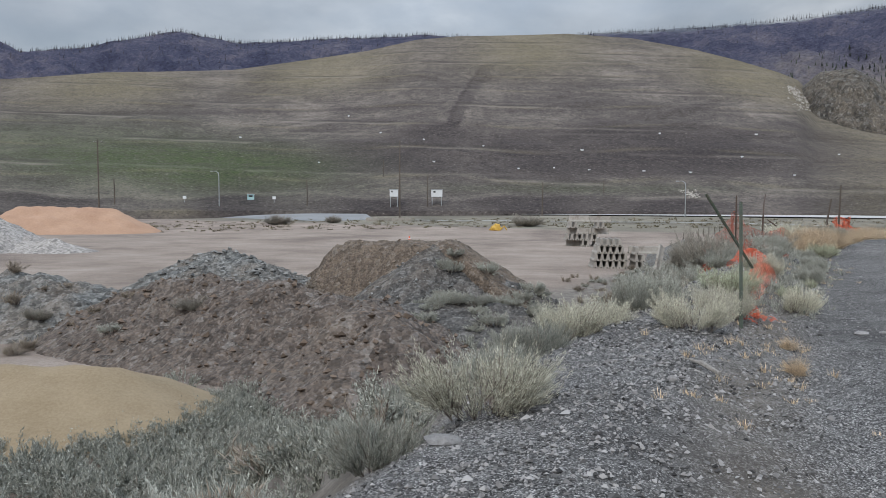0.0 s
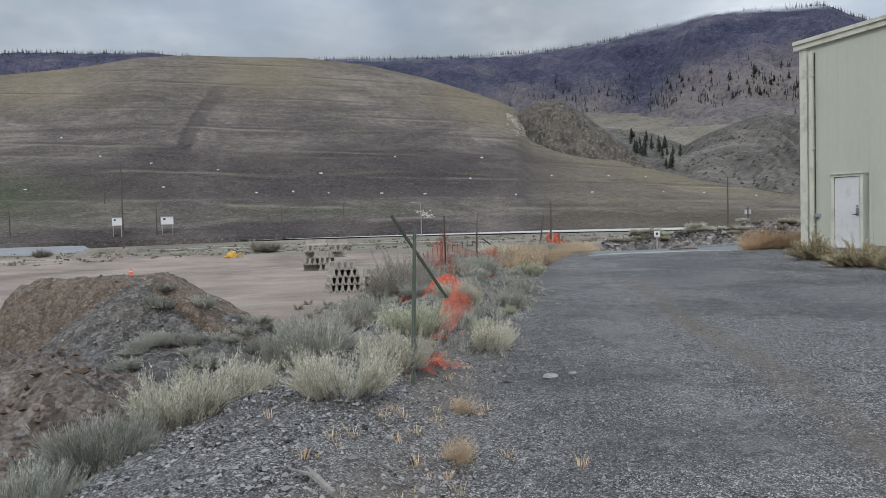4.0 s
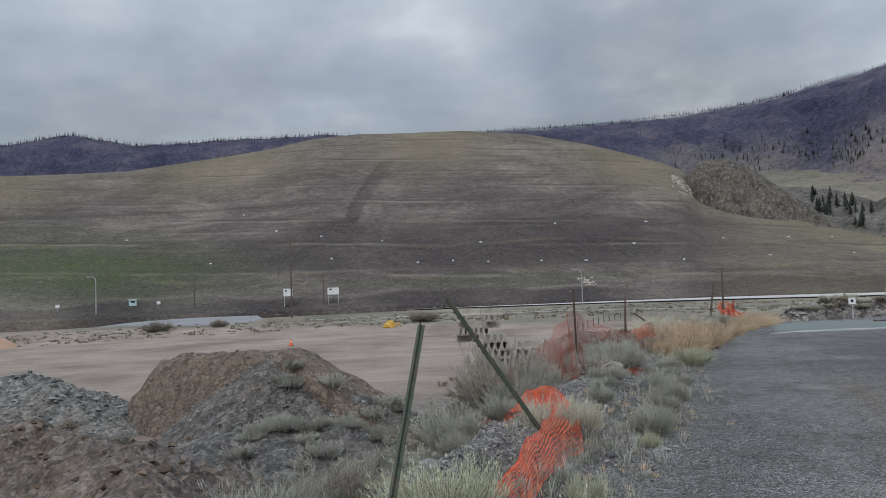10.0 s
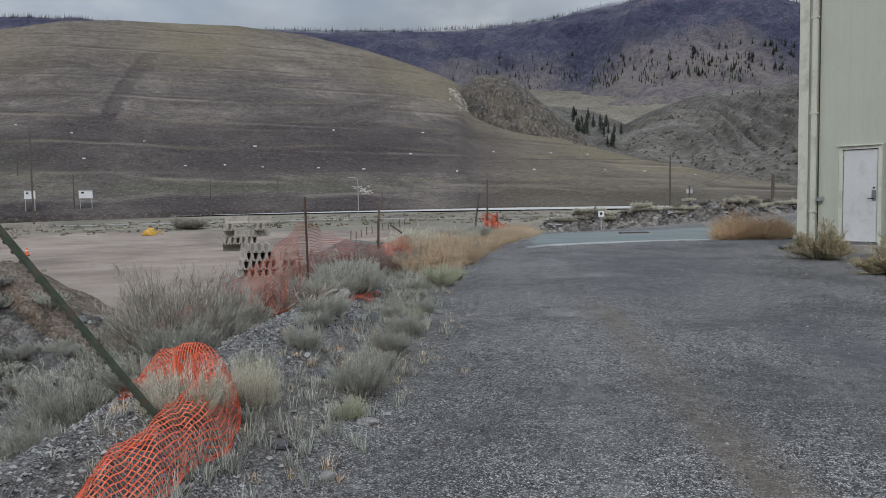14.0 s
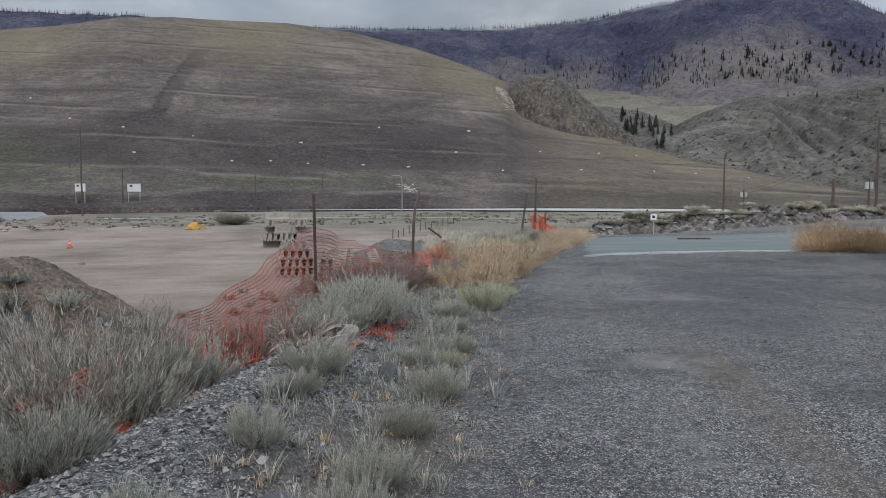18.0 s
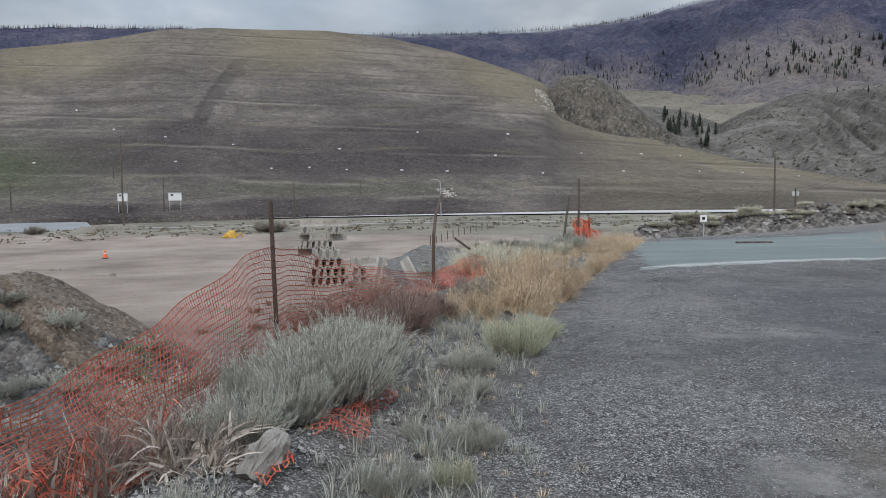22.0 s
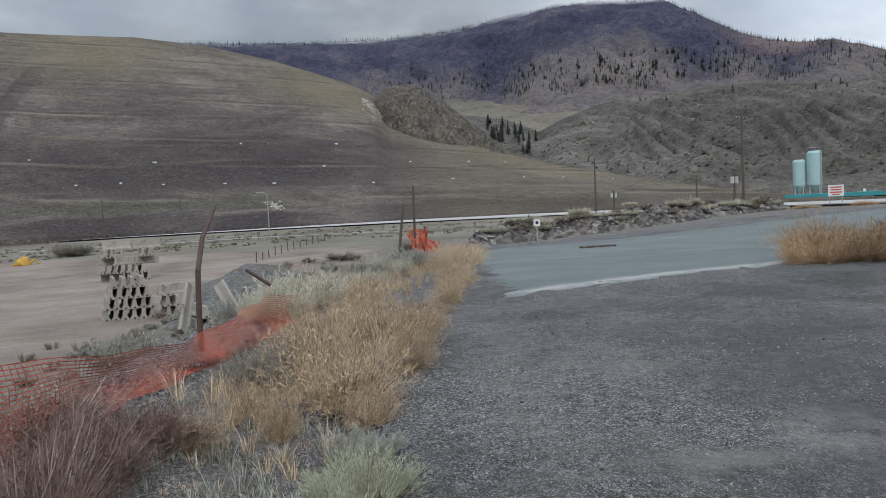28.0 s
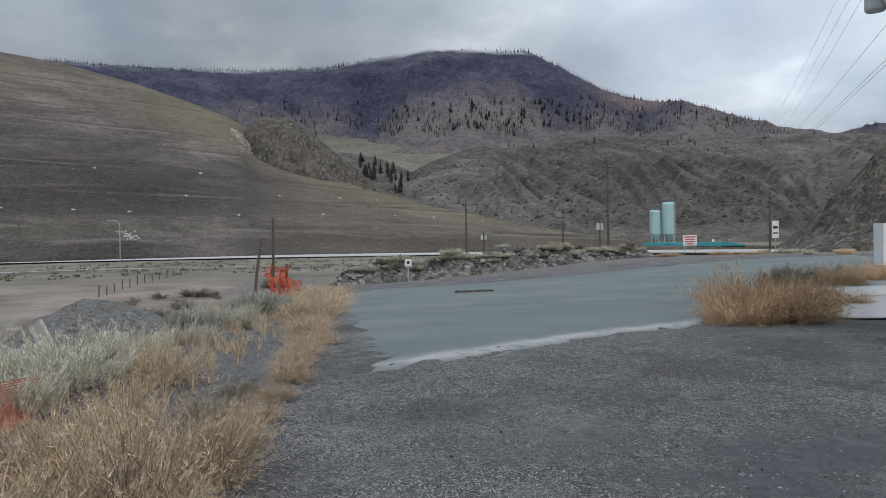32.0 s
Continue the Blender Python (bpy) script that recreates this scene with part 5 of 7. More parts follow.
t = board("road_sign", "tall narrow white road sign on a post", "sign", (95.0, 65.6, -0.9), -58, 0.75, 2.1, 1.75, posts=1)
part("lettering", boxed(-0.25, 0.25, -0.06, -0.05, 2.9, 3.2), M_DARK, t)
part("lettering", boxed(-0.25, 0.25, -0.06, -0.05, 2.3, 2.45), M_DARK, t)

# rubble berm across the end of the road, with a small white sign
def berm():
    p0, p1 = Vector(at_bearing(28.5, 78)), Vector(at_bearing(49.5, 92))
    n, c = 120, 18
    S, C = np.meshgrid(np.linspace(0, 1, n), np.linspace(-1, 1, c), indexing="ij")
    d = (p1 - p0).normalized()
    side = Vector((d.y, -d.x, 0))
    h = (1.9 * sstep(0, 0.09, S) * (1 - 0.45 * sstep(0.5, 1.0, S))) * (1 + 0.18 * np.sin(S * 40) + 0.1 * np.sin(S * 93 + 1))
    w = 3.4
    X = p0.x + (p1.x - p0.x) * S + side.x * C * w
    Y = p0.y + (p1.y - p0.y) * S + side.y * C * w + 1.5 * np.sin(S * 9)
    Z = ground_z(X, Y) - 0.1 + h * np.clip(1.25 * (1 - np.abs(C)), 0, 1) + 0.12 * rng.normal(0, 1, X.shape) * (np.abs(C) < 0.9)
    ob = tagged(sheet("rubble_berm", X, Y, Z, M_BERM, smooth=False), "dark rubble berm with pale brush on top", "berm")
    spots = []
    for i in range(500):
        a, b = rnd.random(), rnd.randrange(3, 15)
        k = int(a * (n - 1))
        spots.append((X[k, b], Y[k, b], Z[k, b], rnd.uniform(0.1, 0.36)))
    rubble("berm_rocks", "angular dark rocks on the berm", "rocks", spots, M_CHIP)
    return X, Y, Z


BX, BY, BZ = berm()
x, y, _ = at_bearing(33.6, 76.5)
t = board("small_sign", "small white sign in front of the berm", "sign", (x, y, float(ground_z(x, y))), -34, 0.6, 0.62, 1.35, posts=1)
part("symbol", boxed(-0.12, 0.12, -0.062, -0.05, 1.55, 1.8), M_DARK, t)

# utility pole with transformers beyond the warehouse, its cabinet, wires
PX, PY = 40.3, 30.8
PZ = 0.35
up = thing("transformer_pole", "tall wooden pole carrying three grey transformers", "utility pole", (PX, PY, PZ), 0)
part("pole", tube(bmesh.new(), [(0, 0, -1), (0, 0, 6), (0.08, 0, 13.6)], [0.2, 0.17, 0.13], 12), M_POLE, up)
for dx, dy in ((-0.62, -0.35), (0.75, -0.2), (-0.1, 0.6)):
    c = part("transformer", tube(bmesh.new(), [(dx, dy, 9.75), (dx, dy, 9.81), (dx, dy, 10.85), (dx, dy, 10.95)], [0.34, 0.38, 0.38, 0.3], 16), M_TRANS, up)
    part("bushing", tube(bmesh.new(), [(dx, dy, 10.95), (dx, dy, 11.3)], 0.05, 6), M_DARK, c)
part("bracket", boxed(-0.7, 0.8, -0.06, 0.06, 10.3, 10.42), M_GALV, up)
part("crossarm", boxed(-1.3, 1.3, -0.07, 0.07, 13.0, 13.15, bevel=0.01), M_POLE, up)
cab = thing("meter_cabinet", "grey meter cabinet between white side panels", "cabinet", (52.6, 35.6, float(ground_z(52.6, 35.6)) + 0.55), -22)
part("body", boxed(-0.75, 0.75, -0.3, 0.3, -0.6, 1.6, bevel=0.02), M_GALV, cab)
part("side_panel", boxed(-1.2, -0.77, -0.36, 0.3, -0.6, 1.68, bevel=0.015), M_WHITE, cab)
part("side_panel", boxed(0.77, 1.12, -0.36, 0.3, -0.6, 1.66, bevel=0.015), M_WHITE, cab)
part("cap", boxed(-0.76, 0.76, -0.34, 0.3, 1.6, 1.68), M_DARK, cab)
part("door_gap", boxed(-0.01, 0.01, -0.312, -0.3, 0.05, 1.5), M_DARK, cab)
bol = thing("bollard", "leaning yellow steel bollard", "bollard", (50.6, 32.3, float(ground_z(50.6, 32.3))), 0)
part("tube", tube(bmesh.new(), [(0, 0, -0.2), (-0.25, 0, 1.85)], 0.09, 10), M_YELLOW, bol)


def wire(a, b, sag, r=0.02):
    pts = []
    for k in range(13):
        t = k / 12
        p = Vector(a).lerp(Vector(b), t)
        p.z -= sag * 4 * t * (1 - t)
        pts.append(p)
    ob = part("overhead_wire", tube(bmesh.new(), pts, r, 4), M_CABLE)
    tagged(ob, "thin black overhead wire", "wire", "overhead wires")


far_end = [EYE[0] + 420 * math.sin(radians(60)), EYE[1] + 420 * math.cos(radians(60)), 52]
for k, (z, dz) in enumerate(((PZ + 13.2, 6), (PZ + 13.2, 4), (PZ + 13.2, 2), (PZ + 9.4, 0), (PZ + 8.0, -2), (PZ + 7.8, -3))):
    off = (-1.1, 0.0, 1.1, 0, 0, 0)[k]
    wire((PX + off, PY, z), (far_end[0] + off * 3, far_end[1], far_end[2] + dz), 4.0 if k < 3 else 5.0, 0.008)
for z, e in ((9.6, 6.9), (8.3, 6.6), (8.1, 6.0)):
    wire((PX, PY, PZ + z), (24.0, 9.0, e), 0.5, 0.009)
# line of wires between the highway poles
for a, b, z0, z1 in (((-16.9, 167.4), (-86.3, 169.7), 13.5, 14.4), ((-16.9, 167.4), (100.2, 130.5), 14.0, 8.0), ((90.4, 87.3), (112.5, 139.7), 10.9, 2.6), ((100.2, 130.5), (90.4, 87.3), 8.0, 10.5)):
    for k in (0, 0.7):
        wire((*a, z0 - k), (*b, z1 - k), 1.5, 0.02)


# ---- heaps in the lower yard ----
def heap(name, label, ridge, slope, material, reach, lumps=0.25, lump_k=0.9, seed=0.0, res=90, cap=None, steep=None):
    """A heap round a ridge line of (x, y, z) points, falling at its slope; only what stands above the ground is kept."""
    xs, ys = [p[0] for p in ridge], [p[1] for p in ridge]
    gx = np.linspace(min(xs) - reach, max(xs) + reach, res)
    gy = np.linspace(min(ys) - reach, max(ys) + reach, res)
    X, Y = np.meshgrid(gx, gy, indexing="ij")
    H = np.full_like(X, -99.0)
    for a, b in zip(ridge, ridge[1:] or ridge):
        ax, ay, az = a
        dx, dy, dz = (b[0] - ax, b[1] - ay, b[2] - az)
        n = dx * dx + dy * dy
        t = np.clip(((X - ax) * dx + (Y - ay) * dy) / n, 0, 1) if n else 0 * X
        d = np.hypot(X - ax - t * dx, Y - ay - t * dy)
        d = np.sqrt(d * d + 0.35 ** 2) - 0.35
        s = slope
        if steep is not None:
            ang = (X - ax - t * dx) * steep[0] + (Y - ay - t * dy) * steep[1]
            s = slope + steep[2] * sstep(0.0, 0.5, ang)
        H = np.maximum(H, az + t * dz - d * s)
    if cap is not None:
        H = np.minimum(H, cap + 0.05 * (X - X.mean()))
    G = ground_z(X, Y)
    rise = np.clip(H - G, 0, None)
    H = H + lumps * octaves(X, Y, lump_k, 5, 0.55, False, seed) * sstep(0, 1.2, rise)
    H = np.where(H > G, H, G - 0.25 - 0.1 * np.clip(G - H, 0, 4))
    i = np.arange(res * res).reshape(res, res)
    keep = (H > G - 0.02)
    co = np.stack([X, Y, H], -1).reshape(-1, 3)
    faces = []
    for a in range(res - 1):
        for b in range(res - 1):
            if keep[a, b] or keep[a + 1, b] or keep[a, b + 1] or keep[a + 1, b + 1]:
                faces.append((int(i[a, b]), int(i[a + 1, b]), int(i[a + 1, b + 1]), int(i[a, b + 1])))
    used = sorted({k for f in faces for k in f})
    back = {k: j for j, k in enumerate(used)}
    me = raw(name, co[used], [tuple(back[k] for k in f) for f in faces], material, True)
    ob = tagged(new(name, me), label, "soil heap" if "soil" in name or "earth" in name else "heap")
    HEAPS.append((BVHTree.FromPolygons([tuple(c) for c in co[used]], [tuple(back[k] for k in f) for f in faces]), ob))
    return X, Y, H, rise


HEAPS = []
brown = heap("brown_earth_heap", "tall brown earth heap with a scraped steep face", [(-8.0, 41.6, -0.95), (-5.2, 39.6, -0.5), (-2.7, 37.6, -0.3), (-2.3, 39.2, -0.4), (-7.6, 43.4, -0.8)], 0.66, M_MUD, 10.5, 0.16, 1.3, 1.0, 150, cap=-1.0, steep=(-0.7, -0.71, 0.8))
dark = heap("dark_soil_heap", "low dark soil heap with roots and dry weeds", [(-13.5, 29.0, -1.9), (-9.8, 27.2, -1.7), (-6.6, 25.6, -1.75), (-4.2, 24.0, -1.95), (-3.2, 20.8, -2.1)], 0.55, M_DARKMUD, 9, 0.34, 1.0, 2.0, 130)
blue = heap("rubble_heap", "blue-grey rubble heap with broken stones", [(-16.6, 43.4, -1.95), (-15.2, 42.6, -1.75), (-14.0, 41.8, -1.85), (-12.4, 41.0, -2.2)], 0.46, M_BLUEGRAVEL, 11, 0.28, 1.3, 3.0, 110)
flank = heap("gravelly_flank", "grey gravelly flank beside the earth heap", [(-2.7, 37.2, -0.92), (-0.5, 36.8, -1.85), (2.5, 36.4, -3.15)], 0.72, M_GREYSOIL, 6, 0.12, 1.4, 9.0, 90)
heap("grey_soil_bank", "low grey soil bank at the foot of the heaps", [(-4.2, 31.5, -3.2), (-1.0, 32.0, -2.9), (2.0, 31.0, -3.3)], 0.3, M_GREYSOIL, 5.5, 0.16, 1.2, 12.0, 80)
heap("weedy_soil_heap", "grey weedy soil heap", [(-21.5, 33.0, -2.0), (-17.5, 31.5, -2.3)], 0.42, M_BLUEGRAVEL, 9, 0.3, 1.1, 4.0, 90)
heap("pale_gravel_heap", "large pale gravel heap", [(-63, 81, 4.4), (-57.5, 79, 2.0)], 0.6, M_PALEGRAVEL, 17, 0.3, 0.5, 5.0, 90)
heap("gravel_heap", "low pale gravel heap", [(-50, 80, -2.5), (-43, 77, -3.4)], 0.3, M_PALEGRAVEL, 10, 0.3, 0.6, 5.5, 80)
heap("orange_sand_heap", "long orange sand heap", [(-74, 119, 0.1), (-67, 122, 0.15), (-61, 124, -0.4)], 0.5, M_ORANGESAND, 13, 0.3, 0.4, 6.0, 80)
heap("yellow_sand_heap", "smooth ochre sand heap", [(-17.0, 17.0, -3.3), (-12.8, 17.6, -2.75), (-10.0, 18.0, -2.85), (-8.9, 18.7, -3.4)], 0.45, M_SAND, 5.5, 0.10, 0.8, 7.0, 80)
heap("spoil_bank", "grey spoil bank sloping to the yard", [(22, 78, -2.6), (19, 66, -2.6), (16, 56, -2.7)], 0.35, M_BLUEGRAVEL, 8, 0.25, 0.7, 8.0, 80)


def strewn(name, label, field, count, lo, hi, material, seed):
    """Stones lying on a heap's surface."""
    X, Y, H, rise = field
    r = np.random.default_rng(seed)
    spots = []
    while len(spots) < count:
        a, b = r.integers(1, X.shape[0] - 1), r.integers(1, X.shape[1] - 1)
        if rise[a, b] > 0.3:
            s = lo + (hi - lo) * r.random() ** 3
            spots.append((X[a, b] + r.normal(0, 0.06), Y[a, b] + r.normal(0, 0.06), H[a, b] + s * 0.2, s))
    rubble(name, label, "stones", spots, material)


M_BLUESTONE = leafy("bluegrey_stone", (0.10, 0.10, 0.097), (0.36, 0.355, 0.34))
M_CLOD = leafy("soil_clod", (0.075, 0.055, 0.04), (0.24, 0.18, 0.14))
strewn("rubble_stones", "broken blue-grey stones on the rubble heap", blue, 1100, 0.03, 0.18, M_BLUESTONE, 1)
strewn("soil_clods", "dark clods on the soil heap", dark, 1500, 0.02, 0.13, M_CLOD, 2)
strewn("flank_stones", "pale pebbles on the gravelly flank", flank, 500, 0.02, 0.12, M_BLUESTONE, 4)
strewn("earth_clods", "brown clods and stones on the earth heap", brown, 350, 0.02, 0.10, leafy("brown_clod", (0.13, 0.095, 0.07), (0.36, 0.29, 0.23)), 3)


# ---- stacked concrete road barriers ----
def barrier_mesh(length=2.5):
    bm = bmesh.new()
    w = [(0.235, 0.0), (0.235, 0.06), (0.13, 0.2), (0.075, 0.6)]
    profile(bm, [(x, z) for x, z in w] + [(-x, z) for x, z in reversed(w)], 0, length)
    bmesh.ops.bevel(bm, geom=[e for e in bm.edges if e.calc_length() < 0.7], offset=0.012, segments=1, affect="EDGES")
    return bm


first_barrier = thing("road_barrier", "weathered concrete road barrier stacked in the yard", "barrier", (9.26, 61.4, YARD), 0, "stacked concrete barriers")
part("barrier_body", barrier_mesh(), M_CONCRETE, first_barrier)
part("lifting_slot", boxed(-0.05, 0.05, -0.004, 0.03, 0.04, 0.12), M_DARK, first_barrier)
part("lifting_loop", tube(bmesh.new(), [(-0.05, 1.25, 0.58), (-0.05, 1.25, 0.66), (0.05, 1.25, 0.66), (0.05, 1.25, 0.58)], 0.012, 6), M_POSTRUST, first_barrier)


def barriers():
    out = []
    for layer, (n, off) in enumerate(((6, 0.0), (6, 0.05), (5, 0.27), (4, 0.5))):
        out += [((9.26 + off + 0.48 * k + rnd.uniform(-0.02, 0.02), 61.4 + rnd.uniform(-0.15, 0.1), YARD + layer * 0.605), rnd.uniform(-2, 2)) for k in range(n)]
    for layer, n in enumerate((2, 2, 1)):
        out += [((12.5 + 0.5 * k + rnd.uniform(-0.03, 0.03), 60.9, YARD + layer * 0.605), rnd.uniform(-2, 2)) for k in range(n)]
    out.append(((12.1, 62.3, YARD + 1.21), -90))
    # the stack behind, its layers laid crosswise in turn
    tall = []
    for layer, (turned, spots) in enumerate(((True, (10.7,)), (False, (10.7, 11.3, 11.9, 12.5, 13.1, 13.7, 14.3)), (True, (10.8, 13.4)), (False, (11.1, 11.7, 14.4, 15.0)), (True, (11.0, 13.6)))):
        for x in spots:
            tall.append((x, 92.4 if turned else 91.2, YARD + 0.74 * layer, -90 if turned else rnd.uniform(-2, 2)))
    tall += [(12.6, 91.2, YARD, 3), (13.2, 91.2, YARD, -2), (14.2, 91.2, YARD, 0), (14.8, 91.4, YARD, 4), (12.0, 91.0, YARD + 1.48, 2), (13.8, 91.1, YARD + 1.48, -1)]
    for x, y, z, a in tall:
        copy_thing(first_barrier, pose(x, y, z + float(ground_z(x, y)) - YARD - 0.01, 0, 0, a) @ Matrix.Diagonal((1.1, 1.0, 1.225, 1.0)))
    for (x, y, z), a in out[1:]:
        dz = float(ground_z(x, y)) - YARD
        copy_thing(first_barrier, pose(x, y, z + dz - 0.01, 0, 0, a))
    first_barrier.matrix_basis = pose(9.26, 61.4, float(ground_z(9.26, 61.4)) - 0.01)
    for x, y, z, rx, ry, rz in ((12.9, 53.6, 0, 0, 0, 8), (13.5, 53.7, 0, 0, 0, 2), (13.3, 53.6, 0.605, 0, 0, 5), (12.1, 53.0, 0.05, 58, 0, -30), (14.8, 53.3, 0.05, 52, 0, 28)):
        copy_thing(first_barrier, pose(x, y, float(ground_z(x, y)) + z, rx, ry, rz))


barriers()

# row of concrete blocks, dumped yellow part, cone, slabs
first = None
for k in range(7):
    az = -10.0 + 0.52 * k
    p = at_bearing(az, 158)
    if first is None:
        first = thing("concrete_block", "grey interlocking concrete block in a row", "concrete block", p, 8, "row of concrete blocks")
        part("block_body", boxed(-0.68, 0.68, -0.4, 0.4, -0.1, 0.75, bevel=0.03), M_CONCRETE, first)
        part("locking_knob", boxed(-0.4, 0.4, -0.15, 0.15, 0.75, 0.85, bevel=0.02), M_CONCRETE, first)
    else:
        copy_thing(first, pose(*p, 0, 0, 8))
y_at = (3.4, 130.3, float(ground_z(3.4, 130.3)))
yl = thing("yellow_machine_part", "dumped yellow machine hood beside a bush", "machine part", y_at, 10)
bm = bmesh.new()
bmesh.ops.create_icosphere(bm, subdivisions=3, radius=1.0)
for v in bm.verts:
    v.co = Vector((v.co.x * 0.95, v.co.y * 0.7, max(v.co.z, -0.1) * 1.05 + 0.1)) * (1 + 0.28 * noise.noise(v.co * 1.9) + 0.1 * noise.noise(v.co * 5.0))
part("hood", bm, M_YELLOW, yl)
part("arm", tube(bmesh.new(), [(0.7, -0.3, 0.2), (1.3, -0.5, 0.75), (1.75, -0.4, 0.1)], 0.14, 8), M_YELLOW, yl)
part("arm", tube(bmesh.new(), [(-0.8, -0.2, 0.2), (-1.3, -0.3, 0.15)], 0.14, 8), M_YELLOW, yl)
cone = thing("traffic_cone", "orange traffic cone in the empty yard", "traffic cone", (-8.9, 97.0, float(ground_z(-8.9, 97.0))), 0)
part("base", boxed(-0.3, 0.3, -0.3, 0.3, 0, 0.06, bevel=0.02), M_DARK, cone)
part("body", tube(bmesh.new(), [(0, 0, 0.05), (0, 0, 0.85)], [0.24, 0.06], 16), M_CONE, cone)
part("band", tube(bmesh.new(), [(0, 0, 0.5), (0, 0, 0.6)], [0.152, 0.128], 16), M_WHITE, cone)
for k, (x, y, w, d, a) in enumerate(((16.5, 128, 2.2, 1.2, 20), (26.5, 82, 1.6, 0.8, 30), (24.5, 88, 1.8, 0.5, 10), (-12.0, 84, 3.6, 0.35, -20), (-6, 76, 2.6, 0.3, -10), (-20.5, 150, 1.6, 0.9, 0), (30.5, 86, 1.2, 0.8, 40))):
    t = thing("concrete_slab", "pale broken concrete slab lying on dirt", "slab", (x, y, float(ground_z(x, y))), a, "broken slabs")
    part("slab_body", boxed(-w / 2, w / 2, -d / 2, d / 2, -0.1, 0.22, bevel=0.04), M_CONCRETE, t)
t = thing("fallen_log", "brown fallen timber beside the yard", "log", (-2.2, 31.0, float(ground_z(-2.2, 31.0))), 0)
part("timber", tube(bmesh.new(), [(-1.4, 0.2, 0.14), (0, 0, 0.2), (1.5, 0.3, 0.16)], [0.16, 0.18, 0.13], 8), M_BARK, t)
t = thing("fallen_log", "reddish rotten log lying on the bank", "log", on_ground(3.4, 28.5, 0), 15)
part("timber", tube(bmesh.new(), [(-0.9, 0, 0.12), (0, 0.1, 0.2), (0.9, 0, 0.16)], [0.14, 0.16, 0.12], 8), M_POSTRUST, t)

# fence stubs far along the yard
for k in range(12):
    p = at_bearing(14.2 + 0.42 * k, 96 + 3 * k)
    t = thing("fence_stub", "short grey timber fence stub", "fence post", p, 0, "fence stubs")
    part("stake", tube(bmesh.new(), [(0, 0, -0.2), (rnd.uniform(-0.1, 0.1), 0, rnd.uniform(0.8, 1.3))], 0.06, 6), M_POLE, t)

# puddle on the concrete by the warehouse
pu = np.linspace(0, 1, 40)
pw = np.linspace(0, 1, 14)
PA, PW = np.meshgrid(pu, pw, indexing="ij")
x0, y0 = 20.6 + 1.9 * PW, 24.9 - 2.7 * PW
x1, y1 = 32.0 + 4.8 * PW, 29.6 - 1.9 * PW
PXs = x0 + (x1 - x0) * PA + 0.25 * np.sin(PW * 9 + PA * 5)
PYs = y0 + (y1 - y0) * PA + 0.2 * np.sin(PA * 14) * (PW - 0.5)
tagged(sheet("puddle", PXs, PYs, ground_z(PXs, PYs) + 0.03, M_PUDDLE), "shallow puddle with painted white sky reflection and brown stains", "water", kind="structure")
dm = thing("asphalt_debris", "low dark strip of debris on the asphalt", "debris", on_ground(28.7, 42.5, 0.0), -20)
part("mat", boxed(-0.8, 0.8, -0.25, 0.25, -0.03, 0.1, bevel=0.03), M_DARKMUD, dm)


# ---- fence posts and orange netting along the edge ----
def stud_post(name, label, base, top, material, studs=True, group="steel fence posts"):
    """A steel T-post from its foot to its top, with studs on the flange."""
    a, b = Vector(base), Vector(top)
    length = (b - a).length
    q = (b - a).to_track_quat("Z", "Y")
    t = tagged(new(name), label, "fence post", group)
    t.matrix_basis = Matrix.LocRotScale(a, q, None)
    bm = bmesh.new()
    box(bm, -0.017, 0.017, -0.004, 0.004, -0.25, length, bevel=0.0015)
    box(bm, -0.003, 0.003, 0.004, 0.030, -0.25, length - 0.005, bevel=0.001)
    part("shaft", bm, material, t)
    if studs:
        me = bpy.data.meshes.new("stud")
        box_bm = boxed(-0.007, 0.007, -0.013, -0.004, -0.009, 0.009, bevel=0.002)
        box_bm.to_mesh(me), box_bm.free()
        for k in range(int(length / 0.055)):
            s = part("stud", me, material, t)
            s.location = (0, 0, 0.05 + k * 0.055)
    return t


def uvz(u, v, dz=0.0):
    x, y = xy(u, v)
    return (x, y, float(ground_z(x, y)) + dz)


stud_post("fence_post", "green steel T-post leaning over a bush", (1.86, 7.36, -0.02), (2.20, 8.44, 1.31), M_POSTGREEN)
stud_post("fence_post", "weathered green T-post leaning steeply into orange netting", (3.38, 10.845, 0.12), (2.52, 10.80, 1.42), M_POSTGREEN)
stud_post("fence_post", "upright rusty T-post holding the orange net", (5.36, 17.70, -0.15), (5.33, 17.66, 1.46), M_POSTRUST)
bent = thing("bent_stake", "bent dark steel stake standing alone", "fence post", (7.98, 23.0, 0.02), 0, "steel fence posts")
part("shaft", tube(bmesh.new(), [(0, 0, -0.2), (0.0, 0.0, 0.5), (0.02, 0.02, 0.9), (0.13, 0.3, 1.2), (0.38, 0.85, 1.52)], [0.03, 0.028, 0.027, 0.025, 0.02], 7), M_POSTRUST, bent)
for k, (dx, dy, h, lean) in enumerate(((0, 0, 3.3, 0.05), (-0.75, 0.3, 2.6, 0.4), (2.0, 4.5, 1.6, 0.0), (2.6, 5.0, 1.5, 0.1), (3.3, 5.4, 1.5, -0.1))):
    x, y = 21.6 + dx, 46.8 + dy
    z = float(ground_z(x, y))
    t = thing("timber_stake", "thin dark timber stake by the far netting", "fence post", (x, y, z), 0, "timber stakes")
    part("stake", tube(bmesh.new(), [(0, 0, -0.3), (lean * 0.5, 0, h * 0.5), (lean, 0, h)], [0.07, 0.06, 0.05], 7), M_POLE, t)
t = thing("broken_stake", "short broken dark stake lying in brush", "fence post", uvz(26.6, -1.9, 0.55), 0)
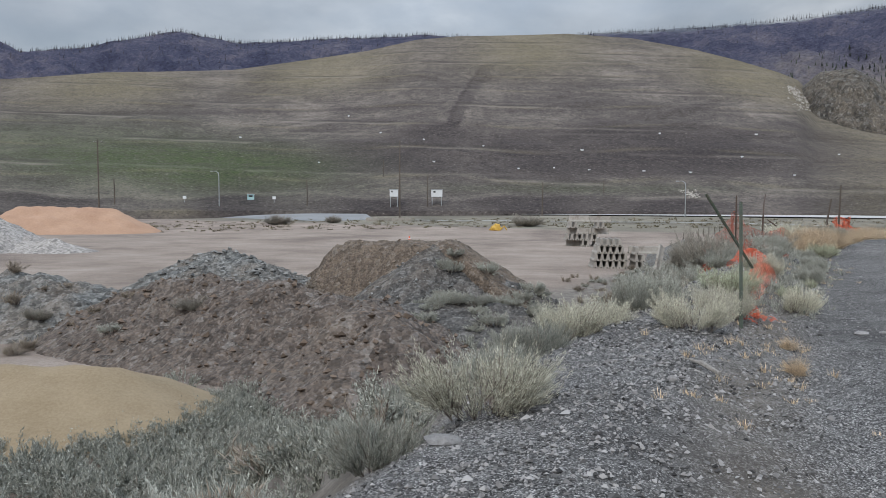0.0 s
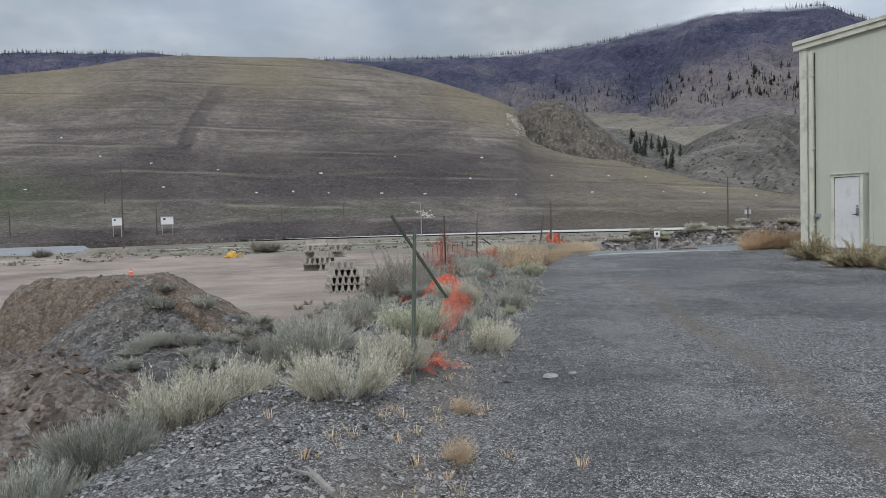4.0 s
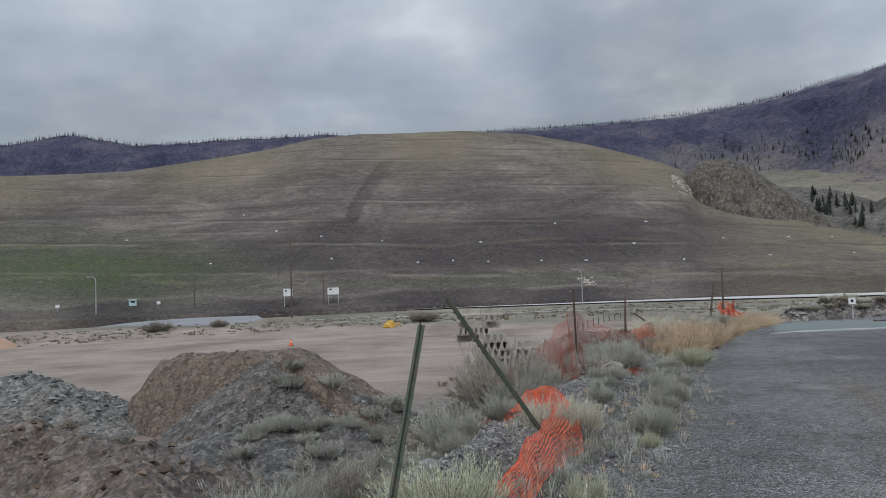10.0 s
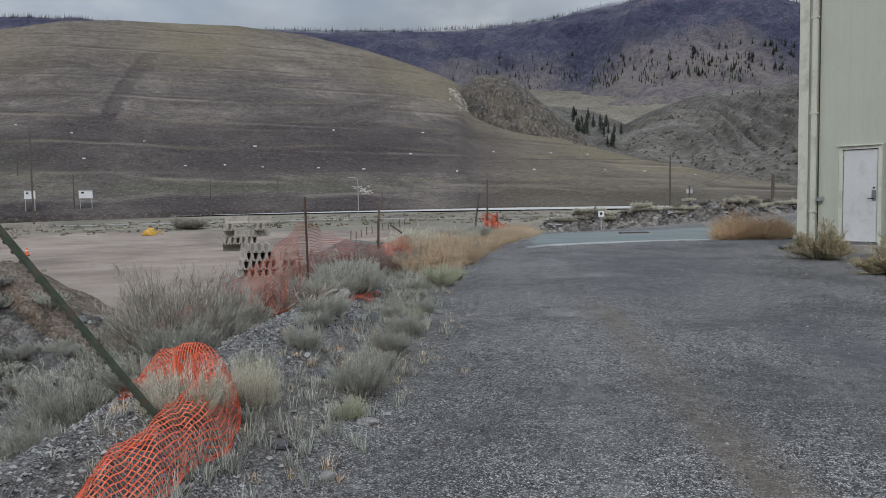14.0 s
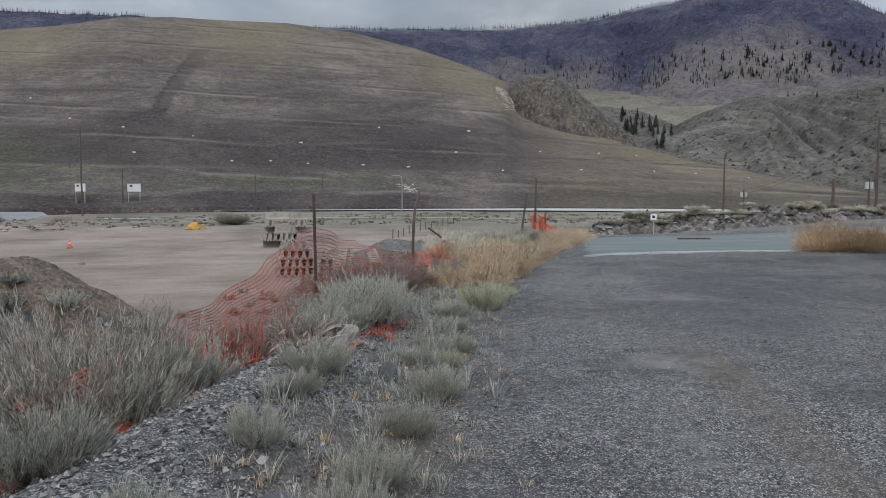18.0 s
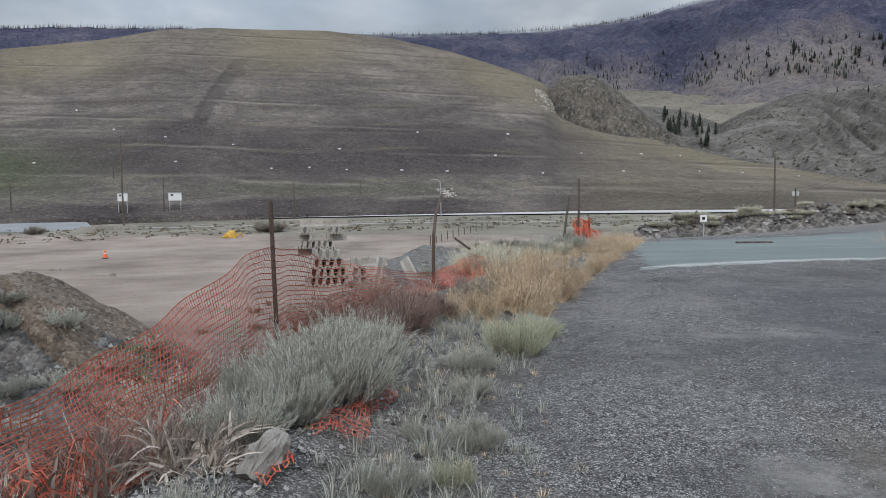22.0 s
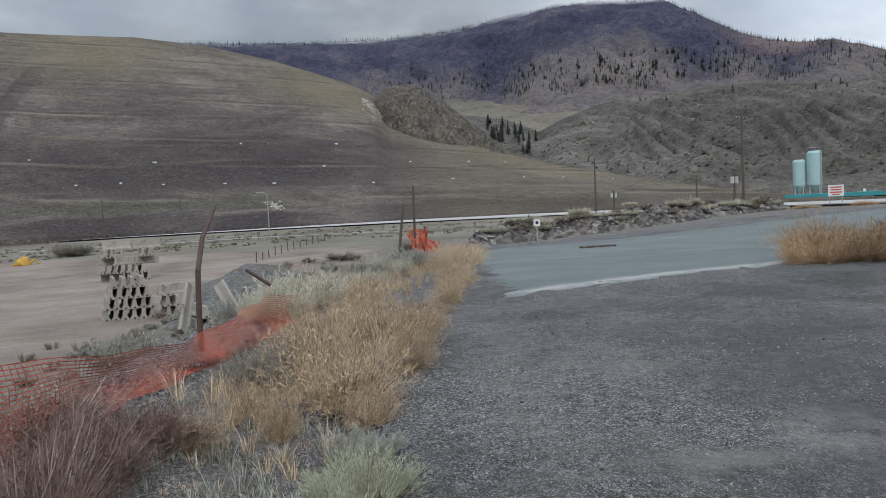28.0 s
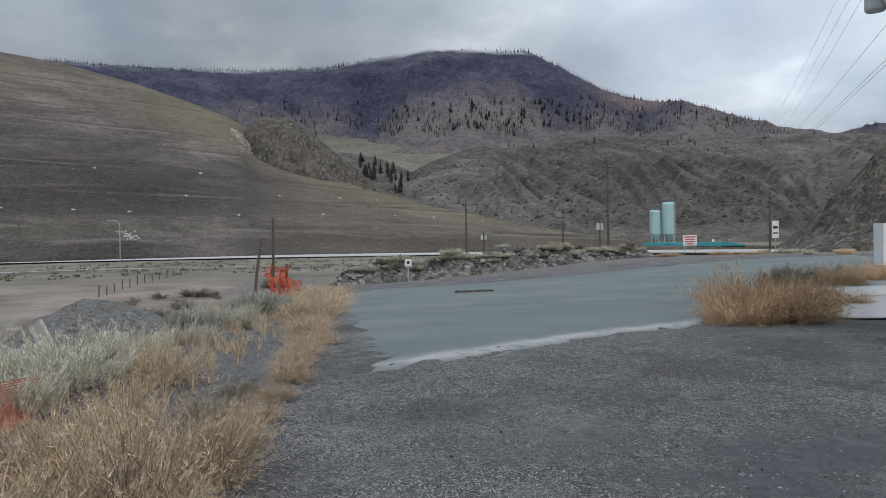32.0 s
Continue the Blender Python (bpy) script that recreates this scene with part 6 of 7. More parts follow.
part("stake", tube(bmesh.new(), [(0.14, 0, -0.1), (-0.14, 0.1, 0.12)], 0.022, 7), M_POSTRUST, t)


def net(name, label, rows, material, strand=0.011, keep=1.0, seed=0, parent=None):
    """Plastic netting: strands both ways over a grid of points, drawn as thin flat bands; some strands may be missing."""
    r = random.Random(seed)
    P = np.array(rows, float)
    n, m = P.shape[:2]
    verts, faces = [], []

    def band(a, b, w):
        k = len(verts)
        verts.extend((a - w, a + w, b + w, b - w))
        faces.append((k, k + 1, k + 2, k + 3))
    for i in range(n):
        for j in range(m):
            if i + 1 < n and r.random() < keep:
                side = P[i, min(j + 1, m - 1)] - P[i, max(j - 1, 0)]
                band(P[i, j], P[i + 1, j], side / (np.linalg.norm(side) + 1e-9) * strand / 2)
            if j + 1 < m and r.random() < keep:
                side = P[min(i + 1, n - 1), j] - P[max(i - 1, 0), j]
                band(P[i, j], P[i, j + 1], side / (np.linalg.norm(side) + 1e-9) * strand / 2)
    ob = new(name, raw(name, verts, faces, material))
    if parent:
        ob.parent = parent
        return ob
    return tagged(ob, label, "netting", "orange netting")


def spline(points, n):
    pts = np.array(points, float)
    t = np.linspace(0, len(pts) - 1, n)
    out = np.stack([np.interp(t, np.arange(len(pts)), pts[:, k]) for k in range(pts.shape[1])], -1)
    for _ in range(3):
        out[1:-1] = (out[:-2] + 2 * out[1:-1] + out[2:]) / 4
    return out


def fence_net():
    # u, v, height of the upper edge, lean outwards, foot offset
    line = spline([(13.4, -2.05, 0.2, -0.35), (14.7, -2.05, 0.34, -0.35), (16.0, -2.22, 0.48, -0.3), (16.6, -2.3, 0.62, -0.15), (17.2, -2.36, 0.8, -0.05), (17.8, -2.37, 0.95, 0.0), (18.35, -2.37, 1.03, 0.0), (19.0, -2.38, 0.95, 0.0),
                   (19.65, -2.36, 0.8, 0.0), (21.0, -2.25, 0.56, -0.05), (22.0, -2.05, 0.36, -0.04), (23.0, -1.85, 0.26, -0.03), (23.9, -1.66, 0.36, -0.02), (25.2, -1.55, 0.44, -0.02), (26.6, -1.45, 0.3, 0.0)], 340)
    rows = []
    for k, (u, v, h, lean) in enumerate(line):
        row = []
        for j in range(24):
            t = j / 23
            bulge = 0.08 * math.sin(t * 3.1) * math.sin(u * 1.9) + 0.03 * math.sin(u * 7 + t * 4)
            uu = u - 0.10 * math.sin(t * 3.1) * math.exp(-((u - 18.35) / 0.7) ** 2) + 0.02 * math.sin(t * 9 + u * 3)
            x, y = xy(uu, v + lean * t + bulge)
            base = float(ground_z(*xy(u, v)))
            row.append((x, y, base + 0.02 + h * t * (1 + 0.015 * math.sin(u * 5)) - 0.04 * math.sin(t * 3.14)))
        rows.append(row)
    fence = tagged(new("net_fence"), "sagging orange safety net strung along the bank", "netting", "orange netting")
    for k in range(0, 339, 68):
        net("net_panel", "", rows[k:k + 69], M_NET if k > 250 else M_NETFADE, 0.0068, 0.985, 1 + k, fence)


def net_roll():
    path = spline([(9.75, -1.34, 0.04, 0.09), (10.3, -1.33, 0.08, 0.11), (10.8, -1.32, 0.13, 0.13), (11.25, -1.29, 0.19, 0.15), (11.6, -1.29, 0.24, 0.14), (11.87, -1.43, 0.28, 0.14), (11.87, -1.63, 0.24, 0.13), (11.6, -1.76, 0.10, 0.11)], 105)
    rows = []
    for k, (u, v, top, r) in enumerate(path):
        a, b = path[min(k + 1, len(path) - 1)], path[max(k - 1, 0)]
        d = np.array([a[0] - b[0], a[1] - b[1]])
        d /= np.linalg.norm(d)
        row = []
        for j in range(25):
            w = math.pi * (j / 24 * 1.3 - 0.15)
            off = math.cos(w) * r * (1 + 0.12 * math.sin(k * 0.3))
            x, y = xy(u + d[1] * off, v - d[0] * off)
            z = float(ground_z(x, y)) + max(0.015, math.sin(w) * (top + 0.02 * math.sin(k * 0.4 + j * 0.6))) + 0.005 * math.sin(k * 1.1 + j * 1.4)
            row.append((x, y, z))
        rows.append(row)
    roll = tagged(new("net_roll"), "bright orange safety net humped round a leaning post", "netting", "orange netting")
    net("trailing_net", "", rows[:66], M_NET, 0.006, 0.99, 2, roll)
    net("net_hump", "", rows[65:], M_NET, 0.006, 0.99, 3, roll)


def net_scrap(u0, v0, lu, lv, turn, seed, material, label, lift=0.10):
    r = random.Random(seed)
    rows = []
    nu, nv = int(lu / 0.03), int(lv / 0.03)
    c, s = math.cos(turn), math.sin(turn)
    ph = [r.uniform(0, 6) for _ in range(6)]
    for i in range(nu):
        row = []
        for j in range(nv):
            a, b = (i / nu - 0.5) * lu, (j / nv - 0.5) * lv * (1 + 0.4 * math.sin(i * 0.23 + ph[0]))
            a += 0.07 * math.sin(j * 0.53 + ph[1])
            x, y = xy(u0 + a * c - b * s, v0 + a * s + b * c)
            z = float(ground_z(x, y)) + 0.015 + lift * max(0, math.sin(i * 0.37 + ph[2]) * math.cos(j * 0.4 + ph[3])) + 0.03 * abs(math.sin(i * 0.9 + j * 0.75))
            row.append((x, y, z))
        rows.append(row)
    net("net_scrap", label, rows, material, 0.0075, 0.9, seed)


fence_net()
net_roll()
net_scrap(8.2, -1.26, 0.62, 0.38, 0.3, 11, M_NET, "crumpled scrap of red-orange net on the gravel", 0.16)
net_scrap(8.62, -1.2, 0.3, 0.1, 0.1, 12, M_NET, "thin trailing strip of orange net on gravel", 0.03)
net_scrap(9.45, -1.36, 0.5, 0.22, 0.2, 14, M_NET, "orange net scrap beside a bush", 0.1)
net_scrap(17.1, -1.27, 1.35, 0.26, -0.02, 15, M_NETFADE, "faded red net flattened on the gravel", 0.05)
net_scrap(15.82, -1.28, 0.25, 0.14, 0.4, 16, M_NET, "little bright net scrap beside the log", 0.05)
net_scrap(14.9, -2.2, 1.6, 0.5, 0.0, 17, M_NETFADE, "heaped red net under dry twigs", 0.25)
net_scrap(15.3, -1.98, 1.1, 0.36, 0.05, 20, M_NETFADE, "dark red net bunched on the bank", 0.3)
net_scrap(13.2, -2.2, 0.9, 0.4, 0.1, 18, M_NETFADE, "faded red net half buried in brush", 0.15)
rows = []
for i in range(40):
    row = []
    for j in range(22):
        a, t = (i / 39 - 0.5) * 4.4, j / 21
        x, y = 22.6 + a * 0.7, 47.6 + a * 0.75 + 0.8 * t * math.sin(i * 0.4)
        row.append((x, y, float(ground_z(x, y)) + 0.05 + 1.25 * t * (0.55 + 0.45 * math.sin(i * 0.11 + 0.4)) + 0.12 * math.sin(i * 0.9 + j * 0.7)))
    rows.append(row)
net("net_heap", "heaped red-orange net over far weeds", rows, M_NET, 0.03, 0.97, 19)

# ---- loose stones and timber beside the road ----
def boulder(name, label, u, v, w, h, material, seed, turn=0, category="stone"):
    bm = bmesh.new()
    bmesh.ops.create_icosphere(bm, subdivisions=2, radius=0.5)
    o = Vector((seed * 3.1, seed * 1.7, 0))
    for q in bm.verts:
        q.co *= 1 + 0.35 * noise.noise(q.co * 2.6 + o) + 0.12 * noise.noise(q.co * 7 + o)
        q.co = Vector((q.co.x * w, q.co.y * w * 0.75, q.co.z * h))
    x, y = xy(u, v)
    ob = part(name, bm, material)
    ob.matrix_basis = pose(x, y, float(ground_z(x, y)) + h * 0.28, 0, 0, turn)
    tagged(ob, label, category, "loose stones" if category == "stone" else "")


M_DARKSTONE = shader("dark_stone", (0.045, 0.045, 0.05), (0.15, 0.15, 0.16), scale=9, fine=60, spread=0.5)
boulder("stone", "flat pale stone on the bank edge", 3.04, -2.42, 0.2, 0.07, M_STONE, 1)
boulder("stone", "dark blue-grey angular stone on gravel", 15.43, -0.97, 0.17, 0.15, M_DARKSTONE, 2, 30)
boulder("stone", "pale flat stone on gravel", 8.13, -0.21, 0.15, 0.05, M_STONE, 3)
boulder("stone", "small pale stone on gravel", 8.2, -0.02, 0.08, 0.04, M_STONE, 4)
boulder("stone", "pale flat stone beside the verge", 12.41, -0.58, 0.15, 0.05, M_STONE, 5)
boulder("stone", "grey stone in loose gravel", 11.63, -0.96, 0.1, 0.06, M_DARKSTONE, 6)
boulder("stone", "grey stone on the bank", 9.9, -1.9, 0.16, 0.1, M_STONE, 7)
boulder("stone", "dark flat stone on the bank", 13.17, -1.04, 0.18, 0.08, M_DARKSTONE, 8)
boulder("stone", "pale rounded stone at the verge", 18.78, -1.13, 0.09, 0.06, M_STONE, 9)
boulder("stone", "dark stone below dry grass", 20.6, -0.95, 0.09, 0.07, M_DARKSTONE, 10)
boulder("stone", "small white stone in the gravel bank", 4.55, -1.48, 0.06, 0.05, M_STONE, 12)
boulder("stone", "rounded grey stone beside the verge", 11.4, -0.65, 0.09, 0.06, M_STONE, 13)
boulder("stone", "flat stone at the warehouse corner", 26.3, 7.7, 0.5, 0.14, M_DARKSTONE, 11)
lg = thing("weathered_stump", "split grey weathered stump lying in sage", "stump", uvz(15.8, -1.35, -0.02), 20)
bm = tube(bmesh.new(), [(-0.11, -0.04, 0.02), (-0.04, 0, 0.08), (0.04, 0.02, 0.14), (0.1, 0.04, 0.18)], [0.06, 0.075, 0.065, 0.035], 14)
bmesh.ops.subdivide_edges(bm, edges=bm.edges[:], cuts=2)
for q in bm.verts:
    q.co += q.normal * (0.035 * noise.noise(Vector((q.co.x * 6, q.co.y * 34, q.co.z * 34))) + 0.012 * noise.noise(q.co * 60))
part("wood", bm, M_LOG, lg)
tw = thing("fallen_branch", "broken grey branch on the gravel", "branch", uvz(5.08, -1.34, 0.02), 100)
part("limb", tube(bmesh.new(), [(-0.2, 0, 0.02), (0, 0.03, 0.05), (0.22, 0, 0.02)], [0.015, 0.02, 0.01], 6), M_LOG, tw)
part("twig", tube(bmesh.new(), [(0, 0.03, 0.05), (0.1, 0.12, 0.07)], [0.01, 0.005], 5), M_LOG, tw)


def gravel():
    """Loose chips over the road and the edge, thickest on the windrow."""
    r = np.random.default_rng(21)
    n = 90000
    u = r.uniform(-0.5, 30, n)
    v = np.where(r.random(n) < 0.6, edge_v(u) + 0.9 + r.normal(0, 0.8, n), r.uniform(-2.5, 6.5, n))
    size = 0.004 + np.where(v < -0.6, 0.014, 0.008) * r.random(n) ** 2.6
    size = np.where((r.random(n) < 0.006) & (v < -0.4), r.uniform(0.015, 0.03, n), size)
    x, y = xy(u, v)
    z = ground_z(x, y)
    rubble("gravel_chips", "loose grey crushed gravel chips", "gravel", list(zip(x, y, z + size * 0.15, size)), M_CHIP)


gravel()


# ---- brush and grass ----
def brush(seed, twigs, leaves, spread, rise, leaf, leaf_w, hug=0.35, low=0.1, curl=0.12, tip_only=0.35, twig_w=0.006, clumps=11, stray=0.27, root=0.08):
    """One bush of unit width: bent twigs from a common foot, with small leaves along their upper part. Returns stem and leaf meshes' data."""
    r = np.random.default_rng(seed)
    sv, sf, lv, lf = [], [], [], []
    limbs = []
    for i in range(clumps):
        a, tilt = r.random() * 6.283, (r.random() ** 0.55) * spread
        limbs.append((np.array([math.cos(a) * math.sin(tilt), math.sin(a) * math.sin(tilt), math.cos(tilt)]), rise * r.uniform(0.6, 1.0) * (1 - 0.2 * tilt / 1.4), np.array([math.cos(a), math.sin(a), 0]) * root * r.random() ** 0.5))
    for i in range(twigs):
        axis, reach, start = limbs[r.integers(clumps)]
        d = axis + r.normal(0, stray, 3) + np.array([0, 0, 0.08])
        d /= np.linalg.norm(d)
        foot = start + axis * reach * 0.42 * r.random() ** 1.5
        foot[2] = max(foot[2], 0.0)
        L = reach * r.uniform(0.38, 0.8)
        side = np.cross(d, [0.3, 0.2, 0.9])
        side /= np.linalg.norm(side) + 1e-9
        bend = np.array([0, 0, 1.0]) * curl + r.normal(0, 0.06, 3)
        pts = [foot + d * L * t + bend * L * t * t for t in (0, 0.4, 0.72, 1.0)]
        k = len(sv)
        for p, w in zip(pts, (1.6, 1.0, 0.7, 0.2)):
            sv.extend((p - side * twig_w * w, p + side * twig_w * w))
        for q in range(3):
            sf.append((k + 2 * q, k + 2 * q + 1, k + 2 * q + 3, k + 2 * q + 2))
        t = (tip_only + (1 - tip_only) * r.random(leaves))[:, None]
        p = foot + d * L * t + bend * L * t * t + r.normal(0, 0.01, (leaves, 3))
        g = d * hug + r.normal(0, 1, (leaves, 3)) * (1 - hug) * 0.8 + np.array([0, 0, 0.35])
        g /= np.linalg.norm(g, axis=1)[:, None]
        s = np.cross(g, r.normal(0, 1, (leaves, 3)))
        s /= np.linalg.norm(s, axis=1)[:, None] + 1e-9
        l, w = leaf * r.uniform(0.6, 1.3, (leaves, 1)), leaf_w * r.uniform(0.35, 0.65, (leaves, 1))
        lv.append(np.stack([p - s * w, p + s * w, p + g * l], 1).reshape(-1, 3))
    if leaves:
        lv = np.concatenate(lv)
        lf = [(k, k + 1, k + 2) for k in range(0, len(lv), 3)]
    body = np.array(lv if leaves else sv)
    zmax = body[:, 2].max()
    reach = np.percentile(np.abs(body[:, :2]), 97) * 2
    sc = np.array([1 / reach, 1 / reach, 1 / zmax])
    return np.array(sv) * sc, sf, (lv * sc if leaves else None), lf


def bush_kind(name, label, category, stems, leaf_mat, group, seeds, **kw):
    out = []
    for seed in seeds:
        sv, sf, lv, lf = brush(seed, **kw)
        t = tagged(new(name), label, category, group)
        part("stem", raw("stem", sv, sf, stems), None, t)
        if lv is not None:
            part("foliage", raw("foliage", lv, lf, leaf_mat), None, t)
        out.append(t)
    return out


SAGE = bush_kind("sagebrush", "grey-green sagebrush on the gravel edge", "sagebrush", M_TWIG, M_SAGE, "sagebrush", (1, 2, 3), twigs=520, leaves=60, spread=0.85, rise=0.6, leaf=0.05, leaf_w=0.0046, hug=0.78, tip_only=0.35, twig_w=0.0025, clumps=44, stray=0.2, root=0.26, curl=0.22)
RABBIT = bush_kind("rabbitbrush", "pale cream-tipped rabbitbrush on gravel", "rabbitbrush", M_TWIG, M_RABBIT, "rabbitbrush", (4, 5, 6), twigs=520, leaves=52, spread=0.85, rise=0.6, leaf=0.034, leaf_w=0.0052, hug=0.68, tip_only=0.3, twig_w=0.0026, clumps=52, stray=0.26, root=0.26, curl=0.22)
GREEN = bush_kind("green_brush", "yellow-green brush by the gravel", "brush", M_TWIG, M_GREENISH, "green brush", (7, 8), twigs=420, leaves=52, spread=0.85, rise=0.6, leaf=0.036, leaf_w=0.0048, hug=0.75, tip_only=0.25, twig_w=0.003, clumps=40, stray=0.25, root=0.26, curl=0.22)
STRAW = bush_kind("dry_kochia", "tall dry straw-coloured weed clump", "dry weed", M_TWIG, M_STRAW, "dry straw weeds", (9, 10, 11, 21), twigs=420, leaves=26, spread=1.15, rise=0.75, leaf=0.055, leaf_w=0.0034, hug=0.35, tip_only=0.12, twig_w=0.002, clumps=34, stray=0.42)
RUST = bush_kind("tumbleweed", "rust-coloured dry tumbleweed clump", "tumbleweed", M_RUSTSTRAW, M_RUSTSTRAW, "tumbleweeds", (12, 13), twigs=420, leaves=26, spread=1.5, rise=0.6, leaf=0.10, leaf_w=0.0035, hug=0.4, tip_only=0.15, twig_w=0.002, clumps=26, stray=0.4)
TWIGGY = bush_kind("bare_shrub", "bare brown twiggy shrub on the bank", "shrub", M_TWIG, leafy("pale_twig", (0.14, 0.127, 0.11), (0.46, 0.43, 0.37)), "bare shrubs", (14, 15), twigs=760, leaves=40, spread=1.15, rise=0.6, leaf=0.06, leaf_w=0.0042, hug=0.6, tip_only=0.3, twig_w=0.0028, clumps=60, stray=0.22, root=0.16, curl=0.16)
FARSAGE = bush_kind("sagebrush", "low grey sagebrush on the bank", "sagebrush", M_TWIG, M_SAGE, "bank sagebrush", (16, 17, 18), twigs=200, leaves=46, spread=1.0, rise=0.6, leaf=0.045, leaf_w=0.01, hug=0.5, tip_only=0.3, clumps=22, root=0.22, curl=0.18)
FARDRY = bush_kind("dry_brush", "dry brownish-grey brush on the bank", "brush", M_TWIG, leafy("dry_brush_leaf", (0.16, 0.13, 0.10), (0.36, 0.31, 0.25)), "dry brush", (19, 20), twigs=80, leaves=12, spread=1.3, rise=0.6, leaf=0.12, leaf_w=0.012, hug=0.5, tip_only=0.3)
DOORBUSH = bush_kind("yellow_shrub", "rounded yellow-brown shrub beside the warehouse door", "shrub", M_TWIG, leafy("yellowed_leaf", (0.24, 0.20, 0.12), (0.60, 0.52, 0.34)), "shrubs by the warehouse", (22, 23), twigs=300, leaves=60, spread=1.35, rise=0.6, leaf=0.045, leaf_w=0.008, hug=0.5, tip_only=0.3, clumps=34)
DEADBRANCH = bush_kind("dead_brush", "gnarled grey dead branches sprawling over the net", "dead brush", leafy("grey_dead_branch", (0.13, 0.105, 0.09), (0.46, 0.40, 0.345)), leafy("grey_dead_twig", (0.12, 0.09, 0.075), (0.40, 0.33, 0.28)), "dead brush", (26, 27), twigs=190, leaves=7, spread=1.45, rise=0.7, leaf=0.09, leaf_w=0.006, hug=0.5, tip_only=0.4, twig_w=0.0085, clumps=26, stray=0.5, curl=-0.42, root=0.12)
BROWNTWIG = bush_kind("twig_shrub", "dark red-brown dead twig shrub along the net", "shrub", M_TWIG, leafy("red_brown_twig", (0.12, 0.08, 0.07), (0.36, 0.235, 0.20)), "dead twig shrubs", (24, 25), twigs=420, leaves=18, spread=1.3, rise=0.6, leaf=0.09, leaf_w=0.0032, hug=0.4, tip_only=0.2, twig_w=0.0032, clumps=34, stray=0.4)
pending = {}
pr = random.Random(31)


def put(kind, u, v, w, h, dz=-0.02, at=None):
    src = pr.choice(kind)
    x, y = at or xy(u, v)
    m = Matrix.LocRotScale((x, y, float(ground_z(x, y)) + dz), Euler((pr.uniform(-0.06, 0.06), pr.uniform(-0.06, 0.06), pr.random() * 6.28)), (w, w * pr.uniform(0.85, 1.1), h))
    if src not in pending:
        pending[src] = m
    else:
        copy_thing(src, m)


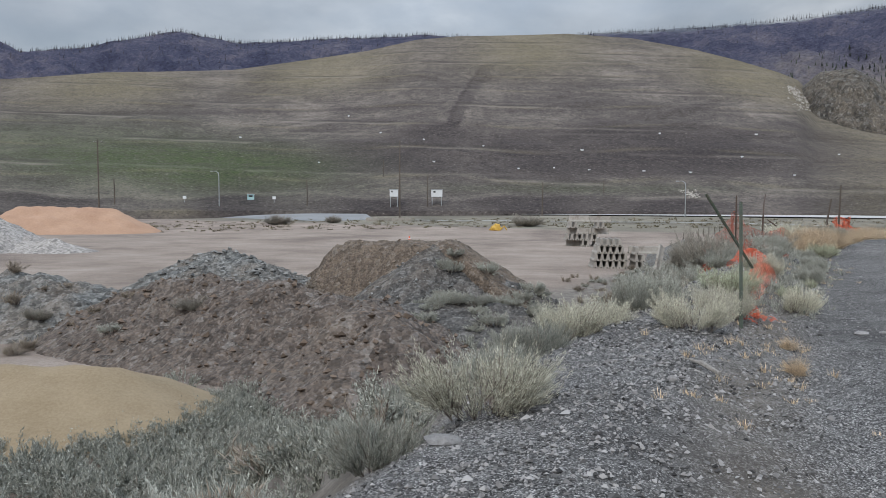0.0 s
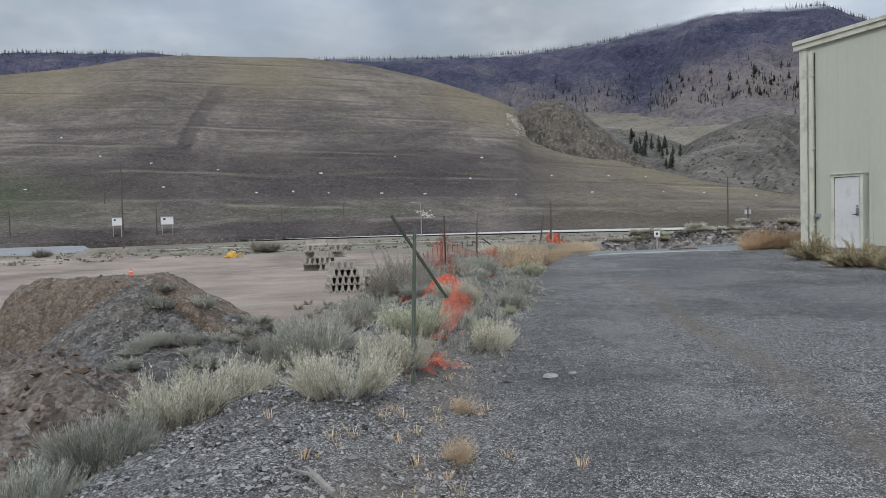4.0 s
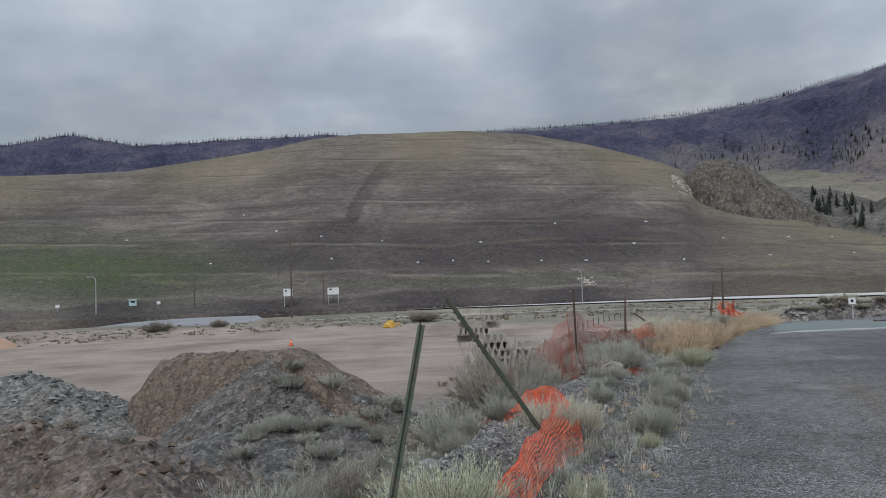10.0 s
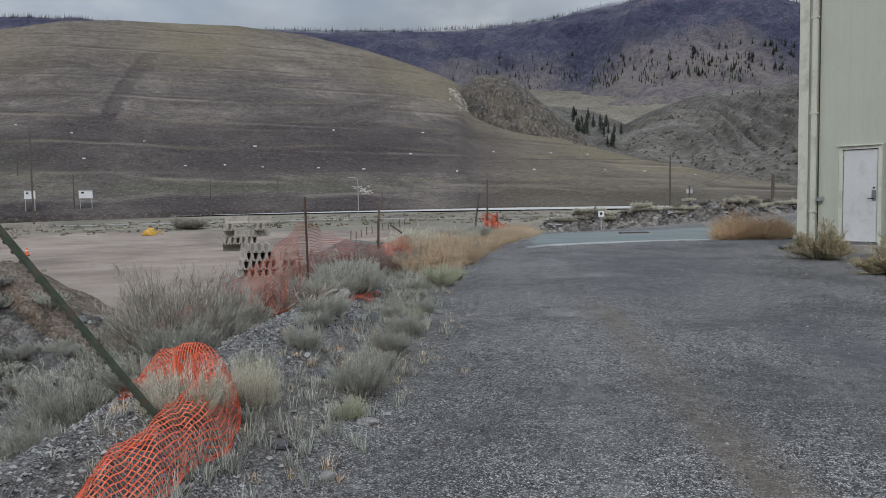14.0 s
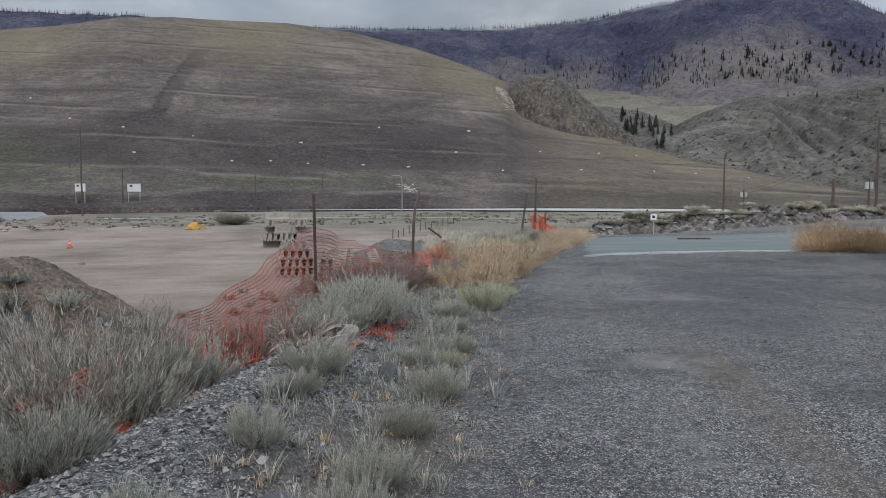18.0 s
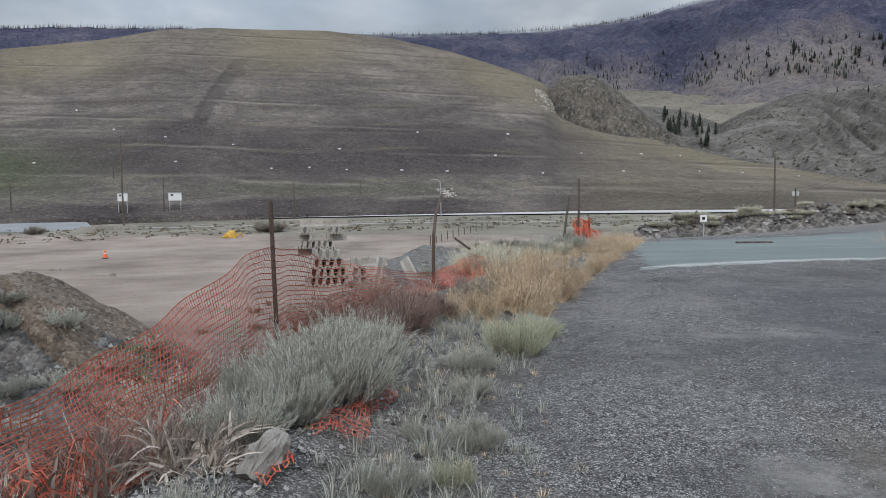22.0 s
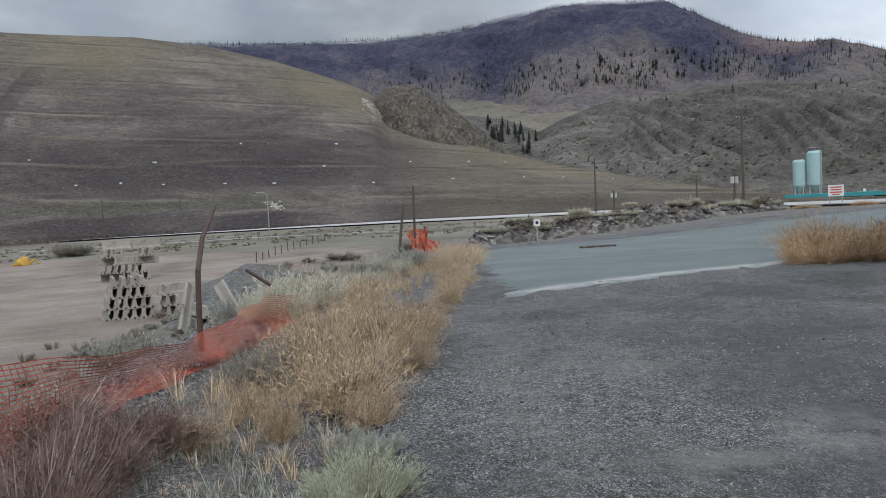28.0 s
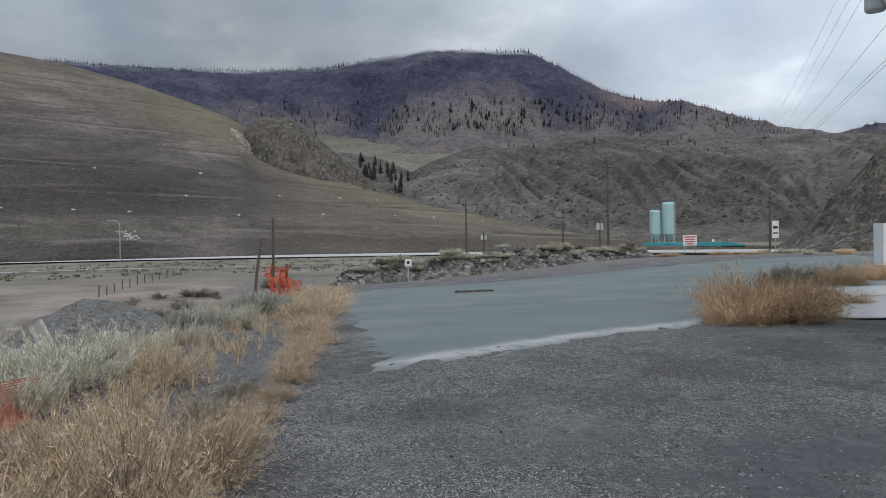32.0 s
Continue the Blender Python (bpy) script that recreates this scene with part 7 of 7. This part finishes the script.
NEAR = (
    (RABBIT, 3.75, -2.5, 0.88, 0.58), (SAGE, 3.3, -2.95, 0.55, 0.42), (RABBIT, 6.75, -1.68, 0.64, 0.5), (GREEN, 9.2, -1.56, 0.64, 0.42), (RABBIT, 7.9, -1.5, 0.6, 0.44), (SAGE, 8.3, -2.3, 0.62, 0.5), (RABBIT, 9.5, -0.8, 0.42, 0.48), (GREEN, 10.3, -0.95, 0.26, 0.26),
    (SAGE, 5.2, -3.0, 0.6, 0.45), (SAGE, 5.9, -2.95, 0.62, 0.5), (RABBIT, 6.6, -2.8, 0.62, 0.5), (RABBIT, 7.3, -2.75, 0.7, 0.5), (SAGE, 8.1, -2.5, 0.5, 0.46), (SAGE, 8.8, -2.5, 0.7, 0.5), (TWIGGY, 9.7, -2.4, 0.6, 0.5), (SAGE, 10.5, -2.5, 0.7, 0.45), (SAGE, 11.2, -2.55, 0.6, 0.4),
    (RABBIT, 11.4, -1.4, 0.42, 0.44), (SAGE, 12.2, -2.0, 0.4, 0.3), (RABBIT, 12.06, -1.22, 0.36, 0.42), (SAGE, 12.5, -1.35, 0.28, 0.26), (SAGE, 13.6, -1.29, 0.28, 0.28), (SAGE, 13.06, -0.72, 0.4, 0.4), (GREEN, 12.5, -0.72, 0.22, 0.2), (SAGE, 13.7, -0.72, 0.32, 0.26), (SAGE, 14.5, -0.68, 0.34, 0.28), (SAGE, 11.5, -2.2, 0.4, 0.3),
    (TWIGGY, 13.8, -2.4, 0.95, 0.95), (TWIGGY, 14.2, -2.6, 0.9, 0.95), (SAGE, 14.35, -2.35, 0.75, 0.72), (SAGE, 13.95, -2.2, 0.55, 0.58), (SAGE, 13.1, -2.1, 0.6, 0.45), (SAGE, 12.6, -2.6, 0.8, 0.6),
    (SAGE, 14.75, -2.2, 0.62, 0.62), (DEADBRANCH, 15.75, -1.72, 0.6, 0.4), (DEADBRANCH, 15.45, -2.05, 0.75, 0.42), (DEADBRANCH, 16.3, -2.0, 0.6, 0.36), (BROWNTWIG, 16.1, -2.3, 0.8, 0.5), (BROWNTWIG, 15.5, -2.5, 0.8, 0.5), (SAGE, 14.9, -1.36, 0.45, 0.27), (SAGE, 14.4, -1.35, 0.3, 0.18), (SAGE, 16.2, -1.65, 0.5, 0.36),
    (SAGE, 16.7, -1.6, 0.55, 0.42), (SAGE, 17.15, -1.5, 0.7, 0.52), (SAGE, 17.6, -1.65, 0.75, 0.55), (SAGE, 18.05, -1.6, 0.75, 0.55), (SAGE, 18.5, -1.75, 0.7, 0.5), (SAGE, 17.5, -2.1, 0.6, 0.45), (SAGE, 15.36, -0.61, 0.34, 0.33), (SAGE, 16.1, -0.88, 0.28, 0.22), (GREEN, 16.41, -0.62, 0.24, 0.18),
    (SAGE, 17.05, -0.6, 0.34, 0.24), (SAGE, 16.93, -0.91, 0.16, 0.18), (SAGE, 18.2, -0.75, 0.3, 0.2), (SAGE, 18.9, -0.85, 0.42, 0.3), (GREEN, 19.8, -0.5, 0.62, 0.46), (GREEN, 20.7, -0.38, 0.55, 0.34), (SAGE, 21.3, -0.4, 0.4, 0.28),
    (BROWNTWIG, 19.2, -1.9, 0.8, 0.5), (BROWNTWIG, 19.9, -1.6, 0.6, 0.55), (BROWNTWIG, 20.5, -1.65, 0.7, 0.5), (BROWNTWIG, 21.2, -1.6, 0.6, 0.45), (BROWNTWIG, 20.2, -2.5, 1.1, 0.6), (BROWNTWIG, 21.4, -2.3, 0.9, 0.5), (STRAW, 21.3, -1.35, 0.35, 0.4), (STRAW, 21.76, -0.94, 0.3, 0.46), (STRAW, 22.0, -1.2, 0.3, 0.4),
    (STRAW, 22.5, -0.6, 0.95, 0.8), (STRAW, 23.3, -0.85, 0.9, 0.9), (STRAW, 24.0, -0.35, 0.8, 0.8), (TWIGGY, 22.9, -1.25, 0.7, 0.5), (STRAW, 24.7, -0.1, 0.65, 0.65), (STRAW, 23.5, -0.1, 0.5, 0.5), (STRAW, 26.0, -0.75, 0.6, 0.6), (STRAW, 25.0, -0.9, 0.75, 0.62), (STRAW, 25.4, 0.1, 0.55, 0.48), (STRAW, 22.0, -0.35, 0.4, 0.4),
    (STRAW, 26.2, 0.22, 0.45, 0.3), (STRAW, 27.0, 0.4, 0.45, 0.28), (STRAW, 27.8, 0.55, 0.5, 0.3), (STRAW, 28.6, 0.66, 0.5, 0.34), (STRAW, 28.1, -0.7, 0.85, 0.75), (TWIGGY, 26.6, -0.1, 0.5, 0.25), (TWIGGY, 27.4, 0.05, 0.4, 0.22),
    (RABBIT, 27.6, -1.55, 1.15, 0.75), (RABBIT, 28.7, -1.35, 0.95, 0.66), (RABBIT, 26.5, -1.7, 0.8, 0.6), (RABBIT, 29.8, -1.2, 0.8, 0.55), (STRAW, 29.6, 0.8, 0.6, 0.36), (STRAW, 30.6, 0.92, 0.7, 0.4), (STRAW, 31.8, 1.0, 0.8, 0.45), (RABBIT, 31.4, -0.75, 0.7, 0.5),
    (SAGE, 32.7, -0.8, 0.9, 0.6), (RABBIT, 34.5, -0.4, 1.1, 0.65), (STRAW, 33.3, 1.1, 0.9, 0.5), (STRAW, 35.2, 1.25, 1.1, 0.6), (STRAW, 36.4, 0.9, 0.8, 0.6), (RABBIT, 36.2, -0.3, 0.9, 0.6),
    (STRAW, 37.4, 1.5, 1.3, 0.75), (SAGE, 37.8, 0.1, 1.2, 0.7), (STRAW, 39.6, 1.8, 1.5, 0.8), (STRAW, 41.6, 1.9, 1.6, 0.85), (SAGE, 40.0, 0.4, 1.4, 0.75), (STRAW, 43.8, 2.0, 1.6, 0.85), (STRAW, 46.2, 2.0, 1.7, 0.85), (STRAW, 48.5, 2.5, 1.8, 0.85), (STRAW, 51, 3.0, 1.8, 0.8),
    (RUST, 30.75, 7.85, 1.25, 0.9), (RUST, 30.5, 8.6, 1.4, 1.0), (RUST, 31.1, 9.2, 1.3, 0.95), (RUST, 31.4, 8.3, 1.5, 1.15), (RUST, 34.5, 12.6, 1.8, 0.6), (TWIGGY, 33.6, 11.6, 0.8, 0.5), (TWIGGY, 29.3, 10.2, 0.45, 0.4), (RUST, 43.7, 22.7, 2.2, 1.0), (RUST, 41.5, 19.0, 1.6, 0.9), (TWIGGY, 42.0, 17.5, 1.6, 1.0), (TWIGGY, 43.2, 20.4, 1.4, 0.9),
    (DOORBUSH, 23.5, 7.2, 1.0, 1.0), (DOORBUSH, 20.6, 7.3, 1.2, 0.85), (DOORBUSH, 19.6, 7.7, 1.0, 0.7), (TWIGGY, 24.6, 7.6, 0.6, 0.5), (SAGE, 21.9, 8.0, 0.7, 0.5),
    (STRAW, 5.88, -0.77, 0.2, 0.26), (STRAW, 7.0, -0.85, 0.2, 0.2), (SAGE, 2.2, -3.3, 0.8, 0.5))
for kind, u, v, w, h in NEAR:
    put(kind, u, v, w, h)
# the bank and the low ground under it
for i in range(190):
    u = pr.uniform(-3, 46)
    l = pr.uniform(0.4, 8.5) if pr.random() < 0.75 else pr.uniform(7, 13)
    if 29.5 < u < 60 and l > 8:
        continue
    v = float(edge_v(u)) - l
    s = pr.uniform(0.55, 1.25)
    put(FARSAGE if pr.random() < 0.62 else FARDRY, u, v, s, s * pr.uniform(0.5, 0.8))
for i in range(90):
    u, v = pr.uniform(3.0, 14), pr.uniform(-12, -5.5)
    s = pr.uniform(0.5, 1.25)
    put(FARSAGE if pr.random() < 0.75 else FARDRY, u, v, s, s * pr.uniform(0.45, 0.7))
for i in range(110):
    u = pr.uniform(29, 62)
    v = float(edge_v(u)) - pr.uniform(2.5, 16)
    s = pr.uniform(0.4, 1.1)
    put(FARSAGE if pr.random() < 0.45 else FARDRY, u, v, s, s * pr.uniform(0.45, 0.7))
for i in range(40):
    u = pr.uniform(48, 100)
    v = pr.uniform(-12, -2)
    s = pr.uniform(0.8, 1.8)
    put(FARSAGE if pr.random() < 0.5 else FARDRY, u, v, s, s * 0.55)


def scrub_field(name, label, spots, material):
    """Low bushes too many to count, joined: (x, y, z, width, height)."""
    r = np.random.default_rng(77)
    shapes = [brush(k, twigs=70, leaves=16, spread=1.0, rise=0.6, leaf=0.07, leaf_w=0.02, hug=0.55, tip_only=0.3, clumps=16, stray=0.2, root=0.25, curl=0.2) for k in (51, 52, 53)]
    verts = []
    for x, y, z, w, h in spots:
        lv = shapes[r.integers(3)][2]
        a = r.random() * 6.283
        c, s = math.cos(a), math.sin(a)
        verts.append(np.stack([x + w * (lv[:, 0] * c - lv[:, 1] * s), y + w * (lv[:, 0] * s + lv[:, 1] * c), z + h * lv[:, 2]], -1))
    verts = np.concatenate(verts)
    tagged(new(name, raw(name, verts, [(k, k + 1, k + 2) for k in range(0, len(verts), 3)], material)), label, "scrub", kind="stuff")


low = []
for i in range(240):
    u, v = pr.uniform(3.0, 26), pr.uniform(-17, -5.0)
    x, y = xy(u, v)
    s = pr.uniform(0.45, 1.1)
    low.append((x, y, float(ground_z(x, y)) - 0.03, s, s * pr.uniform(0.45, 0.7)))
for i in range(330):
    u, v = pr.uniform(8.0, 15.0), pr.uniform(-15, -8.5)
    x, y = xy(u, v)
    s = pr.uniform(0.5, 1.05)
    low.append((x, y, float(ground_z(x, y)) - 0.03, s, s * pr.uniform(0.5, 0.75)))
for i in range(160):
    u = pr.uniform(2.0, 14)
    x, y = xy(u, float(edge_v(u)) - pr.uniform(0.9, 5.5))
    s = pr.uniform(0.4, 0.85)
    low.append((x, y, float(ground_z(x, y)) - 0.03, s, s * pr.uniform(0.5, 0.75)))
scrub_field("sage_scrub", "dense low grey sagebrush below the bank", low, M_SAGE)
# pale brush along the berm
for i in range(64):
    k, j = pr.randrange(8, 118), pr.randrange(8, 13)
    s = pr.uniform(0.9, 2.0)
    put(RABBIT if pr.random() < 0.75 else FARDRY, 0, 0, s, s * 0.45, float(BZ[k, j] - ground_z(BX[k, j], BY[k, j])) - 0.05, (float(BX[k, j]), float(BY[k, j])))
for i in range(16):
    p = at_bearing(pr.uniform(40, 62), pr.uniform(86, 120))
    put(RUST if pr.random() < 0.6 else RABBIT, 0, 0, pr.uniform(1.2, 2.4), pr.uniform(0.4, 0.8), -0.02, p[:2])
for az, d, w, h in ((-17.2, 150, 5, 2.6), (-12.9, 152, 3, 2.0), (2.4, 133, 5.5, 2.8), (25.0, 100, 3.5, 1.6), (20.0, 92, 3.0, 1.2)):
    put(TWIGGY, 0, 0, w, h, -0.05, at_bearing(az, d)[:2])


def on_heaps(count, box_uv, kinds, lo, hi, seed):
    """Weeds rooted on the heaps."""
    r = random.Random(seed)
    for i in range(count):
        x, y = r.uniform(box_uv[0], box_uv[1]), r.uniform(box_uv[2], box_uv[3])
        z = float(ground_z(x, y))
        for tree, ob in HEAPS:
            hit = tree.ray_cast(Vector((x, y, 30)), Vector((0, 0, -1)))[0]
            if hit and hit.z > z:
                z = hit.z
        s = r.uniform(lo, hi)
        put(r.choice(kinds), 0, 0, s, s * 0.6, z - float(ground_z(x, y)) - 0.03, (x, y))


on_heaps(34, (-22, -5, 25, 34), [FARDRY, FARDRY, TWIGGY], 0.5, 1.3, 41)
on_heaps(46, (-3.2, 3.8, 27, 36.4), [FARSAGE], 0.5, 1.2, 42)
on_heaps(16, (-24, -12, 20, 30), [FARSAGE, FARDRY], 0.6, 1.2, 43)


def blades(name, label, spots, material, per=22):
    """Tufts of thin grass joined into one mesh: (x, y, z, height, width)."""
    r = np.random.default_rng(8)
    verts, faces = [], []
    for x, y, z, h, w in spots:
        for i in range(per):
            a, t = r.random() * 6.283, r.random() * 0.7
            d = np.array([math.cos(a) * t, math.sin(a) * t, 1.0])
            L = h * r.uniform(0.5, 1.1)
            p = np.array([x, y, z - 0.01]) + np.array([math.cos(a), math.sin(a), 0]) * w * r.random()
            s = np.array([-math.sin(a), math.cos(a), 0]) * 0.0022
            k = len(verts)
            m = p + d * L * 0.55
            e = p + d * L + np.array([math.cos(a), math.sin(a), -0.3]) * L * 0.18
            verts.extend((p - s, p + s, m + s * 0.8, m - s * 0.8, e))
            faces.extend(((k, k + 1, k + 2, k + 3), (k + 3, k + 2, k + 4)))
    tagged(new(name, raw(name, verts, faces, material)), label, "grass", kind="stuff")


def verge(n, lo, hi, spread, hmin, hmax, seed):
    r = np.random.default_rng(seed)
    out = []
    for i in range(n):
        u = r.uniform(lo, hi)
        v = float(edge_v(u)) + 1.75 + r.normal(0, spread)
        x, y = xy(u, v)
        out.append((x, y, float(ground_z(x, y)), r.uniform(hmin, hmax), 0.05))
    return out


blades("verge_grass", "sparse dry grass along the gravel verge", verge(300, 4, 29, 0.36, 0.03, 0.09, 3), M_STRAW)
blades("green_grass", "thin grey-green grass on the gravel edge", verge(620, 9, 23, 0.3, 0.05, 0.17, 4), M_SAGE, 26)
blades("edge_grass", "dry grass along the asphalt edge", verge(150, 21, 40, 0.3, 0.12, 0.36, 5), M_STRAW, 26)
r2 = np.random.default_rng(12)
far_spots = []
for i in range(900):
    d, a = r2.uniform(128, 172), r2.uniform(-40, 45)
    q = at_bearing(a, d)
    far_spots.append((*q, r2.uniform(0.15, 0.5), 0.6))


def tufts(name, label, spots, material):
    r = np.random.default_rng(9)
    verts, faces = [], []
    for x, y, z, h, w in spots:
        for i in range(7):
            a = r.random() * 6.283
            k = len(verts)
            px, py = x + w * r.normal(0, 0.5), y + w * r.normal(0, 0.5)
            verts.extend(((px - 0.18 * math.cos(a), py - 0.18 * math.sin(a), z), (px + 0.18 * math.cos(a), py + 0.18 * math.sin(a), z), (px + 0.2 * r.normal(), py + 0.2 * r.normal(), z + h * r.uniform(0.5, 1))))
            faces.append((k, k + 1, k + 2))
    tagged(new(name, raw(name, verts, faces, material)), label, "scrub", kind="stuff")


tufts("roadside_scrub", "low grey-brown scrub along the highway", far_spots, leafy("far_scrub", (0.10, 0.09, 0.06), (0.30, 0.26, 0.19)))

# the first of each kind takes the place kept for it
for src, m in pending.items():
    src.matrix_basis = m
for kind in (SAGE, RABBIT, GREEN, STRAW, RUST, TWIGGY, FARSAGE, FARDRY, DOORBUSH, BROWNTWIG, DEADBRANCH):
    for src in kind:
        if src not in pending:
            for ob in (*src.children_recursive, src):
                bpy.data.objects.remove(ob)
